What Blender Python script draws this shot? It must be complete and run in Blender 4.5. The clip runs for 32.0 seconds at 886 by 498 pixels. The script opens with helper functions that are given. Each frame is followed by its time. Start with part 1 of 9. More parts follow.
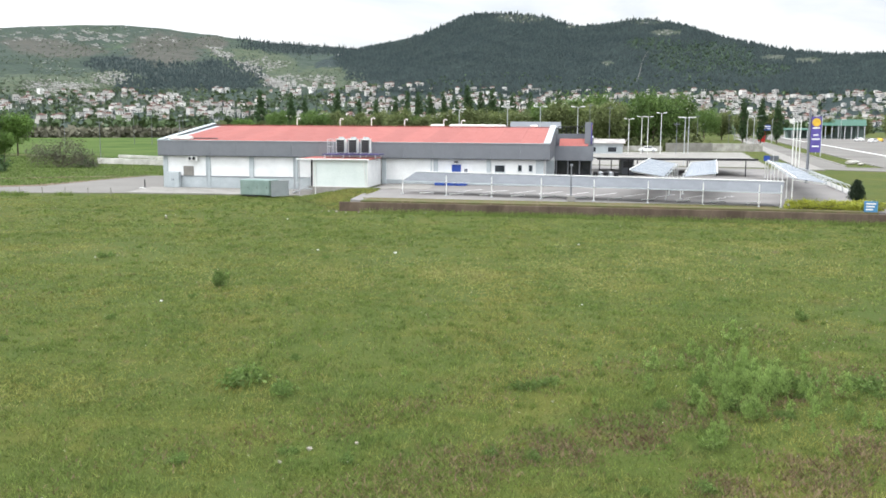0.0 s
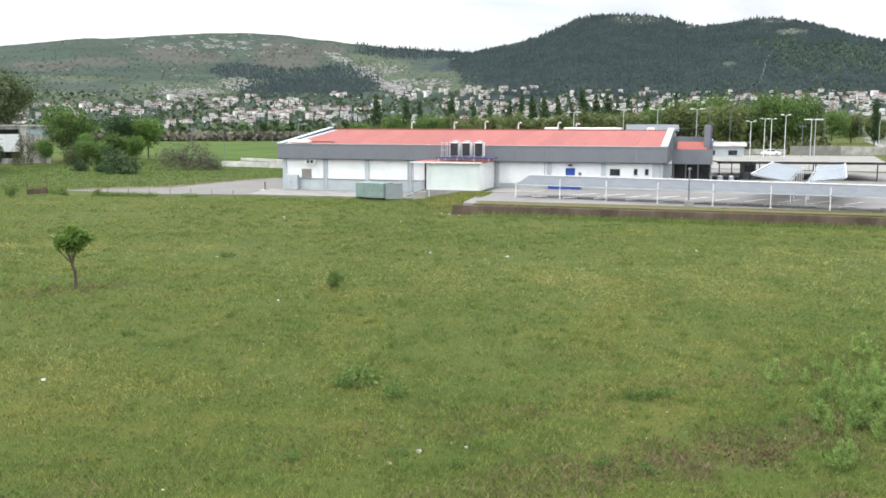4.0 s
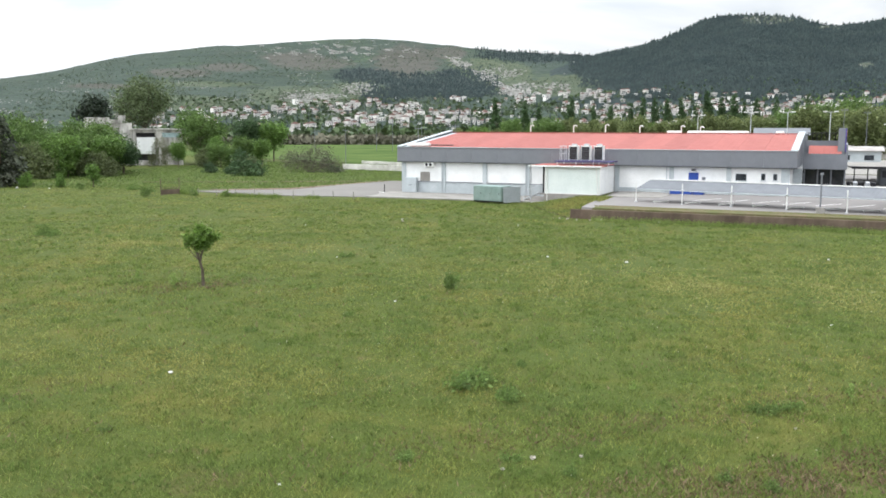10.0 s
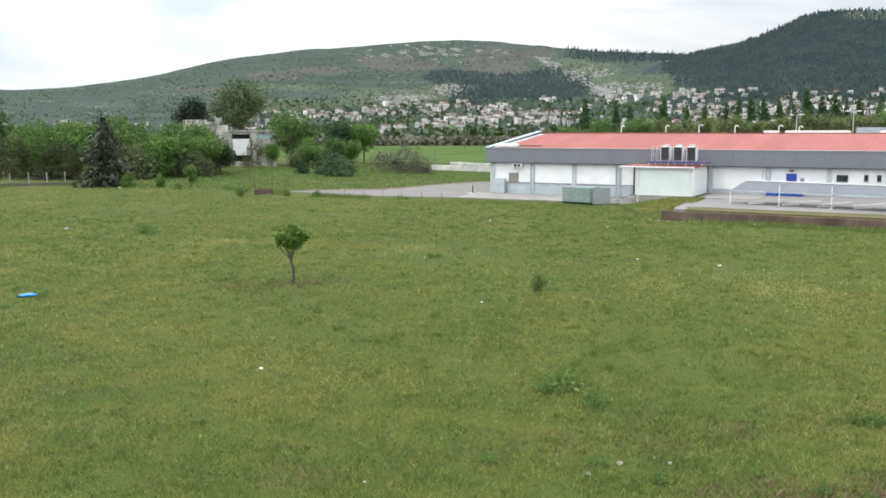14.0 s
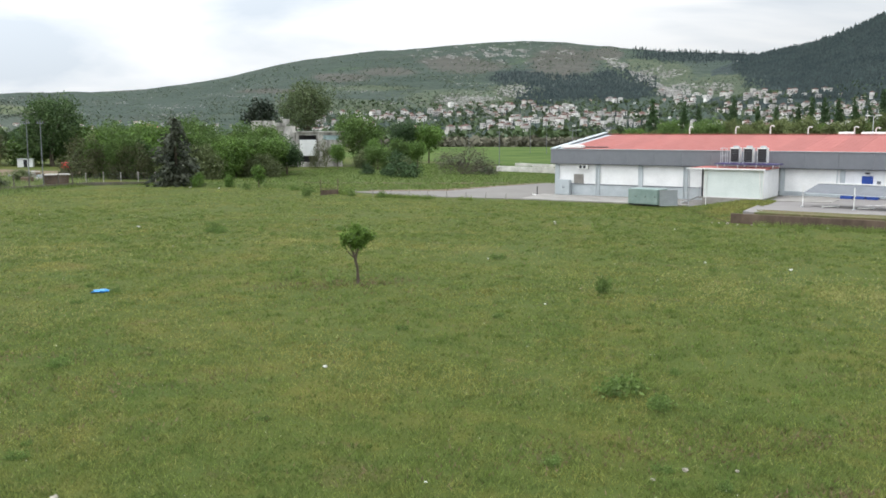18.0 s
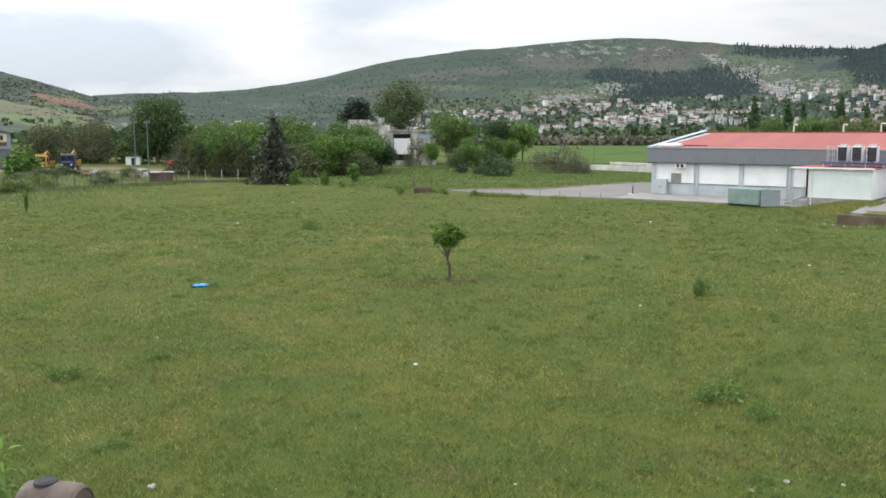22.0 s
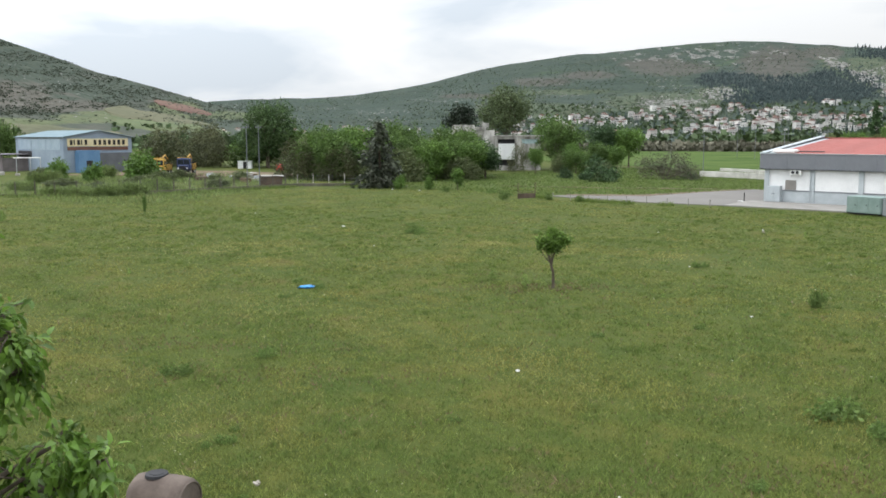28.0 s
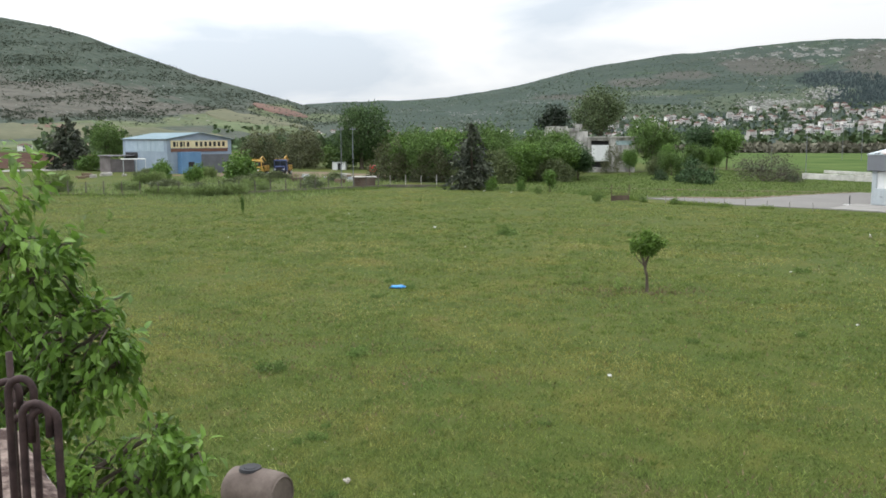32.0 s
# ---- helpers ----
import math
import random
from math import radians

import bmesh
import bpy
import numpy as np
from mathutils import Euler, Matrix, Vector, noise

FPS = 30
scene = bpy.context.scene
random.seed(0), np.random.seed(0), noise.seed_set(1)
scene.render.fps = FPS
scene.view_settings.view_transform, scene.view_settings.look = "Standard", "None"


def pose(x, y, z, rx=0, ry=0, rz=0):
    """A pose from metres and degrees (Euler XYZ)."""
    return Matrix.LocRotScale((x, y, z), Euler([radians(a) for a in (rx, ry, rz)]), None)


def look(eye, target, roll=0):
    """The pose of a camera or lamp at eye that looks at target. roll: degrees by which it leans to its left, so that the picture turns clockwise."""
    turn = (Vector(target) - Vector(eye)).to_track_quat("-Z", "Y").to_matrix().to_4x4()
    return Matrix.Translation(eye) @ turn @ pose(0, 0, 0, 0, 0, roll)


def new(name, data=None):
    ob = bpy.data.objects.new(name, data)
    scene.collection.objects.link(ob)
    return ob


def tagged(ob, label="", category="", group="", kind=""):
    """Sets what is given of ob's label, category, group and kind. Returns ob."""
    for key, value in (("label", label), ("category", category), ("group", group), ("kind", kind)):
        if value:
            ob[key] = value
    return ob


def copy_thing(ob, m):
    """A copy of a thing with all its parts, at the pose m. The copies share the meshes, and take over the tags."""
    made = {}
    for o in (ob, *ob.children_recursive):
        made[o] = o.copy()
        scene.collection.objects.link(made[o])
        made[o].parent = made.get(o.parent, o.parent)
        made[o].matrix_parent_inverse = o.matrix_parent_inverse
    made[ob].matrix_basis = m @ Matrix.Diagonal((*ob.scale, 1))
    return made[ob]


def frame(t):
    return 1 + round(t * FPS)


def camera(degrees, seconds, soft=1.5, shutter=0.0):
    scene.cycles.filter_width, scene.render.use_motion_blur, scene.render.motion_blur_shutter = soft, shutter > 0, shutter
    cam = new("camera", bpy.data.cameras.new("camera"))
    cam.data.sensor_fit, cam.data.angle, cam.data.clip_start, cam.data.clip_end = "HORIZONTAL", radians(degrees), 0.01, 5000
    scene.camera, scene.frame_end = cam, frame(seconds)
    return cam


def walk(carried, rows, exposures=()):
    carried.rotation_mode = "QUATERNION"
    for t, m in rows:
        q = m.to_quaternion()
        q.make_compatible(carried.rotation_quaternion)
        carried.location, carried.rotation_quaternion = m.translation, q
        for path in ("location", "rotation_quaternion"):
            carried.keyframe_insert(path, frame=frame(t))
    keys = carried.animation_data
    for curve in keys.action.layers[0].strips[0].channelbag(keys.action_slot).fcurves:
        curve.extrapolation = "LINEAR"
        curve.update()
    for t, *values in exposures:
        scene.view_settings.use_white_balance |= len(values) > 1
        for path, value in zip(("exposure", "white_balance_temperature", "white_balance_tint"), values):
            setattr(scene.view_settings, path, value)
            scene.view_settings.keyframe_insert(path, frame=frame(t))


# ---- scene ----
cam = camera(51.76, 32.0, soft=1.7)
# seconds, x, y, z, then the turn about x, y and z in degrees
PATH = [
    (0.0, -0.000, 0.000, 7.501, 82.104, -0.347, 0.048),
    (0.5, -0.003, 0.005, 7.505, 82.115, -0.436, 1.127),
    (1.0, 0.006, 0.031, 7.505, 82.192, -0.392, 2.378),
    (1.5, -0.005, 0.061, 7.506, 82.162, -0.354, 3.610),
    (2.0, 0.002, 0.060, 7.498, 82.200, -0.201, 4.399),
    (2.5, -0.012, 0.085, 7.480, 82.253, -0.191, 4.930),
    (3.0, 0.000, 0.113, 7.495, 82.289, -0.156, 5.676),
    (3.5, 0.003, 0.133, 7.509, 82.280, -0.122, 6.412),
    (4.0, -0.011, 0.153, 7.502, 82.277, -0.145, 7.110),
    (4.5, -0.026, 0.172, 7.488, 82.332, -0.092, 8.030),
    (6.5, -0.033, 0.216, 7.486, 82.397, 0.010, 9.714),
    (7.0, -0.027, 0.214, 7.487, 82.394, -0.039, 9.831),
    (7.5, -0.028, 0.241, 7.474, 82.392, -0.074, 10.258),
    (8.0, -0.037, 0.269, 7.472, 82.397, -0.073, 11.298),
    (8.5, -0.049, 0.278, 7.470, 82.440, -0.069, 11.934),
    (9.0, -0.043, 0.294, 7.463, 82.487, -0.100, 12.679),
    (9.5, -0.044, 0.328, 7.462, 82.480, -0.092, 13.463),
    (10.0, -0.056, 0.377, 7.443, 82.498, -0.144, 14.479),
    (10.5, -0.059, 0.399, 7.448, 82.447, -0.093, 15.542),
    (11.0, -0.045, 0.402, 7.440, 82.610, -0.009, 16.188),
    (11.5, -0.057, 0.428, 7.433, 82.634, -0.033, 16.794),
    (12.0, -0.047, 0.412, 7.442, 82.575, 0.008, 17.452),
    (12.5, -0.059, 0.425, 7.440, 82.623, -0.019, 18.138),
    (13.0, -0.044, 0.438, 7.435, 82.569, -0.011, 18.793),
    (13.5, -0.039, 0.427, 7.440, 82.526, 0.019, 19.429),
    (14.0, -0.042, 0.446, 7.431, 82.552, 0.072, 20.014),
    (14.5, -0.041, 0.433, 7.428, 82.607, 0.095, 20.480),
    (16.5, -0.070, 0.482, 7.438, 82.645, -0.033, 22.514),
    (17.0, -0.067, 0.491, 7.418, 82.704, -0.013, 23.206),
    (17.5, -0.054, 0.503, 7.416, 82.689, 0.039, 23.665),
    (18.0, -0.064, 0.508, 7.404, 82.632, 0.028, 24.046),
    (18.5, -0.068, 0.513, 7.412, 82.637, 0.016, 24.564),
    (19.0, -0.074, 0.563, 7.407, 82.689, 0.011, 25.198),
    (19.5, -0.094, 0.592, 7.396, 82.638, -0.027, 26.095),
    (20.0, -0.106, 0.644, 7.390, 82.604, -0.055, 27.188),
    (20.5, -0.117, 0.678, 7.389, 82.585, 0.052, 27.907),
    (21.0, -0.122, 0.684, 7.381, 82.602, 0.028, 28.663),
    (21.5, -0.124, 0.684, 7.388, 82.548, 0.075, 29.386),
    (22.0, -0.140, 0.701, 7.381, 82.558, 0.133, 29.882),
    (22.5, -0.143, 0.711, 7.379, 82.541, 0.196, 30.291),
    (23.0, -0.153, 0.717, 7.390, 82.499, 0.178, 30.491),
    (23.5, -0.162, 0.727, 7.397, 82.562, 0.137, 30.667),
    (24.0, -0.146, 0.730, 7.378, 82.616, 0.121, 30.976),
    (24.5, -0.148, 0.721, 7.380, 82.602, 0.101, 31.308),
    (25.0, -0.159, 0.735, 7.373, 82.648, 0.103, 31.634),
    (25.5, -0.181, 0.762, 7.362, 82.644, 0.013, 32.320),
    (27.5, -0.255, 0.836, 7.333, 82.864, 0.096, 35.717),
    (28.0, -0.283, 0.844, 7.342, 82.898, 0.052, 36.362),
    (28.5, -0.297, 0.872, 7.335, 82.917, -0.020, 37.020),
    (29.0, -0.291, 0.884, 7.330, 82.964, 0.026, 38.051),
    (29.5, -0.278, 0.867, 7.345, 82.983, 0.141, 38.745),
    (30.0, -0.286, 0.867, 7.349, 83.008, 0.043, 39.551),
    (30.5, -0.296, 0.889, 7.349, 83.011, 0.086, 40.296),
    (31.0, -0.318, 0.901, 7.334, 83.072, 0.095, 40.938),
    (31.5, -0.334, 0.905, 7.330, 83.021, 0.100, 41.445),
    (32.0, -0.353, 0.921, 7.314, 83.011, 0.148, 42.098),
]
walk(cam, [(t, pose(*row)) for t, *row in PATH], [(0.0, 0.15), (9.0, 0.11), (13.0, 0.02), (19.0, -0.16), (25.0, -0.20), (32.0, -0.22)])

# ---- overcast daylight: a bright clouded sky and a weak, wide sun ----
SUN_ELEVATION, SUN_TURN = 50, 250
world = bpy.data.worlds.new("overcast_sky")
scene.world = world
world.use_nodes = True
wt = world.node_tree
for n in list(wt.nodes):
    wt.nodes.remove(n)


def wnode(kind, **values):
    n = wt.nodes.new(kind)
    for k, v in values.items():
        n.inputs[k].default_value = v
    return n


sky = wnode("ShaderNodeTexSky")
sky.sky_type = "NISHITA"
sky.sun_disc = False
sky.sun_elevation = radians(SUN_ELEVATION)
sky.sun_rotation = radians(SUN_TURN)
sky.air_density, sky.dust_density = 1.2, 2.0
coord = wnode("ShaderNodeTexCoord")
flat = wnode("ShaderNodeMapping")
flat.inputs["Scale"].default_value = (1.0, 1.0, 4.2)
cloud = wnode("ShaderNodeTexNoise", Scale=2.3, Detail=7.0, Roughness=0.5, Distortion=0.4)
cover = wnode("ShaderNodeValToRGB")
cover.color_ramp.elements[0].position, cover.color_ramp.elements[0].color = 0.38, (0.67, 0.74, 0.82, 1)
cover.color_ramp.elements[1].position, cover.color_ramp.elements[1].color = 0.52, (1.0, 1.02, 1.04, 1)
dim = wnode("ShaderNodeMixRGB", Fac=1.0, Color2=(0.1, 0.1, 0.1, 1))
dim.blend_type = "MULTIPLY"
both = wnode("ShaderNodeMixRGB", Fac=0.93)
# an overcast sky is about three times as bright overhead as at the horizon
height = wnode("ShaderNodeSeparateXYZ")
grade = wnode("ShaderNodeMapRange", **{"From Min": 0.0, "From Max": 1.0, "To Min": 0.92, "To Max": 2.7})
graded = wnode("ShaderNodeVectorMath")
graded.operation = "SCALE"
# the cloud is brighter towards the hidden sun
toward = wnode("ShaderNodeVectorMath")
toward.operation = "DOT_PRODUCT"
toward.inputs[1].default_value = (math.sin(radians(SUN_TURN)) * math.cos(radians(SUN_ELEVATION)), math.cos(radians(SUN_TURN)) * math.cos(radians(SUN_ELEVATION)), math.sin(radians(SUN_ELEVATION)))
glow = wnode("ShaderNodeMapRange", **{"From Min": -0.2, "From Max": 1.0, "To Min": 0.90, "To Max": 1.6})
glowing = wnode("ShaderNodeVectorMath")
glowing.operation = "SCALE"
back = wnode("ShaderNodeBackground", Strength=1.0)
wout = wnode("ShaderNodeOutputWorld")
for a, b in ((coord.outputs["Generated"], flat.inputs["Vector"]), (flat.outputs[0], cloud.inputs["Vector"]), (cloud.outputs["Fac"], cover.inputs["Fac"]),
             (sky.outputs[0], dim.inputs["Color1"]), (dim.outputs[0], both.inputs["Color1"]), (cover.outputs["Color"], both.inputs["Color2"]),
             (coord.outputs["Generated"], height.inputs[0]), (height.outputs["Z"], grade.inputs["Value"]), (both.outputs[0], graded.inputs[0]),
             (grade.outputs[0], graded.inputs["Scale"]), (coord.outputs["Generated"], toward.inputs[0]), (toward.outputs["Value"], glow.inputs["Value"]),
             (graded.outputs[0], glowing.inputs[0]), (glow.outputs[0], glowing.inputs["Scale"]), (glowing.outputs[0], back.inputs["Color"]), (back.outputs[0], wout.inputs["Surface"])):
    wt.links.new(a, b)
sun_data = bpy.data.lights.new("sun", "SUN")
sun_data.energy, sun_data.angle, sun_data.color = 0.9, radians(14), (1.0, 0.96, 0.9)
sun = new("sun", sun_data)
a_, e_ = radians(SUN_TURN), radians(SUN_ELEVATION)
sun.matrix_world = look((60 * math.sin(a_), 60 * math.cos(a_), 90), (60 * math.sin(a_) - math.sin(a_) * math.cos(e_), 60 * math.cos(a_) - math.cos(a_) * math.cos(e_), 90 - math.sin(e_)))


# ---- materials ----
def material(name, dark, light, scale=4.0, fine=40.0, rough=0.85, metal=0.0, bump=0.2, depth=0.02, per_object=0.0, per_island=0.0, spec=0.3, stretch=(1, 1, 1), contrast=(0.35, 0.65), place="Object", trans=0.0):
    """Two colours mixed by coarse noise, broken up by fine noise and relief."""
    m = bpy.data.materials.new(name)
    m.use_nodes = True
    t = m.node_tree
    bsdf = t.nodes["Principled BSDF"]
    link = t.links.new

    def node(kind, **values):
        n = t.nodes.new(kind)
        for k, v in values.items():
            n.inputs[k].default_value = v
        return n
    c = node("ShaderNodeTexCoord")
    mp = node("ShaderNodeMapping")
    mp.inputs["Scale"].default_value = stretch
    if place == "World":
        link(node("ShaderNodeNewGeometry").outputs["Position"], mp.inputs["Vector"])
    else:
        link(c.outputs[place], mp.inputs["Vector"])
    n1 = node("ShaderNodeTexNoise", Scale=scale, Detail=5.0, Roughness=0.6)
    n2 = node("ShaderNodeTexNoise", Scale=fine, Detail=3.0, Roughness=0.6)
    link(mp.outputs[0], n1.inputs["Vector"])
    link(mp.outputs[0], n2.inputs["Vector"])
    ramp = node("ShaderNodeValToRGB")
    ramp.color_ramp.elements[0].position, ramp.color_ramp.elements[1].position = contrast
    ramp.color_ramp.elements[0].color, ramp.color_ramp.elements[1].color = (*dark, 1), (*light, 1)
    link(n1.outputs["Fac"], ramp.inputs["Fac"])
    fine_ramp = node("ShaderNodeMapRange")
    fine_ramp.inputs["To Min"].default_value, fine_ramp.inputs["To Max"].default_value = 0.78, 1.22
    link(n2.outputs["Fac"], fine_ramp.inputs["Value"])
    mul = node("ShaderNodeVectorMath")
    mul.operation = "SCALE"
    link(ramp.outputs["Color"], mul.inputs[0])
    link(fine_ramp.outputs[0], mul.inputs["Scale"])
    out = mul.outputs[0]
    for amount, kind, socket in ((per_object, "ShaderNodeObjectInfo", "Random"), (per_island, "ShaderNodeNewGeometry", "Random Per Island")):
        if amount:
            r = node("ShaderNodeMapRange")
            r.inputs["To Min"].default_value, r.inputs["To Max"].default_value = 1 - amount, 1 + amount
            link(node(kind).outputs[socket], r.inputs["Value"])
            s = node("ShaderNodeVectorMath")
            s.operation = "SCALE"
            link(out, s.inputs[0])
            link(r.outputs[0], s.inputs["Scale"])
            out = s.outputs[0]
    link(out, bsdf.inputs["Base Color"])
    bsdf.inputs["Roughness"].default_value = rough
    bsdf.inputs["Metallic"].default_value = metal
    bsdf.inputs["Specular IOR Level"].default_value = spec
    if trans:
        tr = node("ShaderNodeBsdfTranslucent")
        link(out, tr.inputs["Color"])
        mix = node("ShaderNodeMixShader", Fac=trans)
        link(bsdf.outputs[0], mix.inputs[1])
        link(tr.outputs[0], mix.inputs[2])
        link(mix.outputs[0], t.nodes["Material Output"].inputs["Surface"])
    if bump:
        b = node("ShaderNodeBump", Strength=bump, Distance=depth)
        link(n2.outputs["Fac"], b.inputs["Height"])
        link(b.outputs[0], bsdf.inputs["Normal"])
    return m


def layered(name, layers, rough=0.95, bump=0.4, depth=0.1, bump_scale=6.0, per_island=0.0, spec=0.15, trans=0.0, covers=()):
    """A ground cover of several colours: each further layer (colour, noise size, from, to, offset) lies on those before by its own noise, in world places."""
    m = bpy.data.materials.new(name)
    m.use_nodes = True
    t = m.node_tree
    bsdf = t.nodes["Principled BSDF"]
    link = t.links.new
    pos = t.nodes.new("ShaderNodeNewGeometry")
    out = None
    for colour, size, lo, hi, off in layers:
        if out is None:
            rgb = t.nodes.new("ShaderNodeRGB")
            rgb.outputs[0].default_value = (*colour, 1)
            out = rgb.outputs[0]
            continue
        mp = t.nodes.new("ShaderNodeMapping")
        mp.inputs["Location"].default_value = (off, off * 1.7, 0)
        mp.inputs["Scale"].default_value = (1 / size, 1 / size, 1 / size)
        link(pos.outputs["Position"], mp.inputs["Vector"])
        n = t.nodes.new("ShaderNodeTexNoise")
        n.inputs["Scale"].default_value, n.inputs["Detail"].default_value, n.inputs["Roughness"].default_value = 1.0, 6.0, 0.62
        link(mp.outputs[0], n.inputs["Vector"])
        r = t.nodes.new("ShaderNodeMapRange")
        r.inputs["From Min"].default_value, r.inputs["From Max"].default_value = lo, hi
        link(n.outputs["Fac"], r.inputs["Value"])
        mix = t.nodes.new("ShaderNodeMixRGB")
        mix.inputs["Color2"].default_value = (*colour, 1)
        link(r.outputs[0], mix.inputs["Fac"])
        link(out, mix.inputs["Color1"])
        out = mix.outputs[0]
    if covers:
        # the land's cover, from the mesh: each channel is one kind of growth or bare ground, ragged by noise
        chan = t.nodes.new("ShaderNodeSeparateColor")
        land_cover = t.nodes.new("ShaderNodeVertexColor")
        land_cover.layer_name = "cover"
        link(land_cover.outputs["Color"], chan.inputs[0])
        for k, (dark, light, size) in enumerate(covers):
            tone = []
            for scale_, off in ((1.0 / size, k * 31.0), (4.5 / size, k * 17.0 + 5)):
                mp = t.nodes.new("ShaderNodeMapping")
                mp.inputs["Location"].default_value = (off, off, 0)
                mp.inputs["Scale"].default_value = (scale_, scale_, scale_)
                link(pos.outputs["Position"], mp.inputs["Vector"])
                n = t.nodes.new("ShaderNodeTexNoise")
                n.inputs["Scale"].default_value, n.inputs["Detail"].default_value, n.inputs["Roughness"].default_value = 1.0, 6.0, 0.65
                link(mp.outputs[0], n.inputs["Vector"])
                tone.append(n.outputs["Fac"])
            edge = t.nodes.new("ShaderNodeMath")
            edge.operation = "MULTIPLY_ADD"
            edge.inputs[1].default_value = 1.6
            link(tone[0], edge.inputs[0])
            link(chan.outputs[k], edge.inputs[2])
            r = t.nodes.new("ShaderNodeMapRange")
            r.inputs["From Min"].default_value, r.inputs["From Max"].default_value = 1.18, 1.42
            link(edge.outputs[0], r.inputs["Value"])
            ramp = t.nodes.new("ShaderNodeValToRGB")
            ramp.color_ramp.elements[0].position, ramp.color_ramp.elements[1].position = 0.42, 0.62
            ramp.color_ramp.elements[0].color, ramp.color_ramp.elements[1].color = (*dark, 1), (*light, 1)
            link(tone[1], ramp.inputs["Fac"])
            mix = t.nodes.new("ShaderNodeMixRGB")
            link(r.outputs[0], mix.inputs["Fac"])
            link(out, mix.inputs["Color1"])
            link(ramp.outputs["Color"], mix.inputs["Color2"])
            out = mix.outputs[0]
    if per_island:
        r = t.nodes.new("ShaderNodeMapRange")
        r.inputs["To Min"].default_value, r.inputs["To Max"].default_value = 1 - per_island, 1 + per_island
        link(pos.outputs["Random Per Island"], r.inputs["Value"])
        s = t.nodes.new("ShaderNodeVectorMath")
        s.operation = "SCALE"
        link(out, s.inputs[0])
        link(r.outputs[0], s.inputs["Scale"])
        out = s.outputs[0]
    link(out, bsdf.inputs["Base Color"])
    bsdf.inputs["Roughness"].default_value = rough
    bsdf.inputs["Specular IOR Level"].default_value = spec
    if trans:
        tr = t.nodes.new("ShaderNodeBsdfTranslucent")
        link(out, tr.inputs["Color"])
        mx = t.nodes.new("ShaderNodeMixShader")
        mx.inputs[0].default_value = trans
        link(bsdf.outputs[0], mx.inputs[1])
        link(tr.outputs[0], mx.inputs[2])
        link(mx.outputs[0], t.nodes["Material Output"].inputs["Surface"])
    if bump:
        n = t.nodes.new("ShaderNodeTexNoise")
        n.inputs["Scale"].default_value, n.inputs["Detail"].default_value = bump_scale, 5.0
        link(pos.outputs["Position"], n.inputs["Vector"])
        b = t.nodes.new("ShaderNodeBump")
        b.inputs["Strength"].default_value, b.inputs["Distance"].default_value = bump, depth
        link(n.outputs["Fac"], b.inputs["Height"])
        link(b.outputs[0], bsdf.inputs["Normal"])
    return m


FIELD_LAYERS = [((0.156, 0.200, 0.055), 1, 0, 1, 0), ((0.112, 0.166, 0.046), 4.0, 0.46, 0.60, 3), ((0.205, 0.222, 0.068), 1.3, 0.50, 0.66, 23), ((0.240, 0.236, 0.074), 7.0, 0.50, 0.63, 17), ((0.185, 0.146, 0.076), 3.0, 0.60, 0.72, 41), ((0.090, 0.136, 0.038), 0.7, 0.53, 0.65, 7), ((0.28, 0.28, 0.12), 0.30, 0.59, 0.68, 57)]
M_FIELD = layered("meadow_soil", [((0.060, 0.078, 0.015), 1, 0, 1, 0), ((0.050, 0.073, 0.014), 5.0, 0.46, 0.64, 3), ((0.086, 0.090, 0.018), 1.5, 0.54, 0.72, 23), ((0.104, 0.098, 0.022), 6.0, 0.53, 0.70, 17), ((0.088, 0.068, 0.030), 3.5, 0.60, 0.76, 41), ((0.105, 0.076, 0.042), 1.6, 0.62, 0.74, 63)], bump=0.5, depth=0.08, bump_scale=14.0)
M_GRASS = layered("meadow_grass", FIELD_LAYERS, rough=0.6, bump=0, per_island=0.48, spec=0.08, trans=0.4)
M_WHITE_WALL = material("white_render", (0.70, 0.71, 0.71), (0.80, 0.81, 0.81), 0.6, 9, rough=0.8, bump=0.08, depth=0.01)
M_GREY_PANEL = material("grey_metal_panel", (0.15, 0.16, 0.18), (0.19, 0.20, 0.22), 0.5, 18, rough=0.5, metal=0.2, bump=0.05, depth=0.004)
M_GREY_TRIM = material("light_grey_trim", (0.36, 0.40, 0.42), (0.44, 0.48, 0.50), 0.8, 12, rough=0.6, bump=0.06, depth=0.004)
M_RED_ROOF = material("red_tile_roof", (0.27, 0.082, 0.070), (0.32, 0.104, 0.090), 0.5, 12, rough=0.75, bump=0.15, depth=0.01, per_object=0.08)
M_CONCRETE = material("pale_concrete", (0.19, 0.18, 0.165), (0.27, 0.26, 0.24), 0.7, 14, rough=0.9, bump=0.2, depth=0.01)
M_OLD_CONCRETE = material("weathered_concrete", (0.24, 0.225, 0.20), (0.46, 0.445, 0.41), 0.5, 9, rough=0.95, bump=0.4, depth=0.02)
M_BROWN_WALL = material("brown_stained_concrete", (0.070, 0.050, 0.038), (0.140, 0.105, 0.080), 0.8, 7, rough=0.95, bump=0.4, depth=0.02, stretch=(1, 1, 0.4))
M_ASPHALT = material("grey_asphalt", (0.155, 0.145, 0.140), (0.220, 0.208, 0.200), 0.12, 14, rough=0.9, bump=0.2, depth=0.01)
M_ROAD = material("pale_asphalt_road", (0.150, 0.143, 0.134), (0.205, 0.196, 0.184), 0.06, 6, rough=1.0, bump=0.15, depth=0.01, spec=0.05)
M_PAINT = material("white_line_paint", (0.62, 0.62, 0.60), (0.75, 0.75, 0.73), 2, 20, rough=0.7, bump=0)
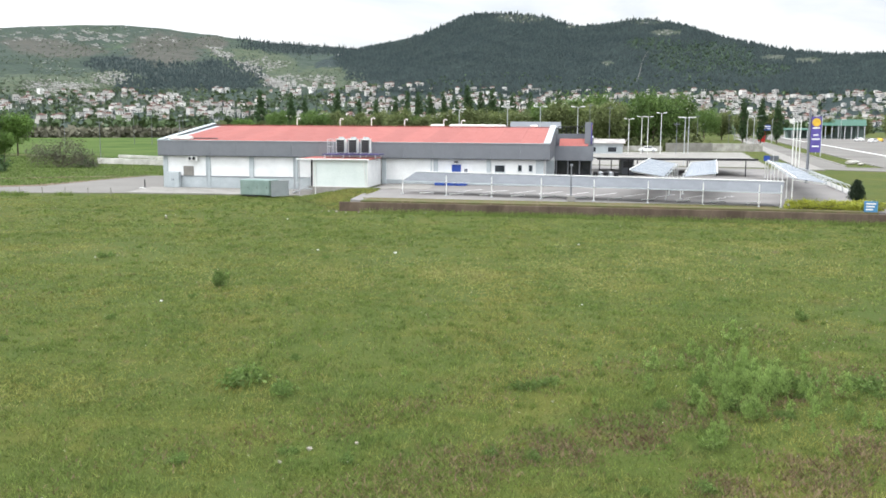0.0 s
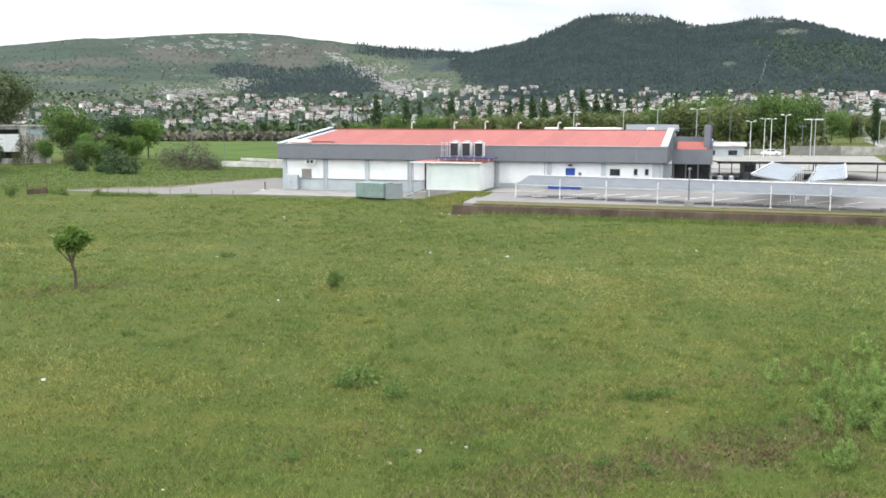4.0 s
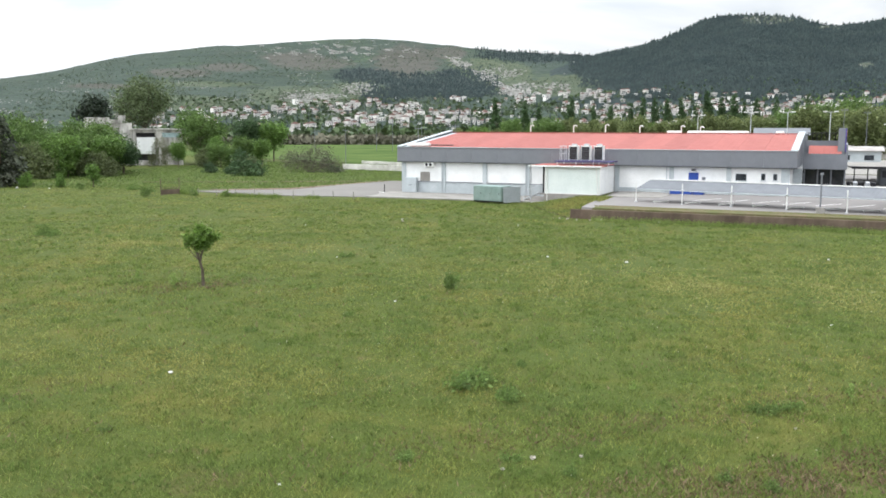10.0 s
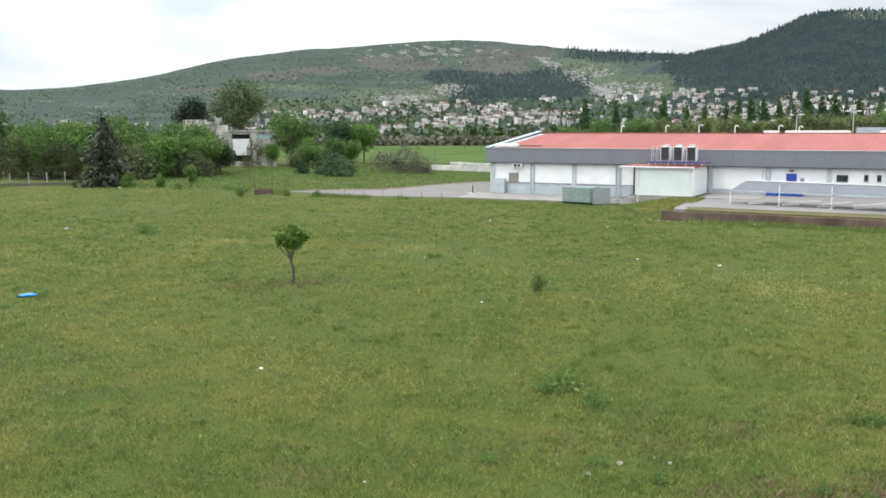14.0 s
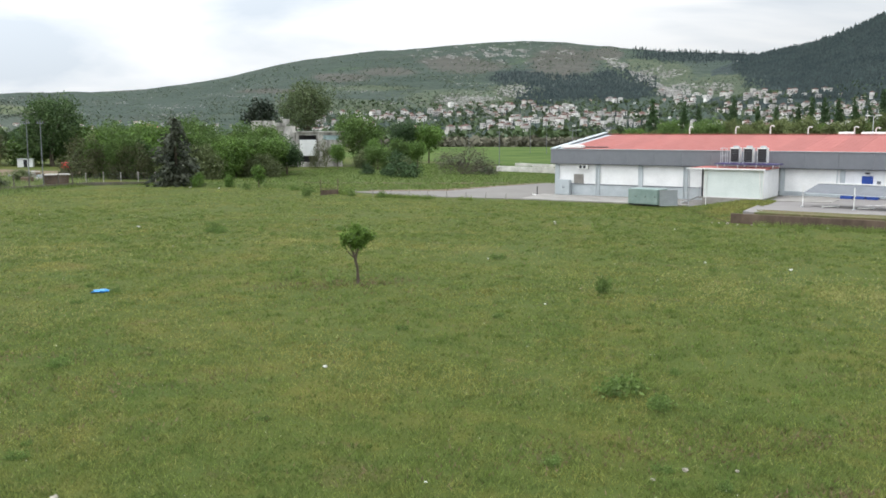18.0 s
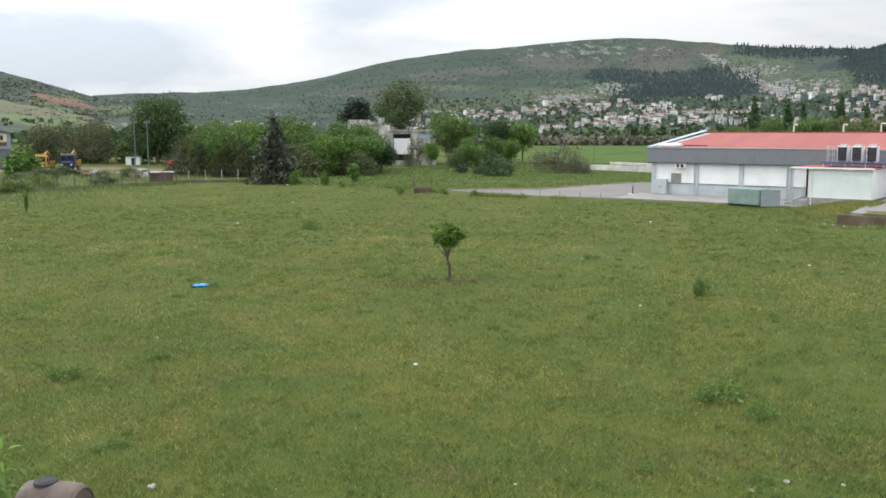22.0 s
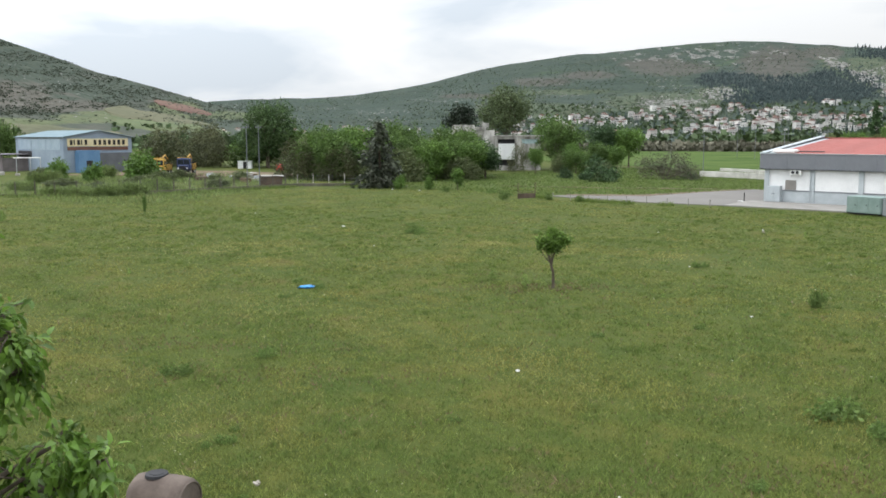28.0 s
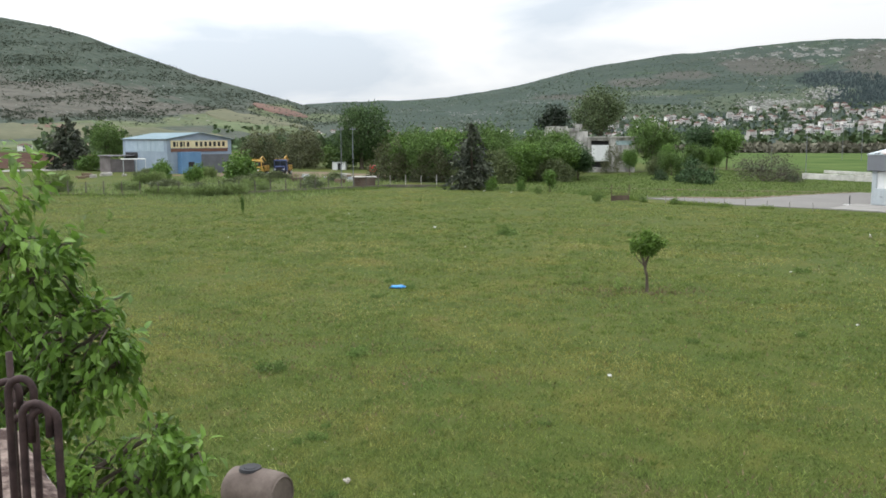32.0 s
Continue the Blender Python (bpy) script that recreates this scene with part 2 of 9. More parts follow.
M_GALV = material("galvanised_steel", (0.42, 0.44, 0.46), (0.55, 0.57, 0.59), 3, 30, rough=0.45, metal=0.5, bump=0.05, depth=0.003)
M_SHEET = material("grey_roof_sheet", (0.110, 0.120, 0.134), (0.145, 0.155, 0.170), 0.7, 14, rough=0.5, metal=0.2, bump=0.06, depth=0.004, per_object=0.06)
M_DARK = material("dark_opening", (0.012, 0.012, 0.014), (0.03, 0.03, 0.033), 2, 12, rough=0.6, bump=0)
M_GLASS = material("dark_window_glass", (0.02, 0.024, 0.03), (0.04, 0.045, 0.055), 1, 6, rough=0.12, bump=0, spec=0.6)
M_BLUE = material("blue_paint", (0.02, 0.05, 0.24), (0.03, 0.08, 0.34), 2, 20, rough=0.5, bump=0.03, depth=0.003)
M_PURPLE = material("violet_blue_sign", (0.085, 0.065, 0.26), (0.11, 0.085, 0.32), 1, 10, rough=0.4, bump=0)
M_GREENBOX = material("grey_green_steel", (0.17, 0.24, 0.22), (0.23, 0.30, 0.28), 1, 14, rough=0.6, metal=0.1, bump=0.08, depth=0.004)
M_YELLOW = material("yellow_paint", (0.55, 0.33, 0.03), (0.70, 0.45, 0.06), 2, 20, rough=0.5, bump=0.05, depth=0.004)
M_RED = material("red_paint", (0.45, 0.03, 0.03), (0.58, 0.05, 0.05), 2, 20, rough=0.5, bump=0)
M_BARK = material("grey_brown_bark", (0.055, 0.042, 0.032), (0.14, 0.115, 0.09), 3, 22, rough=0.95, bump=0.6, depth=0.03, stretch=(1, 1, 0.3))


# ---- mesh helpers ----
def part(name, bm, mat, parent=None, label="", smooth=False):
    """Links a bmesh as one mesh object, under a thing where one is given."""
    me = bpy.data.meshes.new(name)
    if smooth:
        for f in bm.faces:
            f.smooth = True
    bm.to_mesh(me)
    bm.free()
    for mm in (mat if isinstance(mat, (list, tuple)) else (mat,)):
        me.materials.append(mm)
    ob = new(name, me)
    if parent is not None:
        ob.parent = parent
    if label:
        tagged(ob, label)
    return ob


def share(name, ob, parent, m):
    """Another part on the same mesh, at the pose m under its parent."""
    o = new(name, ob.data)
    o.parent = parent
    o.matrix_local = m
    return o


def empty(name, m, label, category, group="", kind=""):
    ob = new(name)
    ob.matrix_world = m
    return tagged(ob, label, category, group, kind)


def box(bm, x0, x1, y0, y1, z0, z1, mat=0):
    v = [bm.verts.new(p) for p in ((x0, y0, z0), (x1, y0, z0), (x1, y1, z0), (x0, y1, z0), (x0, y0, z1), (x1, y0, z1), (x1, y1, z1), (x0, y1, z1))]
    for i in ((3, 2, 1, 0), (4, 5, 6, 7), (0, 1, 5, 4), (1, 2, 6, 5), (2, 3, 7, 6), (3, 0, 4, 7)):
        bm.faces.new([v[k] for k in i]).material_index = mat
    return bm


def boxes(*rows, bevel=0.0):
    bm = bmesh.new()
    for r in rows:
        box(bm, *r)
    if bevel:
        bmesh.ops.bevel(bm, geom=bm.edges[:], offset=bevel, segments=1, affect="EDGES")
    return bm


def prism(bm, outline, z0, z1, mat=0):
    """An upright prism over a counter-clockwise outline; z1 may be a function of x, y."""
    up = z1 if callable(z1) else (lambda x, y: z1)
    lo = [bm.verts.new((x, y, z0)) for x, y in outline]
    hi = [bm.verts.new((x, y, up(x, y))) for x, y in outline]
    bm.faces.new(hi).material_index = mat
    bm.faces.new(lo[::-1]).material_index = mat
    n = len(outline)
    for i in range(n):
        bm.faces.new((lo[i], lo[(i + 1) % n], hi[(i + 1) % n], hi[i])).material_index = mat
    return bm


def tube(bm, points, radii, sides=6, cap=True, mat=0):
    """A tapered tube along a line of points."""
    rings = []
    pts = [Vector(p) for p in points]
    if not isinstance(radii, (list, tuple)):
        radii = [radii] * len(pts)
    ref = None
    for i, p in enumerate(pts):
        d = (pts[min(i + 1, len(pts) - 1)] - pts[max(i - 1, 0)]).normalized()
        if ref is None:
            ref = Vector((1, 0, 0)) if abs(d.x) < 0.8 else Vector((0, 1, 0))
        a = (ref - d * ref.dot(d)).normalized()
        ref = a
        b = d.cross(a)
        rings.append([bm.verts.new(p + (a * math.cos(2 * math.pi * k / sides) + b * math.sin(2 * math.pi * k / sides)) * radii[i]) for k in range(sides)])
    for r0, r1 in zip(rings, rings[1:]):
        for k in range(sides):
            bm.faces.new((r0[k], r0[(k + 1) % sides], r1[(k + 1) % sides], r1[k])).material_index = mat
    if cap:
        bm.faces.new(rings[0][::-1]).material_index = mat
        bm.faces.new(rings[-1]).material_index = mat
    return bm


def bar(p, q, r, sides=6):
    return tube(bmesh.new(), (p, q), r, sides)


def raw_mesh(name, verts, faces, mat, smooth=False):
    """A mesh from numpy arrays of places and of triangles or quads."""
    me = bpy.data.meshes.new(name)
    k = faces.shape[1]
    me.vertices.add(len(verts))
    me.vertices.foreach_set("co", np.ascontiguousarray(verts, np.float32).ravel())
    me.loops.add(faces.size)
    me.loops.foreach_set("vertex_index", np.ascontiguousarray(faces, np.int32).ravel())
    me.polygons.add(len(faces))
    me.polygons.foreach_set("loop_start", np.arange(0, faces.size, k, dtype=np.int32))
    me.polygons.foreach_set("loop_total", np.full(len(faces), k, np.int32))
    if smooth:
        me.polygons.foreach_set("use_smooth", np.ones(len(faces), bool))
    me.materials.append(mat)
    me.update(calc_edges=True)
    me.validate()
    return me


def grid_faces(nu, nv):
    i, j = np.meshgrid(np.arange(nu - 1), np.arange(nv - 1), indexing="ij")
    a = (i * nv + j).ravel()
    return np.stack([a, a + nv, a + nv + 1, a + 1], 1)


def wave(x, y, seed, octaves=5):
    """Smooth numpy noise of about -1 to 1, from summed turned waves."""
    r = np.random.RandomState(seed)
    s, amp, total = 0.0, 1.0, 0.0
    for o in range(octaves):
        for _ in range(4):
            a, ph = r.uniform(0, 2 * np.pi, 2)
            k = 2.0 ** o * r.uniform(0.8, 1.25)
            s = s + amp * np.sin(k * (x * np.cos(a) + y * np.sin(a)) + ph)
        total += amp * 2.2
        amp *= 0.55
    return s / total


def smoothstep(a, b, x):
    t = np.clip((x - a) / (b - a), 0, 1)
    return t * t * (3 - 2 * t)

# ---- the ground: one sheet to the horizon, with the car park's side raised behind a retaining wall ----
WALL_LINE = ((-8.8, 77.0), (9.85, 73.5), (26.9, 70.2), (48.0, 64.5))
LOT = 0.9


def wall_y(x):
    return np.interp(x, [p[0] for p in WALL_LINE], [p[1] for p in WALL_LINE])


def ground_z(x, y):
    x, y = np.asarray(x, float), np.asarray(y, float)
    swell = (0.04 * wave(x / 14, y / 14, 3, 4) + 0.05 * wave(x / 1.5, y / 1.5, 5, 3)) * (1 - smoothstep(60, 90, np.hypot(x, y)))
    back = smoothstep(-9.2, -7.6, x) * smoothstep(0.1, 2.2, y - wall_y(x))
    far = smoothstep(140, 240, y) * smoothstep(-60, 0, x)
    return swell + (LOT - 0.06) * np.maximum(back, far)


def far_ground_z(x, y):
    return float(ground_z(x, y))


angles = np.radians(np.concatenate([np.linspace(-180, -42, 30), np.linspace(-40, 75, 231), np.linspace(78, 180, 24)]))
radii = np.concatenate([[0.0, 4.0], np.linspace(7, 110, 104), np.geomspace(113, 4600, 40)])
A, R_ = np.meshgrid(angles, radii, indexing="ij")
X, Y = -np.sin(A) * R_, np.cos(A) * R_
Z = ground_z(X, Y)
ground = new("ground", raw_mesh("ground", np.stack([X, Y, Z], -1).reshape(-1, 3), grid_faces(len(angles), len(radii)), M_FIELD, smooth=True))
tagged(ground, "rough green meadow with yellowish and bare brown patches", "ground", kind="structure")

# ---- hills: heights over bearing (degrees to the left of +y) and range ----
# forest and scrub slopes: distance haze is mixed into the colours as blue-grey
M_HAZED_FOREST = layered("hazed_pine_forest_floor", [((0.026, 0.039, 0.038), 1, 0, 1, 0), ((0.030, 0.045, 0.040), 160, 0.52, 0.66, 5), ((0.022, 0.034, 0.034), 40, 0.45, 0.6, 11)], bump=1.0, depth=6.0, bump_scale=0.06,
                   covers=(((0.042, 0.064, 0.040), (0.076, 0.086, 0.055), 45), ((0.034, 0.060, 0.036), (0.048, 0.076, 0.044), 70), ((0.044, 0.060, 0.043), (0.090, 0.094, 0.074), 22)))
M_SCRUB = layered("scrub_and_limestone_slope", [((0.043, 0.060, 0.044), 1, 0, 1, 0), ((0.036, 0.055, 0.042), 140, 0.40, 0.58, 5), ((0.056, 0.064, 0.050), 170, 0.57, 0.70, 31), ((0.031, 0.047, 0.037), 28, 0.48, 0.60, 11), ((0.110, 0.112, 0.100), 24, 0.67, 0.74, 23), ((0.052, 0.080, 0.043), 230, 0.60, 0.68, 77), ((0.028, 0.042, 0.034), 9, 0.52, 0.62, 91)], bump=1.0, depth=5.0, bump_scale=0.05,
                  covers=(((0.026, 0.037, 0.037), (0.034, 0.048, 0.043), 60), ((0.052, 0.056, 0.047), (0.078, 0.073, 0.062), 45), ((0.044, 0.068, 0.040), (0.084, 0.092, 0.058), 36)))
M_BROWN_SLOPE = layered("dry_brown_scrub_slope", [((0.060, 0.070, 0.054), 1, 0, 1, 0), ((0.046, 0.062, 0.047), 130, 0.42, 0.60, 8), ((0.080, 0.080, 0.064), 150, 0.56, 0.68, 37), ((0.12, 0.118, 0.105), 12, 0.66, 0.74, 51)], bump=1.0, depth=5.0, bump_scale=0.05,
                        covers=(((0.040, 0.056, 0.042), (0.058, 0.072, 0.052), 50), ((0.078, 0.078, 0.064), (0.104, 0.097, 0.080), 60), ((0.075, 0.098, 0.048), (0.112, 0.122, 0.066), 60)))
M_FAR_GREEN = layered("far_green_fields", [((0.12, 0.16, 0.06), 1, 0, 1, 0), ((0.07, 0.10, 0.05), 200, 0.5, 0.6, 3)], bump=0.3, depth=3.0, bump_scale=0.02)


def spot(az, el, rows):
    """Weight of a land cover: 1 inside its patches, 0.5 on their rims. Rows: bearing, rise over the eye's level, two half-widths, slant."""
    best = np.zeros(np.shape(az))
    for ca, ce, wa, we, *slant in rows:
        u = (az - ca) / wa
        v = (el - ce - (slant[0] * (az - ca) if slant else 0.0)) / we
        best = np.maximum(best, np.clip(1 - 0.5 * (u * u + v * v), 0, 1))
    return best


# where pines, bare brown ground and stony pasture lie on the hills
PINE_SPOTS = [(16.5, 2.6, 3.0, 0.75), (13.2, 2.75, 2.2, 0.95), (19.3, 3.25, 1.7, 0.45), (18.4, 1.75, 1.1, 0.28), (8.6, 4.55, 3.4, 0.55), (5.0, 3.7, 1.5, 1.2)]
BROWN_SPOTS = [(22.6, 3.95, 2.6, 0.4), (16.7, 4.15, 2.0, 0.9), (14.2, 4.6, 1.2, 0.4), (23.4, 4.25, 2.2, 0.3), (30.2, 3.25, 1.8, 0.25), (27.4, 3.6, 1.8, 0.25), (34.5, 2.4, 2.0, 0.15)]
STONY_SPOTS = [(19.6, 2.35, 1.7, 0.6), (23.2, 1.95, 3.4, 0.6), (11.0, 3.5, 2.2, 0.8, 0.2), (12.0, 3.2, 2.3, 0.5, 0.45), (7.2, 2.65, 2.4, 0.65), (28.4, 2.6, 3.4, 0.16), (30.5, 1.5, 4.5, 0.4)]
LEAFY_SPOTS = [(-15.4, 3.8, 3.0, 0.9), (-12.6, 4.7, 1.6, 0.4), (-15.8, 1.85, 2.2, 0.25), (-18.5, 3.1, 2.0, 0.4), (-9.5, 2.0, 1.5, 0.2)]
SUMMIT_SPOTS = [(-4.6, 6.3, 1.6, 0.35), (-12.2, 6.1, 1.8, 0.3), (-13.4, 5.35, 1.0, 0.2), (-19.5, 3.85, 0.7, 0.16), (-21.4, 3.65, 0.8, 0.16), (-10.0, 3.6, 0.5, 0.16), (-7.9, 5.75, 0.8, 0.15)]
HEATH_SPOTS = [(62.0, 4.3, 5.0, 1.6), (56.5, 2.6, 3.0, 0.7), (66.0, 5.2, 4.0, 1.2)]
DRY_SPOTS = [(64.5, 2.2, 5.5, 1.0), (70.0, 2.4, 4.0, 1.2), (59.0, 1.7, 3.0, 0.35)]
MEADOW_SPOTS = [(55.0, 1.05, 4.5, 0.35), (52.5, 1.7, 1.5, 0.3), (62.0, 0.75, 4.0, 0.22), (49.5, 1.2, 2.0, 0.25)]


class Hill:
    def __init__(self, ridge, foot, crest, seed, rough=14.0, bend=2.2):
        self.az, self.el = np.array(sorted(ridge)).T
        self.foot, self.crest, self.seed, self.rough, self.bend = foot, crest, seed, rough, bend

    def z(self, az, r):
        az, r = np.asarray(az, float), np.asarray(r, float)
        el = sum(np.interp(az + d, self.az, self.el) for d in (-0.7, -0.35, 0, 0.35, 0.7)) / 5 + 0.05 * wave(az * 1.3, az * 0, self.seed, 4)
        crest = self.crest * (1 + 0.05 * wave(az / 9, az * 0, self.seed + 1, 2))
        top = np.tan(np.radians(el)) * crest + 7.5
        u = np.clip((r - self.foot) / (crest - self.foot), 0, 2)
        s = np.where(u <= 1, 0.12 * u + 0.88 * u ** self.bend, np.maximum(1 - 0.9 * (u - 1), 0.2))
        x, y = -np.sin(np.radians(az)) * r, np.cos(np.radians(az)) * r
        folds = self.rough * wave(x / 150, y / 150, self.seed + 2, 4) * np.clip(4 * u * (1 - u), 0, 1)
        return top * s + np.where(u < 1, folds, 0) * np.clip(top / 150, 0, 1)

    def point(self, az, r):
        return Vector((-math.sin(radians(az)) * r, math.cos(radians(az)) * r, float(self.z(az, r))))

    def build(self, name, label, mat, lo, hi, n, cover=None):
        az = np.linspace(lo, hi, n)
        r = np.concatenate([np.linspace(self.foot - 60, self.crest * 1.05, 110), np.linspace(self.crest * 1.1, self.crest * 1.5, 6)])
        a, rr = np.meshgrid(az, r, indexing="ij")
        z = self.z(a, rr)
        z[:, 0] = -2
        v = np.stack([-np.sin(np.radians(a)) * rr, np.cos(np.radians(a)) * rr, z], -1).reshape(-1, 3)
        me = raw_mesh(name, v, grid_faces(len(az), len(r)), mat, smooth=True)
        if cover:
            el = np.degrees(np.arctan2(z - 7.5, rr))
            c = np.ones((len(v), 4), np.float32)
            for k in range(3):
                c[:, k] = spot(a, el, cover[k]).ravel()
            me.attributes.new("cover", "FLOAT_COLOR", "POINT").data.foreach_set("color", c.ravel())
        return tagged(new(name, me), label, "hill", kind="structure")


forest_hill = Hill([(19, 0.0), (15, 0.5), (12, 1.3), (9.5, 2.6), (7.5, 3.8), (5.1, 4.5), (3.0, 4.85), (0.9, 5.45), (-1.2, 6.45), (-3.2, 6.66), (-5.6, 6.48), (-8, 5.8), (-10, 5.88), (-11.4, 6.2), (-14, 5.95), (-17, 4.9), (-20.4, 4.2), (-22.8, 3.9), (-25.4, 3.97), (-40, 3.0), (-70, 1.2)], 880, 2000, 5, bend=1.9)
rock_hill = Hill([(54, 1.2), (50, 2.1), (45, 2.26), (41.5, 2.46), (37.7, 3.1), (33.6, 4.1), (28.6, 4.88), (26.3, 4.9), (24.1, 5.2), (20.7, 5.4), (18.6, 5.45), (16.6, 5.35), (14.5, 5.12), (12.2, 4.85), (7.8, 4.52), (4, 4.4), (0, 3.0), (-5, 1.0)], 850, 2650, 9, rough=20, bend=1.65)
left_hill = Hill([(110, 2.5), (85, 5.0), (72, 6.75), (67.4, 6.6), (65.2, 6.35), (63.4, 5.9), (60.7, 5.0), (58.5, 4.25), (55.9, 3.39), (54, 2.95), (52.3, 2.45), (50.9, 2.0), (48.5, 1.45), (46, 0.9), (42, 0.3)], 640, 1700, 14)
gap_hill = Hill([(60, 1.6), (52, 1.9), (48, 1.93), (44, 1.9), (38, 1.5)], 1900, 3400, 21, rough=4)
forest_hill.build("forested_hill", "steep hill covered in dark pine forest", M_HAZED_FOREST, -70, 19, 420, (STONY_SPOTS, LEAFY_SPOTS, SUMMIT_SPOTS))
rock_hill.build("rocky_hill", "long grey-green hill of scrub and pale limestone", M_SCRUB, -5, 54, 360, (PINE_SPOTS, BROWN_SPOTS, STONY_SPOTS))


def foot_patch(name, label, hill, az0, az1, r0, r1, mat, seed):
    """A field or bare patch lying on a hill's lower slope, with a ragged outline."""
    az, u = np.linspace(az0, az1, 40), np.linspace(0, 1, 12)
    a, t = np.meshgrid(az, u, indexing="ij")
    taper = np.sqrt(np.clip(1 - ((a - (az0 + az1) / 2) / ((az1 - az0) / 2)) ** 2, 0, 1))
    mid = (r0 + r1) / 2 + 0.08 * (r1 - r0) * wave(a * 2.1, a * 0, seed, 3)
    rr = mid + (t - 0.5) * (r1 - r0) * taper * (1 + 0.2 * wave(a * 3.3, a * 0 + 5, seed, 2))
    z = hill.z(a, rr) + np.where(t * (1 - t) > 0, 1.3, -0.6)
    v = np.stack([-np.sin(np.radians(a)) * rr, np.cos(np.radians(a)) * rr, z], -1).reshape(-1, 3)
    return tagged(new(name, raw_mesh(name, v, grid_faces(40, 12), mat, smooth=True)), label, "field", kind="structure")


left_hill.build("scrubby_hill", "brown-green hill dotted with dark bushes", M_BROWN_SLOPE, 42, 110, 300, (HEATH_SPOTS, DRY_SPOTS, MEADOW_SPOTS))

M_REDSOIL = material("red_bare_soil", (0.105, 0.060, 0.046), (0.150, 0.090, 0.068), 0.02, 0.3, rough=1.0, bump=0.3, depth=0.5)
M_DRYFIELD = material("dry_olive_pasture", (0.078, 0.084, 0.046), (0.118, 0.115, 0.068), 0.015, 0.12, rough=1.0, bump=0.4, depth=0.6)
M_GREENFIELD = material("pale_green_pasture", (0.072, 0.098, 0.042), (0.105, 0.130, 0.058), 0.02, 0.15, rough=1.0, bump=0.4, depth=0.6)
for label, a0, a1, r0, r1, mm, sd in (("bare red soil patch on the low slope", 50.4, 53.7, 1400, 1505, M_REDSOIL, 3), ("dry olive pasture at the hill foot", 55.5, 71, 900, 1030, M_DRYFIELD, 5), ("pale green pasture at the hill foot", 49.3, 56.0, 1010, 1190, M_GREENFIELD, 7), ("dry olive pasture at the hill foot", 50.5, 56.5, 1180, 1330, M_DRYFIELD, 9), ("pale green pasture at the hill foot", 58.5, 70.5, 800, 890, M_GREENFIELD, 11), ("bare red soil patch on the low slope", 63.8, 66.8, 985, 1025, M_REDSOIL, 13)):
    foot_patch("hill_field", label, left_hill, a0, a1, r0, r1, mm, sd)
gap_hill.build("distant_hill", "far pale green hill in the gap of the valley", M_FAR_GREEN, 38, 60, 60)

# ---- the supermarket: local x along its front, y to its back ----
MARKET = pose(-31.5, 103.0, 0, 0, 0, -9.1)
LENGTH, DEPTH, EAVE, SOFFIT, RIDGE = 42.8, 30.0, 5.32, 3.62, 6.95
market = empty("supermarket", MARKET, "long low supermarket with white walls, grey fascia and red roof", "building")
# walls: white panels over a grey plinth, 0.3 m thick
part("front_wall", boxes((0, LENGTH - 0.3, 0, 0.3, 1.35, SOFFIT)), M_WHITE_WALL, market)
part("plinth", boxes((0.02, 19.6, -0.06, 0.24, -0.2, 1.35), (24.6, LENGTH - 0.3, -0.06, 0.24, -0.2, 1.35)), M_GREY_TRIM, market, "light grey wall base")
part("side_wall", boxes((0, 0.3, 0.3, DEPTH, -0.2, SOFFIT)), M_WHITE_WALL, market)
part("side_wall", boxes((LENGTH - 0.6, LENGTH - 0.3, 0.3, DEPTH, -0.2, SOFFIT)), M_WHITE_WALL, market)
part("back_wall", boxes((0, LENGTH, DEPTH, DEPTH + 0.3, -0.2, SOFFIT)), M_WHITE_WALL, market)
part("wall_cap", boxes((0.02, 19.6, -0.12, 0, 1.35, 1.43)), M_GREY_PANEL, market)
for i in range(4):
    part("pilaster", boxes((0.05 + i * 5.06, 0.55 + i * 5.06, -0.16, 0, 0, SOFFIT), bevel=0.02), M_GREY_TRIM, market)
for x in (25.2, 30.85, 36.55):
    part("pilaster", boxes((x, x + 0.45, -0.14, 0, LOT, SOFFIT), bevel=0.02), M_GREY_TRIM, market)
part("end_panel", boxes((LENGTH - 1.05, LENGTH - 0.25, -0.1, 0, LOT, SOFFIT)), M_GREY_TRIM, market)
# fascia of separate panels
fascia_panel = None
for i in range(14):
    w = (LENGTH + 0.8) / 14
    if fascia_panel is None:
        fascia_panel = part("fascia_panel", boxes((0, w - 0.012, -0.45, -0.35, SOFFIT, EAVE), bevel=0.006), M_GREY_PANEL, market)
        fascia_panel.location = (-0.4, 0, 0)
    else:
        share("fascia_panel", fascia_panel, market, pose(-0.4 + i * w, 0, 0))
part("soffit", boxes((-0.4, LENGTH + 0.4, -0.35, 0, SOFFIT + 0.02, SOFFIT + 0.1)), M_GREY_PANEL, market)
for x in (-0.4, LENGTH + 0.3):
    bm = bmesh.new()
    prof = ((-0.35, SOFFIT), (-0.35, EAVE), (15, RIDGE + 0.25), (DEPTH, EAVE), (DEPTH, SOFFIT))
    a, b = [bm.verts.new((x, y, z)) for y, z in prof], [bm.verts.new((x + 0.1, y, z)) for y, z in prof]
    bm.faces.new(a[::-1] if x < 0 else a[::-1])
    bm.faces.new(b)
    for k in range(5):
        bm.faces.new((a[k], a[(k + 1) % 5], b[(k + 1) % 5], b[k]))
    bmesh.ops.recalc_face_normals(bm, faces=bm.faces)
    part("gable", bm, M_GREY_PANEL, market)
slope = math.degrees(math.atan2(RIDGE - EAVE, 15.35))
run = math.hypot(RIDGE - EAVE, 15.35)


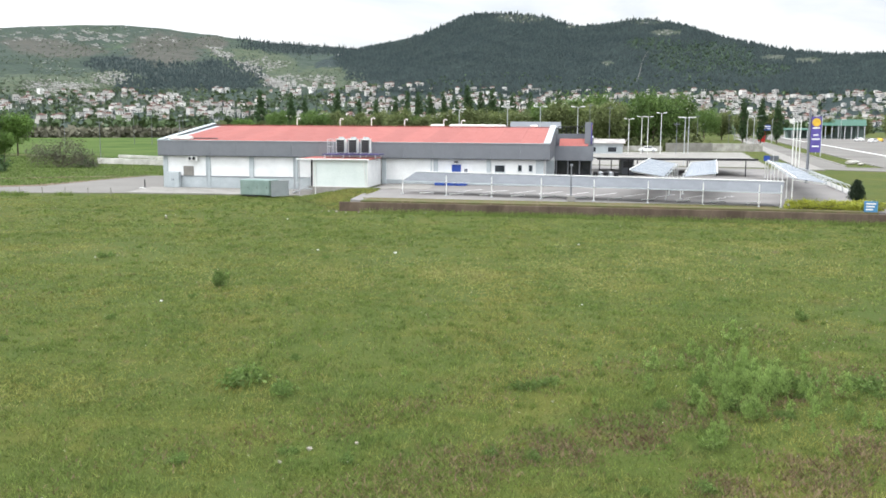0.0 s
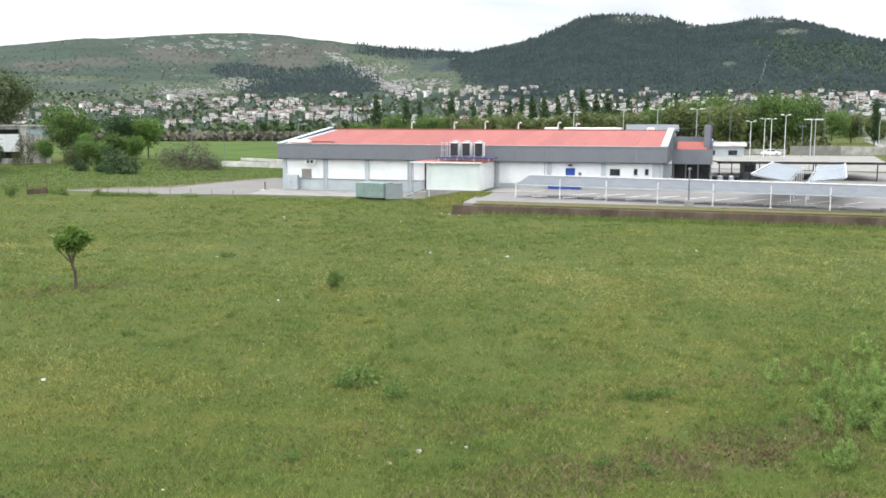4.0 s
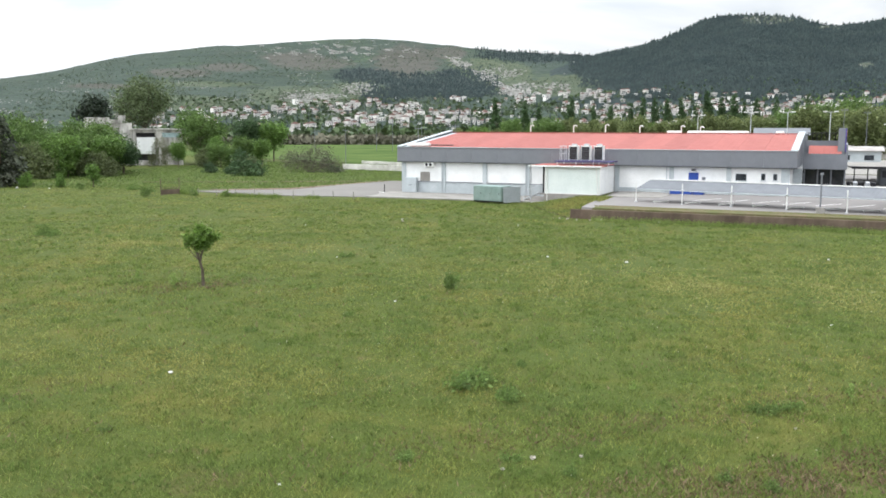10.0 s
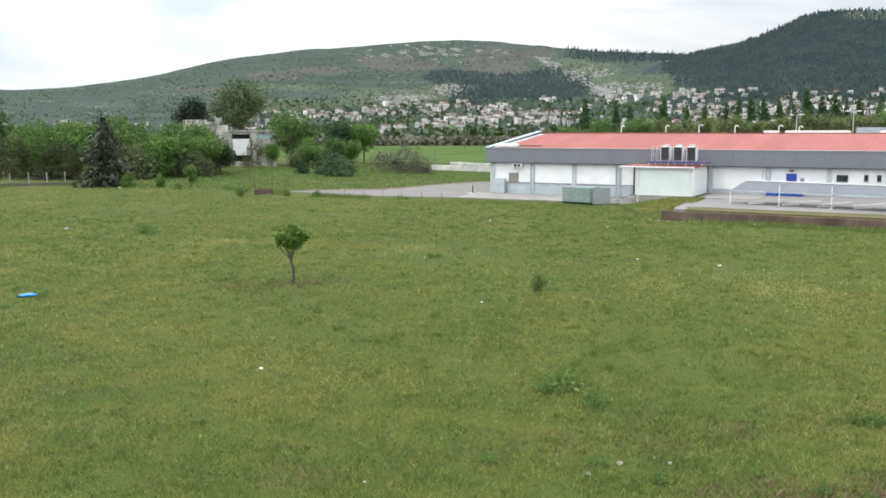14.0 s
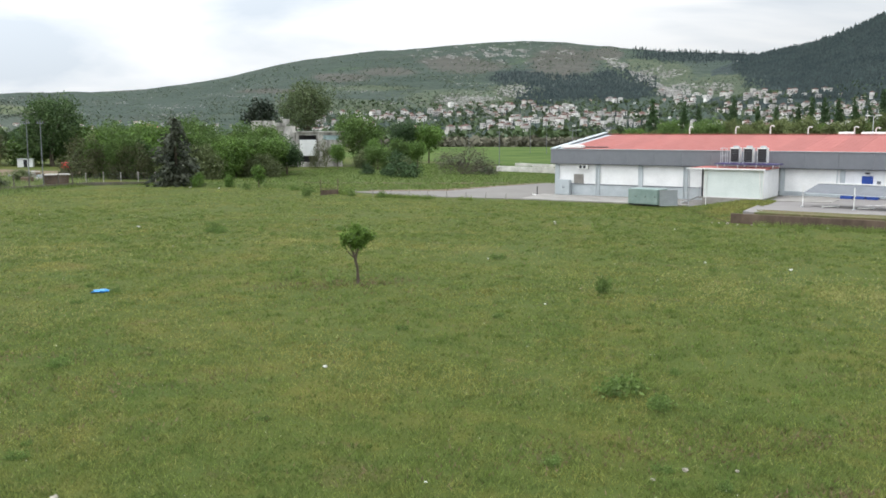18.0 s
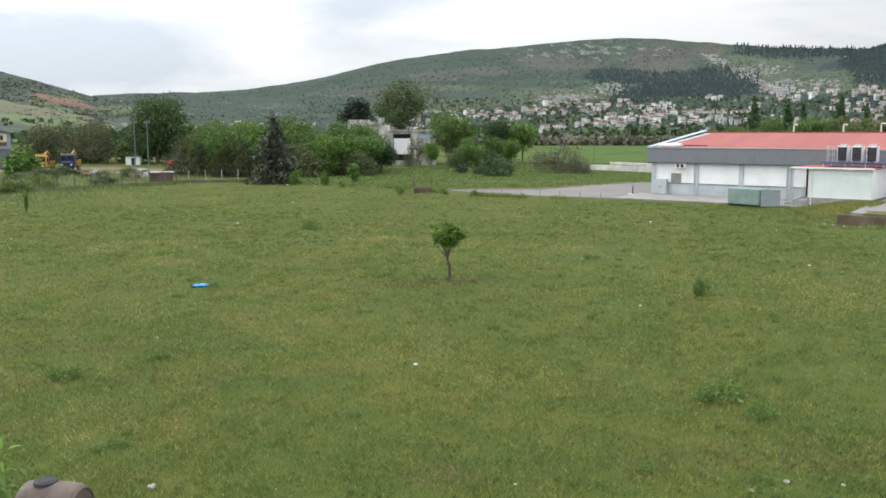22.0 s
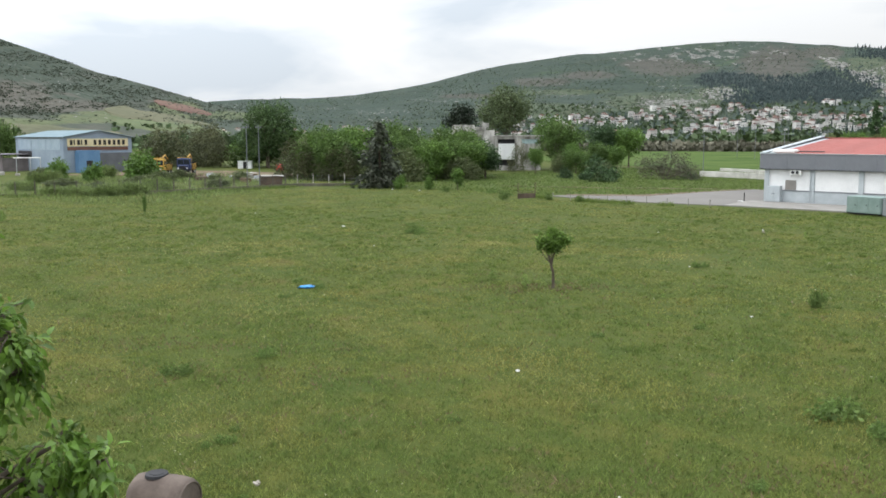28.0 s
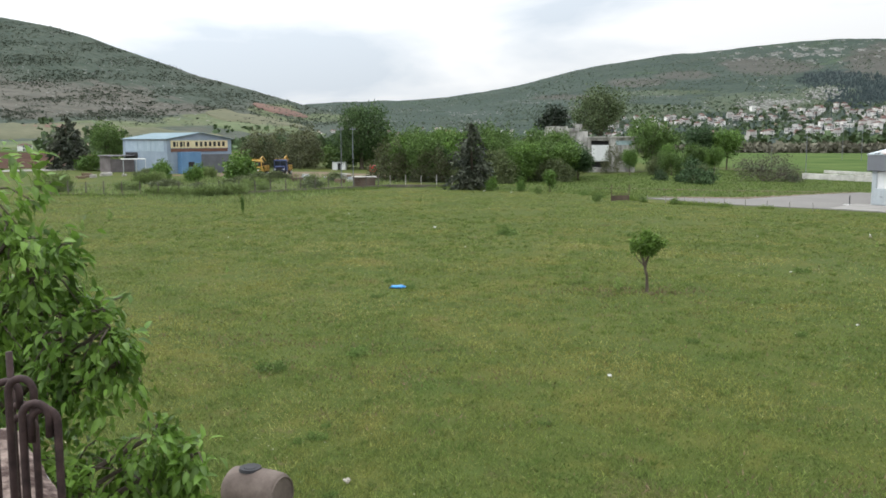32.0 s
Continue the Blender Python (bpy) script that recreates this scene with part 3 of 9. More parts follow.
def ribbed(w, l, ribs, high=0.05, share_=0.3, y0=0.0):
    """One folded sheet, w wide and l long, with raised ribs."""
    bm = bmesh.new()
    prof = []
    for k in range(ribs):
        a, b = k * w / ribs, (k + 1) * w / ribs
        c = b - (b - a) * share_
        prof += [(a, 0.0), (c, 0.0), (c + 0.01, high), (b - 0.01, high)]
    prof.append((w, 0.0))
    loop = prof + [(x, z - 0.012) for x, z in reversed(prof)]
    lo, hi = [bm.verts.new((x, y0, z)) for x, z in loop], [bm.verts.new((x, y0 + l, z)) for x, z in loop]
    for k in range(len(loop)):
        q = (k + 1) % len(loop)
        bm.faces.new((lo[k], lo[q], hi[q], hi[k]))
    return bm


def roof_strip(w, l):
    """A strip of ribbed red roofing, w wide and l long up the slope."""
    return ribbed(w, l, max(2, int(w / 0.5)), 0.018)


roof_w = (LENGTH - 1.0) / 16
strip = part("roof_strip", roof_strip(roof_w - 0.01, run), M_RED_ROOF, market)
strip.matrix_local = pose(0.8, -0.35, EAVE - 0.03, slope, 0, 0)
for i in range(1, 16):
    share("roof_strip", strip, market, pose(0.8 + i * roof_w, -0.35, EAVE - 0.03, slope, 0, 0))
back_strip = part("roof_strip", roof_strip(LENGTH, run), M_RED_ROOF, market)
back_strip.matrix_local = pose(LENGTH, DEPTH + 0.6, EAVE - 0.03, slope, 0, 180)
part("ridge_cap", boxes((0, LENGTH, 14.85, 15.15, RIDGE, RIDGE + 0.08), bevel=0.03), M_RED_ROOF, market)
for x0, x1 in ((-0.45, 0.15), (LENGTH - 0.25, LENGTH + 0.45)):
    bm = boxes((x0, x1, 0, run, 0.0, 0.1))
    c = part("verge_cap", bm, M_GREY_TRIM, market, "pale metal verge flashing")
    c.matrix_local = pose(0, -0.45, EAVE + 0.03, slope + 0.6, 0, 0)
flat_roof = part("flat_roof", boxes((0, 0.8, 0, run - 0.4, -0.06, 0.0)), M_GREY_TRIM, market, "pale grey flat roof strip at the end bay")
flat_roof.matrix_local = pose(0, -0.35, EAVE - 0.03, slope, 0, 0)

# ---- the car park on its raised slab ----
lot_outline = ((-8.0, 78.4), (-7.2, 77.6), (9.95, 74.2), (27.0, 70.9), (34.5, 69.0), (37.8, 82.0), (44.0, 106.6), (53.0, 135.0), (22.0, 146.0), (14.0, 118.0), (10.2, 97.2), (-6.4, 99.8))
lot = part("car_park", prism(bmesh.new(), lot_outline, 0.2, LOT), M_ASPHALT)
tagged(lot, "grey asphalt car park on a raised terrace", "car park", kind="structure")
for (xa, ya), (xb, yb) in zip(WALL_LINE, WALL_LINE[1:]):
    if xa > 40:
        continue
    L = math.hypot(xb - xa, yb - ya)
    w = part("retaining_wall", boxes((0, L, 0, 0.28, -0.3, 0.80), bevel=0.02), M_BROWN_WALL)
    w.matrix_world = pose(xa, ya, 0, 0, 0, math.degrees(math.atan2(yb - ya, xb - xa)))
    tagged(w, "low brown-stained concrete retaining wall", "wall", kind="structure")
pave = part("pavement", prism(bmesh.new(), ((-33, 94.6), (-14.5, 92.4), (-14.5, 91.0), (-5.5, 90.0), (-5.6, 99.2), (-31.4, 103.2), (-33, 103.2)), -0.1, 0.12), M_CONCRETE)
tagged(pave, "pale concrete service yard along the building", "pavement", kind="structure")

M_DRY = layered("dry_verge_turf", [((0.105, 0.100, 0.045), 1, 0, 1, 0), ((0.135, 0.105, 0.062), 1.2, 0.48, 0.62, 3), ((0.075, 0.095, 0.030), 2.5, 0.5, 0.65, 9), ((0.18, 0.16, 0.09), 0.5, 0.58, 0.7, 21)], bump=0.5, depth=0.06, bump_scale=16.0)
verge_pts = [(x, float(wall_y(x)) + 0.35) for x in (-7.0, 1.0, 9.85, 18.0, 26.9, 33.0)]
verge = part("grass_verge", prism(bmesh.new(), verge_pts + [(x + 0.6, y + 3.0) for x, y in reversed(verge_pts)], 0.3, LOT + 0.03), M_DRY)
tagged(verge, "narrow dry grass verge on top of the wall", "verge", kind="structure")
bank = part("grass_bank", prism(bmesh.new(), ((-15.0, 90.6), (-9.0, 77.2), (-7.6, 77.6), (-6.2, 90.2)), -0.3, lambda x, y: 0.06 + 0.82 * max(0.0, min(1.0, (x + 14.2 - (90.6 - y) * 0.43) / 5.0))), M_DRY)
tagged(bank, "sloping grass bank beside the car park", "bank", kind="structure")

# ---- trees: tapered trunk and limbs, crowns of many separate leaves gathered in clumps ----
def leaf_mat(name, dark, light, trans=0.25):
    return material(name, dark, light, 0.35, 3.0, rough=0.6, bump=0, per_island=0.45, per_object=0.12, trans=trans, spec=0.25)


L_FRESH = leaf_mat("fresh_green_leaves", (0.070, 0.135, 0.026), (0.13, 0.215, 0.048))
L_MID = leaf_mat("mid_green_leaves", (0.064, 0.116, 0.028), (0.116, 0.184, 0.048))
L_DARK = leaf_mat("dark_green_leaves", (0.035, 0.070, 0.028), (0.066, 0.115, 0.044))
L_OLIVE = leaf_mat("grey_green_leaves", (0.088, 0.112, 0.046), (0.150, 0.180, 0.080))
L_NEEDLE = leaf_mat("dark_conifer_needles", (0.020, 0.032, 0.020), (0.042, 0.058, 0.036), 0.1)
L_REED = leaf_mat("green_reed_leaves", (0.140, 0.195, 0.064), (0.210, 0.270, 0.102))
L_SPRUCE = leaf_mat("grey_green_spruce_needles", (0.030, 0.040, 0.026), (0.066, 0.074, 0.048), 0.1)
L_BARE = leaf_mat("bare_twigs", (0.068, 0.062, 0.048), (0.115, 0.105, 0.080), 0.1)


def leaf_quads(centres, size, rng, droop=0.0, slim=0.55, outward=None):
    """Bent leaf quads at the given places, with random turns."""
    n = len(centres)
    d = rng.normal(size=(n, 3))
    if outward is not None:
        d = d * 0.7 + outward * 1.1
    d[:, 2] -= droop
    d /= np.linalg.norm(d, axis=1, keepdims=True) + 1e-9
    w = np.cross(d, rng.normal(size=(n, 3)))
    w /= np.linalg.norm(w, axis=1, keepdims=True) + 1e-9
    s = size * rng.uniform(0.6, 1.3, (n, 1))
    c = np.asarray(centres)
    p = np.stack([c - d * s * 0.5, c + w * s * slim * 0.5, c + d * s * 0.5, c - w * s * slim * 0.5], 1)
    return p.reshape(-1, 3), np.arange(4 * n).reshape(n, 4)


def crown_points(blobs, clumps, per, spread, rng):
    """Leaf places in clumps, mostly near the skin of overlapping ellipsoids, and the ways out of them."""
    vol = np.array([b[3] * b[4] * b[5] for b in blobs], float)
    pick = rng.choice(len(blobs), clumps, p=vol / vol.sum())
    b = np.array(blobs, float)[pick]
    d = rng.normal(size=(clumps, 3))
    d /= np.linalg.norm(d, axis=1, keepdims=True)
    r = rng.uniform(0.25, 1.0, (clumps, 1)) ** 0.5 * rng.uniform(0.82, 1.12, (clumps, 1))
    c = b[:, :3] + d * r * b[:, 3:6]
    pts = np.repeat(c, per, 0) + rng.normal(size=(clumps * per, 3)) * spread
    return pts, np.repeat(d, per, 0)


def tree(name, label, category, blobs, trunk_h, trunk_r, mat, clumps=190, per=11, leaf=0.42, spread=0.4, seed=1, droop=0.25, slim=0.6, limbs=7, lean=0.0):
    """A broadleaf tree or bush with its root at the origin. Blobs: x, y, z and three radii."""
    rng = np.random.RandomState(seed)
    root = tagged(new(name), label, category)
    bm = bmesh.new()
    top = Vector((lean, 0, trunk_h))
    if trunk_r:
        tube(bm, ((0, 0, -0.15), (0.02, 0.01, 0.2), (lean * 0.4 + 0.06, -0.04, trunk_h * 0.5), top), (trunk_r * 1.5, trunk_r * 1.1, trunk_r * 0.9, trunk_r * 0.65), 7)
        for k in range(limbs):
            b = blobs[k % len(blobs)]
            d = Vector(rng.normal(size=3)).normalized()
            end = Vector(b[:3]) + Vector((d.x * b[3], d.y * b[4], abs(d.z) * b[5])) * 0.7
            start = top * rng.uniform(0.6, 1.0)
            mid = start.lerp(end, 0.5) + Vector(rng.normal(size=3)) * 0.06 * (end - start).length
            tube(bm, (start, mid, end), (trunk_r * 0.5, trunk_r * 0.3, trunk_r * 0.08), 5)
        part("trunk", bm, M_BARK, root, "grey-brown trunk and limbs")
    elif limbs:
        for k in range(limbs):
            b = blobs[k % len(blobs)]
            d = rng.normal(size=3)
            tube(bm, ((0.1 * d[0], 0.1 * d[1], -0.1), (b[0] + d[0] * b[3] * 0.4, b[1] + d[1] * b[4] * 0.4, b[2] + b[5] * 0.5)), (0.04, 0.01), 4)
        part("branchwork", bm, M_BARK, root)
    else:
        bm.free()
    pts, out = crown_points(blobs, clumps, per, spread, rng)
    pts[:, 2] = np.maximum(pts[:, 2], 0.06)
    v, f = leaf_quads(pts, leaf, rng, droop, slim, out)
    crown = new("crown", raw_mesh("crown", v, f, mat))
    crown.parent = root
    return root


def conifer(name, label, height, radius, mat, tiers=17, per=60, seed=1, droop=0.35, base=0.06, leaf=0.75, gap=0.0):
    rng = np.random.RandomState(seed)
    root = tagged(new(name), label, "conifer tree")
    part("trunk", tube(bmesh.new(), ((0, 0, -0.2), (0, 0, height * 0.5), (0, 0, height * 0.97)), (0.03 * height, 0.018 * height, 0.004 * height), 7), M_BARK, root, "dark straight trunk")
    pts, out = [], []
    for k in range(tiers):
        u = base + (1 - base) * k / tiers
        r = radius * (1 - u ** 2.2) ** 0.9 * rng.uniform(0.65, 1.2)
        for j in range(max(4, int(9 * (1 - u) + 3))):
            a = rng.uniform(0, 2 * np.pi)
            reach = r * rng.uniform(0.7, 1.1)
            for q in range(int(per * (1 - 0.6 * u) / 6)):
                s = rng.uniform(0.2, 1.0)
                pts.append((math.cos(a) * reach * s, math.sin(a) * reach * s, height * u + 0.12 * reach - droop * reach * s * s) + rng.normal(size=3) * 0.16 * (0.5 + s))
                out.append((math.cos(a), math.sin(a), -0.25))
    v, f = leaf_quads(np.array(pts), leaf, rng, 0.25, 0.4, np.array(out))
    crown = new("crown", raw_mesh("crown", v, f, mat))
    crown.parent = root
    return root


def plant(ob, x, y, turn=0.0, size=1.0, wide=None, z=None, label="", group=""):
    """A copy of a tree at x, y on the ground, turned and scaled."""
    z = far_ground_z(x, y) if z is None else z
    c = copy_thing(ob, pose(x, y, z, 0, 0, turn) @ Matrix.Diagonal((size * (wide or 1), size * (wide or 1), size, 1)))
    return tagged(c, label, group=group)


def stand(ob, x, y, turn=0.0, z=None):
    """Puts the first tree of a kind in its place."""
    ob.matrix_world = pose(x, y, far_ground_z(x, y) if z is None else z, 0, 0, turn)
    return ob


def spread_blobs(h, w, low, n, seed):
    r = np.random.RandomState(seed)
    rows = [(0, 0, (h + low) / 2, w * 0.36, w * 0.36, (h - low) * 0.42)]
    for k in range(n):
        a = r.uniform(0, 6.28)
        rr = w * 0.24 * r.uniform(0.7, 1.2)
        zz = low + (h - low) * r.uniform(0.28, 0.80)
        s = r.uniform(0.17, 0.26)
        rows.append((rr * math.cos(a), rr * math.sin(a), zz, w * s, w * s, (h - low) * s * 1.05))
    return rows


L_OAK = leaf_mat("deep_green_leaves", (0.046, 0.088, 0.030), (0.088, 0.142, 0.046))
L_DUSKY = leaf_mat("dusky_green_leaves", (0.068, 0.098, 0.042), (0.120, 0.155, 0.068))
# single trees beyond the meadow
spruce = stand(conifer("spruce", "dark wide old spruce at the fence corner", 9.3, 3.5, L_SPRUCE, 24, 150, 4, droop=0.4, base=0.02), -84, 99.5)
big_oak = stand(tree("broadleaf_tree", "large round dense green tree", "tree", spread_blobs(15.8, 15.8, 1.0, 11, 5), 5, 0.45, L_OAK, 900, 14, 0.52, 0.6, 11), -155.4, 144.6)
tall_tree = stand(tree("broadleaf_tree", "tall grey-green tree with a high open crown", "tree", spread_blobs(19.0, 14.0, 6.2, 11, 6), 9.5, 0.32, L_DUSKY, 620, 13, 0.5, 0.55, 12), -112.8, 177.8)
pine = stand(tree("pine_tree", "dark pine with an uneven crown", "conifer tree", spread_blobs(15.0, 8.0, 7.5, 7, 7), 10, 0.25, L_NEEDLE, 200, 12, 0.6, 0.45, 13), -120.8, 171.5)
tree_a = stand(tree("broadleaf_tree", "spreading green tree with a pale trunk by the old hall", "tree", spread_blobs(11.6, 13.0, 0.9, 12, 8), 4.2, 0.22, L_MID, 620, 13, 0.45, 0.45, 14), -95.2, 170.4)
tree_b = stand(tree("broadleaf_tree", "dense dark green round tree", "tree", spread_blobs(10.2, 9.0, 1.0, 7, 9), 3, 0.22, L_DARK, 400, 13, 0.5, 0.45, 15), -95.5, 191.2)
tree_c = stand(tree("broadleaf_tree", "round light green tree on a thin trunk", "tree", spread_blobs(9.2, 8.2, 1.5, 8, 10), 4.4, 0.18, L_FRESH, 360, 13, 0.45, 0.42, 16), -89.8, 193.5)
bush_round = stand(tree("bush", "dark rounded evergreen bush", "bush", [(0, 0, 1.2, 3.2, 2.6, 1.3), (1.6, 0.4, 1.0, 2.0, 1.8, 1.1), (-0.8, 0.2, 2.6, 1.5, 1.4, 1.4)], 0, 0, L_DARK, 170, 12, 0.36, 0.3, 17), -66.5, 132.8)
bare_bush = stand(tree("bush", "wide bare thicket of grey-brown twigs", "bush", [(-2.5, 0, 1.9, 2.6, 2, 1.9), (1.5, 0, 2.3, 2.8, 2, 2.3), (4.5, 0, 1.3, 2.2, 1.8, 1.4)], 0, 0, L_BARE, 380, 12, 0.5, 0.45, 18, slim=0.14, limbs=16), -61.5, 146.5)
reed = stand(tree("reed_clump", "broad clump of tall green reeds", "reeds", [(-2, 0, 0.9, 2.4, 1.6, 1.1), (1.6, 0, 1.1, 2.6, 1.6, 1.2)], 0, 0, L_REED, 330, 15, 0.8, 0.3, 19, droop=-1.6, slim=0.10, limbs=0), -126.3, 59.2)
L_SAP = leaf_mat("bright_sapling_leaves", (0.095, 0.175, 0.030), (0.170, 0.270, 0.055), 0.35)
sap = tree("young_tree", "young tree on a leaning forked stem in the meadow", "tree", [(-0.52, 0, 2.30, 0.36, 0.34, 0.30), (0.06, 0.05, 2.52, 0.38, 0.36, 0.34), (-0.18, -0.1, 2.08, 0.40, 0.34, 0.28), (0.54, 0, 2.28, 0.32, 0.30, 0.28), (0.28, 0.1, 1.98, 0.26, 0.24, 0.22), (-0.62, 0.1, 2.02, 0.2, 0.2, 0.18)], 1.5, 0.075, L_SAP, 230, 11, 0.15, 0.075, 20, limbs=8, lean=-0.20)
stand(sap, -21.8, 39.0, 60)
shrub_tree = stand(tree("young_tree", "small round bright green tree", "tree", [(0, 0, 1.9, 0.8, 0.8, 0.95), (0.2, 0.2, 1.2, 0.6, 0.6, 0.5), (-0.3, 0, 2.3, 0.4, 0.4, 0.4)], 0.9, 0.07, L_FRESH, 110, 11, 0.24, 0.17, 21), -71.6, 101)
small_bush = tree("bush", "bright green leafy bush", "bush", [(0, 0, 1.5, 1.9, 1.8, 1.5), (0.9, 0, 2.6, 1.0, 1.0, 1.1), (-1, 0.3, 1.2, 1.3, 1.2, 1.1)], 0, 0, L_FRESH, 170, 12, 0.36, 0.3, 22)
stand(small_bush, -138.2, 83)
plant(small_bush, -133.7, 86.6, 70, 0.82)
plant(small_bush, -130, 93.2, 140, 1.35, 1.25)
plant(small_bush, -79.5, 98.4, 30, 0.52, 0.8, label="small dark bush beside the spruce")
plant(small_bush, -75.5, 99.8, 130, 0.5, 0.7)
plant(reed, -104, 64, 40, 0.5, 1.6)
plant(reed, -99.5, 68.5, 80, 0.62, 1.5)
plant(reed, -119, 66.5, 10, 0.5, 1.2)
plant(small_bush, -141, 66, 200, 0.42, 1.4)
plant(spruce, -209, 101, 80, 1.38, 1.05, label="tall dark conifer beside the blue hall")
plant(spruce, -216, 107, 190, 1.02, 0.9, label="tall dark conifer beside the blue hall")
plant(tree_a, -202.4, 108, 20, 0.98, 0.82, label="fresh green tree by the blue hall")
plant(small_bush, -196, 100, 20, 1.1, 1.5)
# the grove behind the fence, from the yard to the old hall
thick_a = stand(tree("thicket", "dense mid-green thicket reaching to the ground", "thicket", [(-2.5, 0, 2.2, 2.4, 2.0, 2.4), (0.5, 0.5, 3.4, 2.6, 2.2, 3.4), (3.0, 0, 2.6, 2.2, 2.0, 2.7), (-0.6, -0.6, 5.6, 1.8, 1.7, 2.0), (2.2, 0.4, 4.9, 1.5, 1.5, 1.9)], 0, 0, L_MID, 520, 13, 0.45, 0.4, 71, limbs=0), -105.0, 111.5)
thick_b = stand(tree("thicket", "dense fresh green thicket reaching to the ground", "thicket", [(-2.2, 0, 2.6, 2.0, 1.9, 2.8), (0.8, 0.2, 2.6, 2.4, 2.0, 2.7), (2.8, 0.4, 3.6, 1.7, 1.6, 3.4), (-1.4, 0.2, 5.2, 1.3, 1.3, 1.7)], 0, 0, L_FRESH, 460, 13, 0.42, 0.38, 72, limbs=0), -99.0, 113.0)
thick_c = stand(tree("thicket", "dense olive-brown thicket reaching to the ground", "thicket", [(-2.4, 0, 1.8, 2.2, 1.8, 2.0), (0.6, 0.2, 2.6, 2.3, 1.9, 2.7), (3.0, -0.2, 2.0, 1.9, 1.7, 2.2)], 0, 0, L_OLIVE, 400, 13, 0.42, 0.38, 73, limbs=0), -93.0, 115.0)
L_THICK = leaf_mat("dark_olive_brown_leaves", (0.070, 0.082, 0.038), (0.125, 0.132, 0.062), 0.2)
thick_d = stand(tree("thicket", "dark olive-brown thicket with ragged thin tops", "thicket", [(-2.6, 0, 2.0, 2.1, 1.8, 2.2), (0.4, 0.3, 3.0, 2.2, 1.9, 3.0), (2.9, -0.1, 2.4, 1.9, 1.7, 2.5), (-1.2, 0.1, 5.0, 1.3, 1.2, 2.0), (1.6, 0.2, 5.6, 1.1, 1.1, 1.9), (3.4, 0, 4.4, 0.9, 0.9, 1.5)], 0, 0, L_THICK, 330, 13, 0.38, 0.36, 74, limbs=0, slim=0.4), -110.5, 109.0)
for x, y, ob, s, w, t in ((-109.5, 113.0, thick_b, 1.1, 0.95, 40), (-102.0, 115.5, thick_a, 1.15, 1.0, 190), (-96.5, 117.0, thick_a, 0.95, 1.1, 70), (-101.5, 109.8, thick_d, 0.8, 1.0, 20), (-95.8, 110.8, thick_c, 0.7, 1.0, 150), (-90.5, 119.0, thick_b, 0.9, 1.1, 100), (-87.5, 124, thick_c, 0.72, 1.0, 10), (-93, 127, thick_c, 1.0, 1.0, 60), (-90.5, 131, thick_c, 0.75, 1.0, 110),
                          (-98, 136, thick_d, 0.9, 1.1, 210), (-101, 143, thick_c, 0.95, 1.0, 310), (-97.8, 141, thick_c, 0.85, 0.9, 10), (-113, 119, thick_a, 1.0, 1.1, 0), (-118, 124, thick_b, 0.9, 1.1, 140), (-108, 149, thick_a, 0.85, 0.9, 20), (-106.0, 151.5, thick_c, 0.9, 0.8, 280), (-97.0, 157.5, thick_d, 0.85, 0.55, 20), (-88.5, 160.5, thick_c, 0.75, 0.8, 80), (-84, 166, thick_a, 0.8, 1.0, 33), (-80, 160, thick_c, 0.5, 1.0, 66), (-75, 152, thick_c, 0.42, 1.0, 96),
                          (-150, 150, thick_a, 1.2, 1.3, 0), (-164, 150, thick_a, 1.3, 1.3, 60), (-178, 146, thick_d, 1.4, 1.3, 120), (-188, 142, thick_d, 1.35, 1.3, 180), (-170, 138, thick_d, 1.2, 1.2, 20), (-182, 138, thick_d, 1.25, 1.2, 250), (-140, 142, thick_c, 0.9, 1.3, 80), (-198, 150, thick_d, 1.3, 1.3, 10), (-130, 136, thick_c, 0.6, 1.4, 45), (-122, 131, thick_b, 0.7, 1.3, 95), (-115, 137, thick_b, 1.0, 1.2, 15), (-123, 142, thick_a, 1.05, 1.2, 75)):
    plant(ob, x, y, t, s, w)
for x, y, s, w, t in ((-112, 73, 0.22, 2.2, 0), (-107, 79, 0.25, 2.0, 50), (-104, 87, 0.22, 2.4, 100), (-110, 92, 0.3, 1.8, 150), (-118, 84, 0.28, 2.2, 10), (-124, 92, 0.32, 2.0, 75), (-116, 102, 0.3, 2.0, 130), (-130, 101, 0.3, 1.8, 200), (-108, 68, 0.2, 2.2, 260), (-101, 76, 0.2, 2.0, 310), (-122, 74, 0.25, 2.4, 20), (-133, 78, 0.3, 2.2, 80), (-145, 96, 0.32, 1.6, 15), (-152, 88, 0.35, 1.8, 5)):
    if int(x) % 2:
        plant(reed, x, y, t, s * 2.6, 0.8, label="clump of tall pale green grass in the works yard")
    else:
        plant(thick_c, x, y, t, s, w, label="low olive-brown scrub in the works yard")
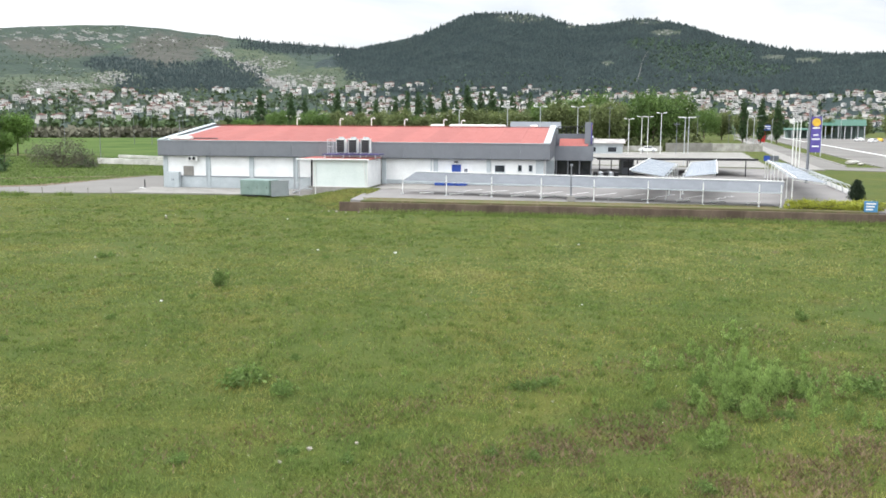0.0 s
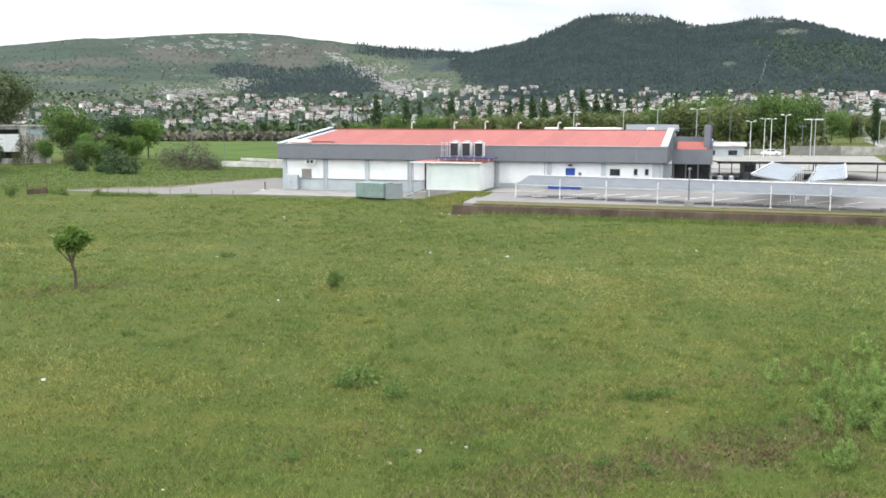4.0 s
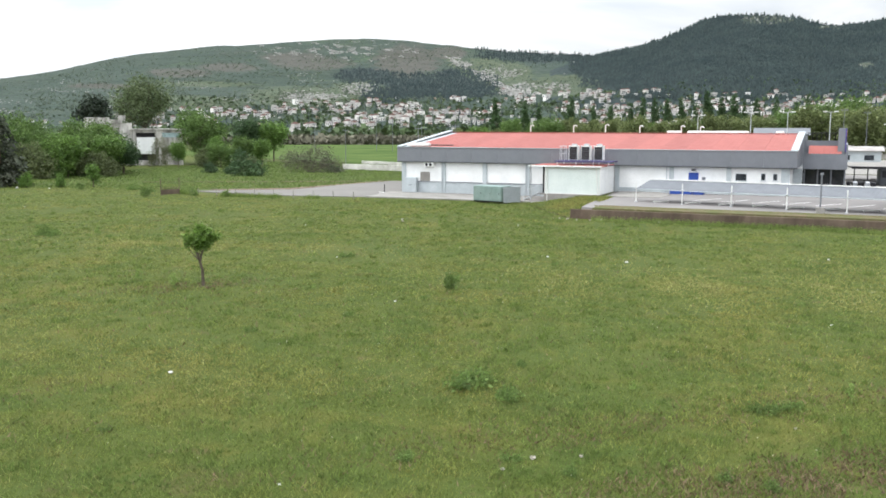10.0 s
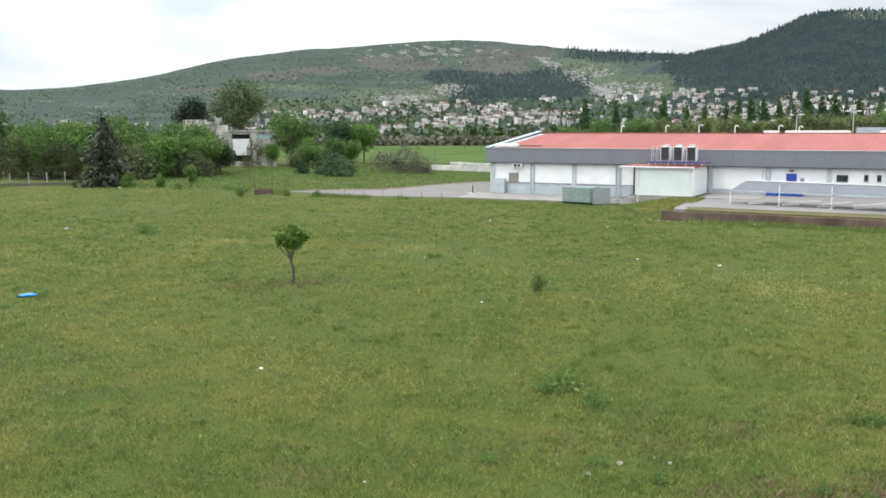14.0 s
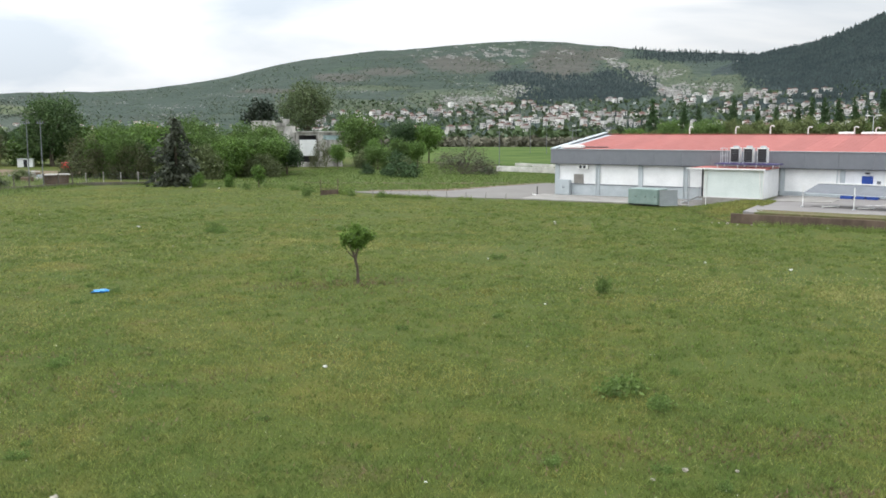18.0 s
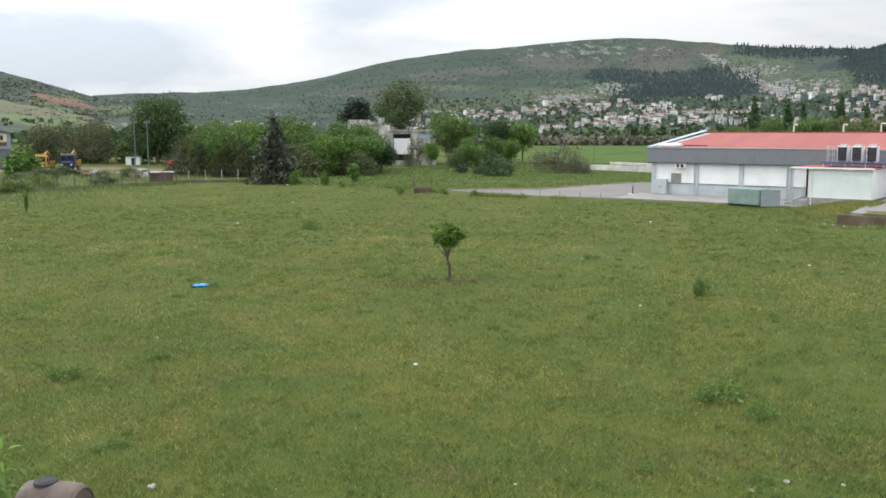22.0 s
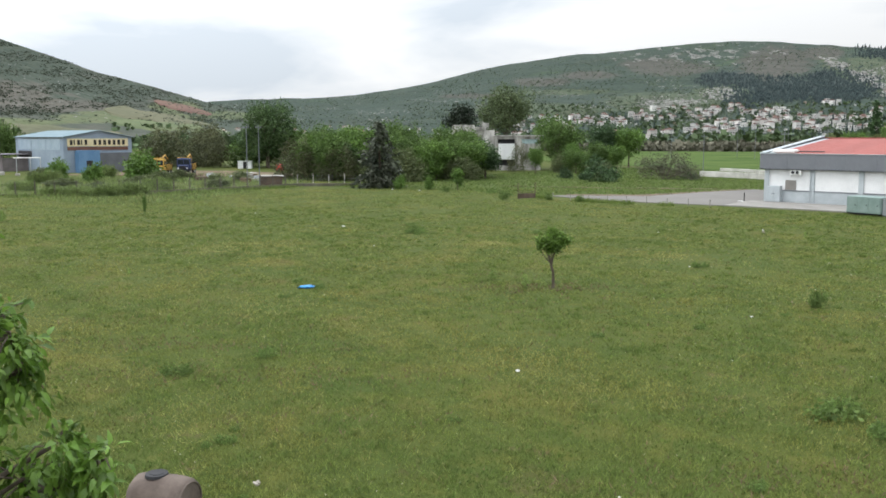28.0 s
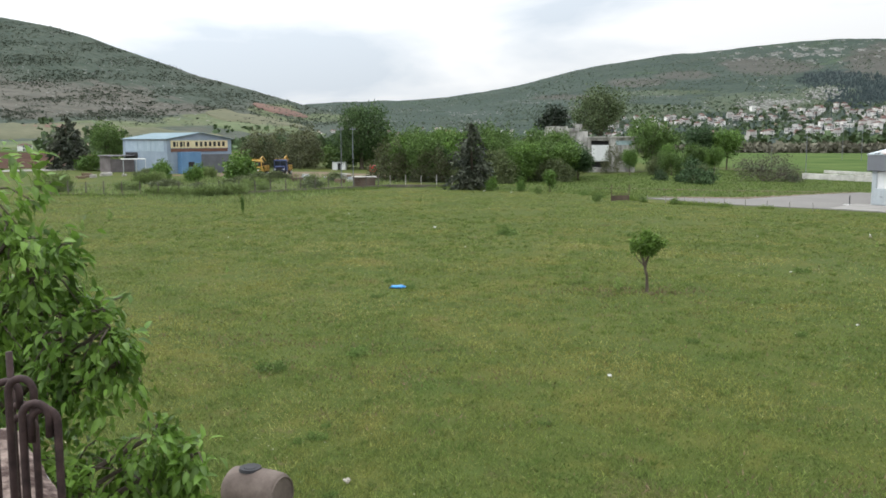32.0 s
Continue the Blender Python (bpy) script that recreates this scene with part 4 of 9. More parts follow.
for x, y, ob, s, w, t in ((-110, 116, tree_a, 0.80, 0.8, 0), (-106.5, 118, tree_c, 0.98, 0.8, 50), (-102, 115, tree_c, 0.84, 0.95, 130), (-98, 118, tree_a, 0.66, 1.0, 200), (-106, 112.5, tree_b, 0.55, 0.7, 20),
                          (-95, 119, tree_a, 0.62, 1.0, 280), (-112, 125, tree_c, 0.92, 1.0, 10), (-103, 128, tree_a, 0.86, 0.9, 100),
                          (-118, 121, tree_b, 0.66, 1.0, 300), (-91, 122, tree_c, 0.72, 1.2, 310), (-96, 134, tree_a, 0.78, 1.0, 30), (-88, 128, tree_c, 0.7, 1.2, 70), (-100, 146, tree_b, 0.66, 1.2, 60),
                          (-95.5, 136.5, tree_a, 0.68, 1.0, 170), 
                          (-88, 163, tree_c, 0.66, 0.7, 110), (-79, 165, tree_c, 0.6, 0.9, 20), (-105, 140, tree_c, 0.75, 1.1, 200), (-152, 160, tree_b, 0.82, 1.0, 10), (-131, 150, tree_a, 0.8, 1.1, 75), (-170, 150, tree_b, 0.85, 1.1, 20), (-186, 143, tree_b, 0.8, 1.2, 120), (-179, 149, thick_d, 1.45, 0.9, 320), (-190, 150, thick_d, 1.5, 1.0, 45),
                          (-108.5, 110.5, tree_c, 0.7, 0.9, 15), (-104, 111, tree_a, 0.58, 0.9, 95), (-101.5, 112.5, tree_b, 0.6, 0.8, 195), (-112, 113.5, tree_b, 0.6, 0.9, 25), (-88.5, 133, tree_b, 0.55, 1.3, 5), (-91.5, 130.5, tree_a, 0.6, 1.2, 85), (-99, 142, tree_c, 0.72, 1.0, 185), (-76, 139, bush_round, 0.5, 1.0, 90), (-58.5, 150, bush_round, 0.42, 1.2, 10), (-71, 137, bush_round, 0.55, 0.8, 200), (-52, 200, bush_round, 0.8, 1.5, 0), (-60, 205, bush_round, 0.7, 1.6, 100), (-44, 198, bush_round, 0.75, 1.6, 30)):
    plant(ob, x, y, t, s, w)
plant(tree_a, -102.2, 147.6, 140, 0.74, 0.80, label="dusky green tree in front of the old hall")
plant(tree_c, -89.6, 151.9, 200, 0.56, 0.8, label="thin-trunked green tree before the hall's glazing")
plant(tree_a, -84.5, 158.5, 70, 0.42, 1.1, label="low spreading green tree beside the old hall")

# poplars and broadleaf trees behind the supermarket
L_SPRING = leaf_mat("yellow_green_spring_leaves", (0.100, 0.130, 0.046), (0.165, 0.195, 0.076), 0.3)
tree_e = stand(tree("broadleaf_tree", "round olive-green tree behind the supermarket", "tree", spread_blobs(9.8, 9.4, 0.6, 10, 24), 3.5, 0.2, L_SPRING, 520, 13, 0.5, 0.45, 77), 16, 262)
poplar = stand(tree("poplar", "slim dark upright poplar", "tree", [(0, 0, 4.2, 1.3, 1.3, 3.2), (0.1, 0, 8.6, 1.35, 1.35, 4.0), (0, 0.1, 12.6, 0.85, 0.85, 3.0)], 5, 0.2, L_DARK, 190, 12, 0.6, 0.3, 31, droop=-0.6), 8, 300)
rng_t = random.Random(5)
for az in (6.6, 4.2, 2.3, 1.56, 0.8, 0.0, -0.85, -1.5, -2.3, -3.0, -3.6, -4.3, -5.3, -6.4, -7.1, -11.6, -12.2, -12.8, -18.0, -19.0, -19.9, 11.2, 9.4, 8.5, 5.2, 3.0):
    r = rng_t.uniform(285, 340)
    plant(poplar, -math.sin(radians(az)) * r, math.cos(radians(az)) * r, rng_t.uniform(0, 360), rng_t.uniform(0.95, 1.2), rng_t.uniform(0.8, 1.05), group="poplars behind the supermarket")
for az, r, h in ((13.6, 420, 0.8), (12.3, 300, 0.9), (11.2, 290, 0.8), (10.3, 330, 0.95), (9.2, 310, 0.9), (8.2, 280, 0.85), (7.0, 290, 1.0), (6.0, 260, 0.9), (5.2, 270, 0.95), (4.1, 260, 1.05), (3.0, 250, 0.95), (2.0, 265, 1.0),
                 (1.2, 250, 0.9), (0.1, 245, 1.0), (-1.0, 255, 0.9), (-2.1, 250, 1.0), (-3.4, 260, 0.95), (-4.4, 250, 0.95), (-5.3, 262, 1.0), (-6.6, 255, 1.1), (-7.4, 240, 1.15), (-8.6, 250, 1.2), (-9.3, 238, 1.15),
                 (-10.2, 230, 1.25), (-11, 245, 1.3), (-11.9, 250, 1.35), (-12.8, 240, 1.2), (-13.6, 250, 1.25), (-14.5, 265, 1.0), (-15.8, 380, 1.2), (-16.8, 400, 1.1), (-19.3, 420, 1.2), (-18.2, 390, 1.1), (-22.5, 480, 1.0), (-24.5, 500, 1.2), (-26, 470, 1.2)):
    ob = rng_t.choice((tree_c, tree_a, tree_e, tree_e))
    plant(ob, -math.sin(radians(az)) * r, math.cos(radians(az)) * r, rng_t.uniform(0, 360), h * rng_t.uniform(0.9, 1.1), rng_t.uniform(0.9, 1.25), group="trees behind the supermarket")

# ---- the town at the foot of the hills ----


def land(az, r):
    x, y = -math.sin(radians(az)) * r, math.cos(radians(az)) * r
    z = float(ground_z(x, y))
    for h, lo, hi in ((forest_hill, -70, 19), (rock_hill, -5, 54), (left_hill, 42, 110)):
        if lo < az < hi and r > h.foot:
            z = max(z, float(h.z(az, r)))
    return Vector((x, y, z))


M_HOUSE = [material("town_wall", d, l, 0.3, 3, rough=0.9, bump=0, per_object=0.1) for d, l in (((0.57, 0.56, 0.54), (0.72, 0.71, 0.69)), ((0.64, 0.59, 0.51), (0.74, 0.69, 0.60)), ((0.55, 0.40, 0.33), (0.62, 0.48, 0.40)))]
M_TILE = material("town_roof_tiles", (0.105, 0.062, 0.052), (0.18, 0.10, 0.08), 0.4, 3, rough=0.9, bump=0, per_object=0.25)
M_FLATROOF = material("town_flat_roof", (0.26, 0.24, 0.23), (0.42, 0.40, 0.38), 0.4, 3, rough=0.9, bump=0, per_object=0.15)


def house(w, d, storeys, wall, hip, label, tile=None):
    """A town house: walls with set-back dark windows, balcony slabs and a hipped or flat roof."""
    root = tagged(new("house"), label, "house", group="houses of the town")
    h = storeys * 3.0
    bm = boxes((-w / 2, w / 2, -d / 2, d / 2, -4, h))
    part("wall", bm, wall, root)
    n = max(2, int(w / 3.2))
    first = None
    for s in range(storeys):
        for k in range(n):
            x = -w / 2 + (k + 0.5) * w / n
            if first is None:
                first = part("window", boxes((-0.65, 0.65, -0.1, 0.05, 0, 1.5)), M_GLASS, root)
                first.location = (x, -d / 2, s * 3 + 0.9)
            else:
                share("window", first, root, pose(x, -d / 2, s * 3 + 0.9))
    for s in range(1, storeys):
        part("balcony", boxes((-w * 0.42, w * 0.42, -d / 2 - 1.3, -d / 2, s * 3 - 0.12, s * 3 + 0.05), (-w * 0.42, w * 0.42, -d / 2 - 1.3, -d / 2 - 1.2, s * 3, s * 3 + 0.8)), wall, root)
    bm = bmesh.new()
    if hip:
        e = 0.6
        lo = [bm.verts.new(p) for p in ((-w / 2 - e, -d / 2 - e, h), (w / 2 + e, -d / 2 - e, h), (w / 2 + e, d / 2 + e, h), (-w / 2 - e, d / 2 + e, h))]
        g = max(0.2, (w - d) / 2)
        a, b = bm.verts.new((-g, 0, h + 2.2)), bm.verts.new((g, 0, h + 2.2))
        for f in ((lo[0], lo[1], b, a), (lo[1], lo[2], b), (lo[2], lo[3], a, b), (lo[3], lo[0], a), lo[::-1]):
            bm.faces.new(f)
        part("roof", bm, tile or M_TILE, root, "terracotta tile roof")
    else:
        part("roof", boxes((-w / 2 - 0.4, w / 2 + 0.4, -d / 2 - 0.4, d / 2 + 0.4, h, h + 0.35), (-w * 0.2, w * 0.15, -d * 0.2, d * 0.25, h, h + 2.2)), M_FLATROOF, root, "flat concrete roof with a stair head")
    return root


kinds = [house(11, 9, 2, M_HOUSE[0], True, "white two-storey town house with a tiled roof"), house(13, 10, 3, M_HOUSE[0], True, "white three-storey town house with a tiled roof"), house(10, 9, 2, M_HOUSE[1], True, "cream town house with a tiled roof"),
         house(15, 11, 4, M_HOUSE[0], False, "white flat-roofed apartment block with balconies"), house(12, 10, 3, M_HOUSE[2], True, "reddish town house with a tiled roof"), house(10, 8, 2, M_HOUSE[0], False, "white flat-roofed town house")]
rng_h = random.Random(11)


TOWN_TOP = ((-30, 1.9), (-18, 1.8), (-8, 1.75), (0, 1.75), (3, 2.0), (5, 2.25), (10, 2.25), (14, 1.95), (21, 1.75), (26, 1.15), (33, 0.9))


def town_top(az):
    """How far up the slope the town reaches, in degrees over the eye's level."""
    return float(np.interp(az, [q[0] for q in TOWN_TOP], [q[1] for q in TOWN_TOP]))


CLIMB_AZ, CLIMB_R = np.linspace(-30, 35, 131), np.arange(920.0, 1700.0, 15.0)
ca, cr = np.meshgrid(CLIMB_AZ, CLIMB_R, indexing="ij")
cz = np.maximum(np.where(ca < 19, forest_hill.z(ca, cr), 0), np.where(ca > -5, rock_hill.z(ca, cr), 0))
CLIMB_EL = np.degrees(np.arctan2(cz - 7.5, cr))


def climb(az, el):
    """The range at which the land first rises to that many degrees over the eye's level."""
    k = int(round((az + 30) * 2))
    over = np.nonzero(CLIMB_EL[k] > el)[0]
    return float(CLIMB_R[over[0]]) if len(over) else 1700.0


spots = []
tries = 0
while len(spots) < 300 and tries < 7000:
    tries += 1
    az = rng_h.uniform(-29, 33)
    west = max(0.0, min(1.0, (az - 18) / 14))
    if rng_h.random() < 0.6 * west:
        continue
    r = climb(az, -0.3 + (town_top(az) + 0.1) * rng_h.random() ** 1.15) + rng_h.uniform(0, 40)
    p = land(az, r)
    if all((p - q).length > 10 for q in spots):
        spots.append(p)
used = set()
for k, p in enumerate(spots):
    ob = kinds[rng_h.choices(range(6), (4, 5, 2, 6, 2, 5))[0]]
    m = Matrix.Translation(p) @ pose(0, 0, 0, 0, 0, math.degrees(math.atan2(p.x, -p.y)) + 180 + rng_h.uniform(-45, 45)) @ Matrix.Scale(rng_h.uniform(0.46, 0.70), 4)
    if ob.name in used:
        copy_thing(ob, m)
    else:
        used.add(ob.name)
        ob.matrix_world = m

# the rest of the town, too small to tell apart
more, trim = [], []
tries = 0
while len(more) < 900 and tries < 9000:
    tries += 1
    az = rng_h.uniform(-29, 34)
    west = max(0.0, min(1.0, (az - 18) / 14))
    if rng_h.random() < 0.7 * west:
        continue
    r = climb(az, -0.25 + town_top(az) * rng_h.random() ** 1.05) + rng_h.uniform(0, 60)
    if az > 2 and float(wave(np.array([az * 0.45]), np.array([r / 70]), 77, 3)[0]) < -0.22:
        continue
    p = land(az, r)
    if all((p - q).length > 8 for q in spots) and all((p - q).length > 7 for q in more):
        more.append(p)
cube = np.array([(0, 0, 0), (1, 0, 0), (1, 1, 0), (0, 1, 0), (0, 0, 1), (1, 0, 1), (1, 1, 1), (0, 1, 1)], float)
quads = ((3, 2, 1, 0), (4, 5, 6, 7), (0, 1, 5, 4), (1, 2, 6, 5), (2, 3, 7, 6), (3, 0, 4, 7))
shells = {"wall": ([], []), "pane": ([], []), "tile": ([], []), "slab": ([], [])}


def add_shell(key, pts, faces_, m):
    vs, fs = shells[key]
    k0 = len(vs)
    vs.extend(tuple(m @ Vector(q)) for q in pts)
    fs.extend(tuple(k0 + i for i in f) for f in faces_)


for p in more:
    flat_top = rng_h.random() < 0.5
    w, d, h = rng_h.uniform(4, 8), rng_h.uniform(5, 7.5), rng_h.choice((3.5, 4.5, 5.5, 5.5, 6.5, 8))
    m = Matrix.Translation(p) @ Matrix.Rotation(math.atan2(p.x, -p.y) + math.pi + rng_h.uniform(-0.8, 0.8), 4, "Z")
    add_shell("wall", cube * (w, d, h + 4) - (w / 2, d / 2, 4), quads, m)
    for s_ in range(int(h // 2.7)):
        for q in range(3):
            add_shell("pane", cube * (w / 6, 0.11, 1.3) + (-w / 2 + (q + 0.25) * w / 3, -d / 2 - 0.12, s_ * 2.7 + 0.8), quads, m)
    e, t = 0.5, 0.5 if flat_top else 2.0
    pts = [(-w / 2 - e, -d / 2 - e, h), (w / 2 + e, -d / 2 - e, h), (w / 2 + e, d / 2 + e, h), (-w / 2 - e, d / 2 + e, h), (-w * 0.15, 0, h + t), (w * 0.15, 0, h + t)]
    add_shell("slab" if flat_top else "tile", pts, ((0, 1, 5, 4), (1, 2, 5), (2, 3, 4, 5), (3, 0, 4), (3, 2, 1, 0)), m)
M_REST = material("far_town_walls", (0.50, 0.48, 0.45), (0.70, 0.69, 0.67), 0.02, 3, rough=0.9, bump=0, per_island=0.3)
rest = tagged(new("far_houses"), "pale houses of the town, far off and close together", "houses", kind="stuff")
for key, mat_, nm in (("wall", M_REST, "walls"), ("pane", M_GLASS, "windows"), ("tile", M_TILE, "tiled_roofs"), ("slab", M_FLATROOF, "flat_roofs")):
    me = bpy.data.meshes.new(nm)
    me.from_pydata(shells[key][0], [], shells[key][1])
    me.materials.append(mat_)
    o = tagged(new(nm, me), kind="stuff")
    o.parent = rest

# town greenery, hill forest, scrub and rocks: each one object of uncountable stuff
rs = np.random.RandomState(8)


def scatter(n, az0, az1, r0, r1, keep=None):
    az, r = rs.uniform(az0, az1, n), np.sqrt(rs.uniform(r0 ** 2, r1 ** 2, n))
    if keep is not None:
        k = keep(az, r)
        az, r = az[k], r[k]
    return az, r


def hill_top(hills, az, r):
    z = np.full(len(az), -5.0)
    for h, lo, hi in hills:
        z = np.where((az > lo) & (az < hi), np.maximum(z, h.z(az, r)), z)
    return np.maximum(z, 0.8)


def to_xy(az, r):
    return -np.sin(np.radians(az)) * r, np.cos(np.radians(az)) * r


ALL = ((forest_hill, -70, 19), (rock_hill, -5, 54), (left_hill, 42, 110))


def spires(az, r, z, h, w, name, label, mat, tiers=2):
    """Small ragged conifers of stacked four-sided cones."""
    n = len(az)
    x, y = to_xy(az, r)
    vs, fs = [], []
    for t in range(tiers):
        a0 = rs.uniform(0, 6.28, n)
        zb, zt = z + h * (0.08 + 0.38 * t), z + h * (0.68 + 0.32 * t)
        wide = w * (1 - 0.4 * t)
        ring = [np.stack([x + np.cos(a0 + k * 1.57) * wide * rs.uniform(0.6, 1.2, n), y + np.sin(a0 + k * 1.57) * wide * rs.uniform(0.6, 1.2, n), zb + h * rs.uniform(-0.08, 0.08, n)], 1) for k in range(4)]
        apex = np.stack([x + rs.uniform(-0.1, 0.1, n) * w, y, zt], 1)
        base = 5 * n * t
        vs += [*ring, apex]
        i = np.arange(n)
        for k in range(4):
            fs.append(np.stack([base + k * n + i, base + ((k + 1) % 4) * n + i, base + 4 * n + i], 1))
    return tagged(new(name, raw_mesh(name, np.concatenate(vs), np.concatenate(fs), mat)), label, "trees", kind="stuff")


def pads(az, r, z, size, name, label, mat, per=7, spread=0.8, flat=0.7):
    """Loose clumps of leaf quads for bushes and far crowns."""
    x, y = to_xy(az, r)
    c = np.stack([x, y, z + size * 0.5], 1)
    c = np.repeat(c, per, 0)
    s = np.repeat(size, per)
    c = c + rs.normal(size=c.shape) * (s * 0.33 * spread)[:, None] * (1, 1, flat)
    n = len(c)
    d = rs.normal(size=(n, 3))
    d /= np.linalg.norm(d, axis=1, keepdims=True)
    w = np.cross(d, rs.normal(size=(n, 3)))
    w /= np.linalg.norm(w, axis=1, keepdims=True)
    s = (s * rs.uniform(0.25, 0.5, n))[:, None]
    v = np.stack([c - d * s, c + w * s * 0.8, c + d * s, c - w * s * 0.8], 1).reshape(-1, 3)
    return tagged(new(name, raw_mesh(name, v, np.arange(4 * n).reshape(n, 4), mat)), label, "bushes", kind="stuff")


# the visible slopes as one table: the range at which the land first rises to an angle over the eye's level
LAND_AZ, LAND_R = np.arange(-36, 76.01, 0.25), np.arange(850.0, 2700.0, 12.0)
la, lr = np.meshgrid(LAND_AZ, LAND_R, indexing="ij")
LAND_EL = np.full(la.shape, -9.0)
for h, lo, hi in ALL:
    LAND_EL = np.where((la > lo) & (la < hi), np.maximum(LAND_EL, np.degrees(np.arctan2(h.z(la, lr) - 7.5, lr))), LAND_EL)
LAND_EL = np.maximum.accumulate(LAND_EL, axis=1)


def slope_scatter(n, az0, az1, el0, el1, keep=None):
    """Places on the slopes that face the meadow, even over bearing and rise."""
    az, el = rs.uniform(az0, az1, n), rs.uniform(el0, el1, n)
    if keep is not None:
        k = keep(az, el)
        az, el = az[k], el[k]
    row = np.clip(np.round((az + 36) * 4).astype(int), 0, len(LAND_AZ) - 1)
    r = np.array([np.interp(e, LAND_EL[i], LAND_R) for i, e in zip(row, el)])
    k = el < LAND_EL[row, -1] - 0.02
    return az[k], r[k] + rs.uniform(-6, 6, k.sum())


def ragged(rows, rim=0.5, seed=3):
    return lambda a, e: spot(a, e, rows) + 0.35 * wave(a * 1.7, e * 6, seed, 4) + 0.12 * rs.normal(size=len(a)) > rim


def far_leaf(name, dark, light, vary=0.22):
    return material(name, dark, light, 0.02, 0.4, rough=0.8, bump=0, per_island=vary, trans=0.05, spec=0.1)


# the pines' blue-grey tone holds the haze of distance in its colour
L_HAZED_PINE = far_leaf("hill_pines", (0.026, 0.039, 0.040), (0.037, 0.052, 0.050), 0.28)
L_HILLGREEN = far_leaf("hill_broadleaf", (0.056, 0.086, 0.056), (0.078, 0.112, 0.068), 0.12)
L_TOWNGREEN = leaf_mat("town_greenery", (0.044, 0.072, 0.032), (0.082, 0.120, 0.050), 0.1)
L_HILLSCRUB = far_leaf("hill_scrub", (0.090, 0.116, 0.084), (0.120, 0.146, 0.104), 0.15)
L_BROWNSCRUB = far_leaf("brown_hill_scrub", (0.050, 0.062, 0.046), (0.076, 0.086, 0.062), 0.25)
az, r = slope_scatter(60000, -34, 10, 1.75, 6.8, lambda a, e: (a < 3.3 + (e - 2.1) * 1.7 + 0.5 * wave(e * 5, a * 0, 3, 3)) & (spot(a, e, SUMMIT_SPOTS) < 0.35 + 0.3 * rs.uniform(size=len(a))) & ((spot(a, e, LEAFY_SPOTS) < 0.5) | (rs.uniform(size=len(a)) < 0.35)))
spires(az, r, hill_top(ALL, az, r) - 1, rs.uniform(4.5, 8.5, len(az)), rs.uniform(2.2, 3.6, len(az)), "hill_forest", "dark pine forest over the steep hill", L_HAZED_PINE)
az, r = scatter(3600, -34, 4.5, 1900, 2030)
spires(az, r, hill_top(((forest_hill, -70, 19),), az, r) - 1, rs.uniform(4, 11, len(az)) * rs.uniform(0.5, 1.1, len(az)), rs.uniform(2.0, 3.8, len(az)), "ridge_pines", "ragged pines along the skyline of the forested hill", L_HAZED_PINE)
az, r = slope_scatter(9000, -26, -6, 1.6, 5.4, ragged(LEAFY_SPOTS, 0.45, 8))
pads(az, r, hill_top(ALL, az, r) - 1, rs.uniform(3, 5.5, len(az)), "hill_broadleaf_trees", "lighter green broadleaf trees among the pines", L_HILLGREEN, per=5)
az, r = slope_scatter(13000, 3, 23, 1.4, 5.3, ragged(PINE_SPOTS, 0.5, 5))
spires(az, r, hill_top(ALL, az, r) - 1, rs.uniform(4, 7.5, len(az)), rs.uniform(2.2, 3.4, len(az)), "hill_pines", "dark groves of pines on the rocky hill", L_HAZED_PINE)
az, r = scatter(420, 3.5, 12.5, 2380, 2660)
spires(az, r, hill_top(ALL, az, r) - 1, rs.uniform(6, 14, len(az)), rs.uniform(2.0, 3.6, len(az)), "ridge_pines", "pines along the saddle of the rocky hill", L_HAZED_PINE)
az, r = scatter(4000, -30, 36, 930, 1500)
pads(az, r, hill_top(ALL, az, r), rs.uniform(2.6, 6.2, len(az)), "town_trees", "green gardens and trees between the town houses", L_TOWNGREEN)
az, r = scatter(420, -30, 36, 930, 1400)
spires(az, r, hill_top(ALL, az, r), rs.uniform(7, 13, len(az)), rs.uniform(1.0, 1.9, len(az)), "town_cypresses", "dark cypresses between the town houses", L_HAZED_PINE)
az, r = slope_scatter(30000, 4, 53, 0.5, 5.4, lambda a, e: (wave(a * 0.9, e * 6, 12, 5) + rs.normal(size=len(a)) * 0.3 > -0.1) & (spot(a, e, PINE_SPOTS) < 0.6))
pads(az, r, hill_top(ALL, az, r) - 1, rs.uniform(1.5, 4.2, len(az)), "hill_scrub", "dark scrub over the rocky hill", L_HILLSCRUB, per=4, spread=1.4, flat=0.35)
az, r = slope_scatter(40000, 46, 74, 0.7, 6.8, lambda a, e: wave(a * 0.8, e * 7, 13, 5) + rs.normal(size=len(a)) * 0.25 > -0.04 + 0.3 * spot(a, e, MEADOW_SPOTS) + 0.1 * spot(a, e, DRY_SPOTS))
pads(az, r, hill_top(ALL, az, r) - 0.8, rs.uniform(1.2, 3.0, len(az)), "hill_scrub", "dark low bushes over the brown hill", L_BROWNSCRUB, per=5, spread=1.9, flat=0.3)
az, r = scatter(1300, 27, 66, 420, 1050, lambda a, q: wave(a * 0.8, q / 50, 15, 4) > 0.0)
pads(az, r, hill_top(ALL, az, r) - 0.9, rs.uniform(3, 9, len(az)), "plain_bushes", "hedges and bushes across the far plain", L_TOWNGREEN)
# undergrowth below the row of trees behind the supermarket
L_UNDER = far_leaf("olive_undergrowth", (0.098, 0.118, 0.052), (0.145, 0.165, 0.074), 0.3)
az, r = scatter(4200, -15.5, 13, 232, 300)
pads(az, r, rs.uniform(0.3, 2.4, len(az)), rs.uniform(0.8, 1.7, len(az)), "undergrowth", "olive-green undergrowth below the row of trees", L_UNDER, per=10, spread=2.2, flat=0.9)
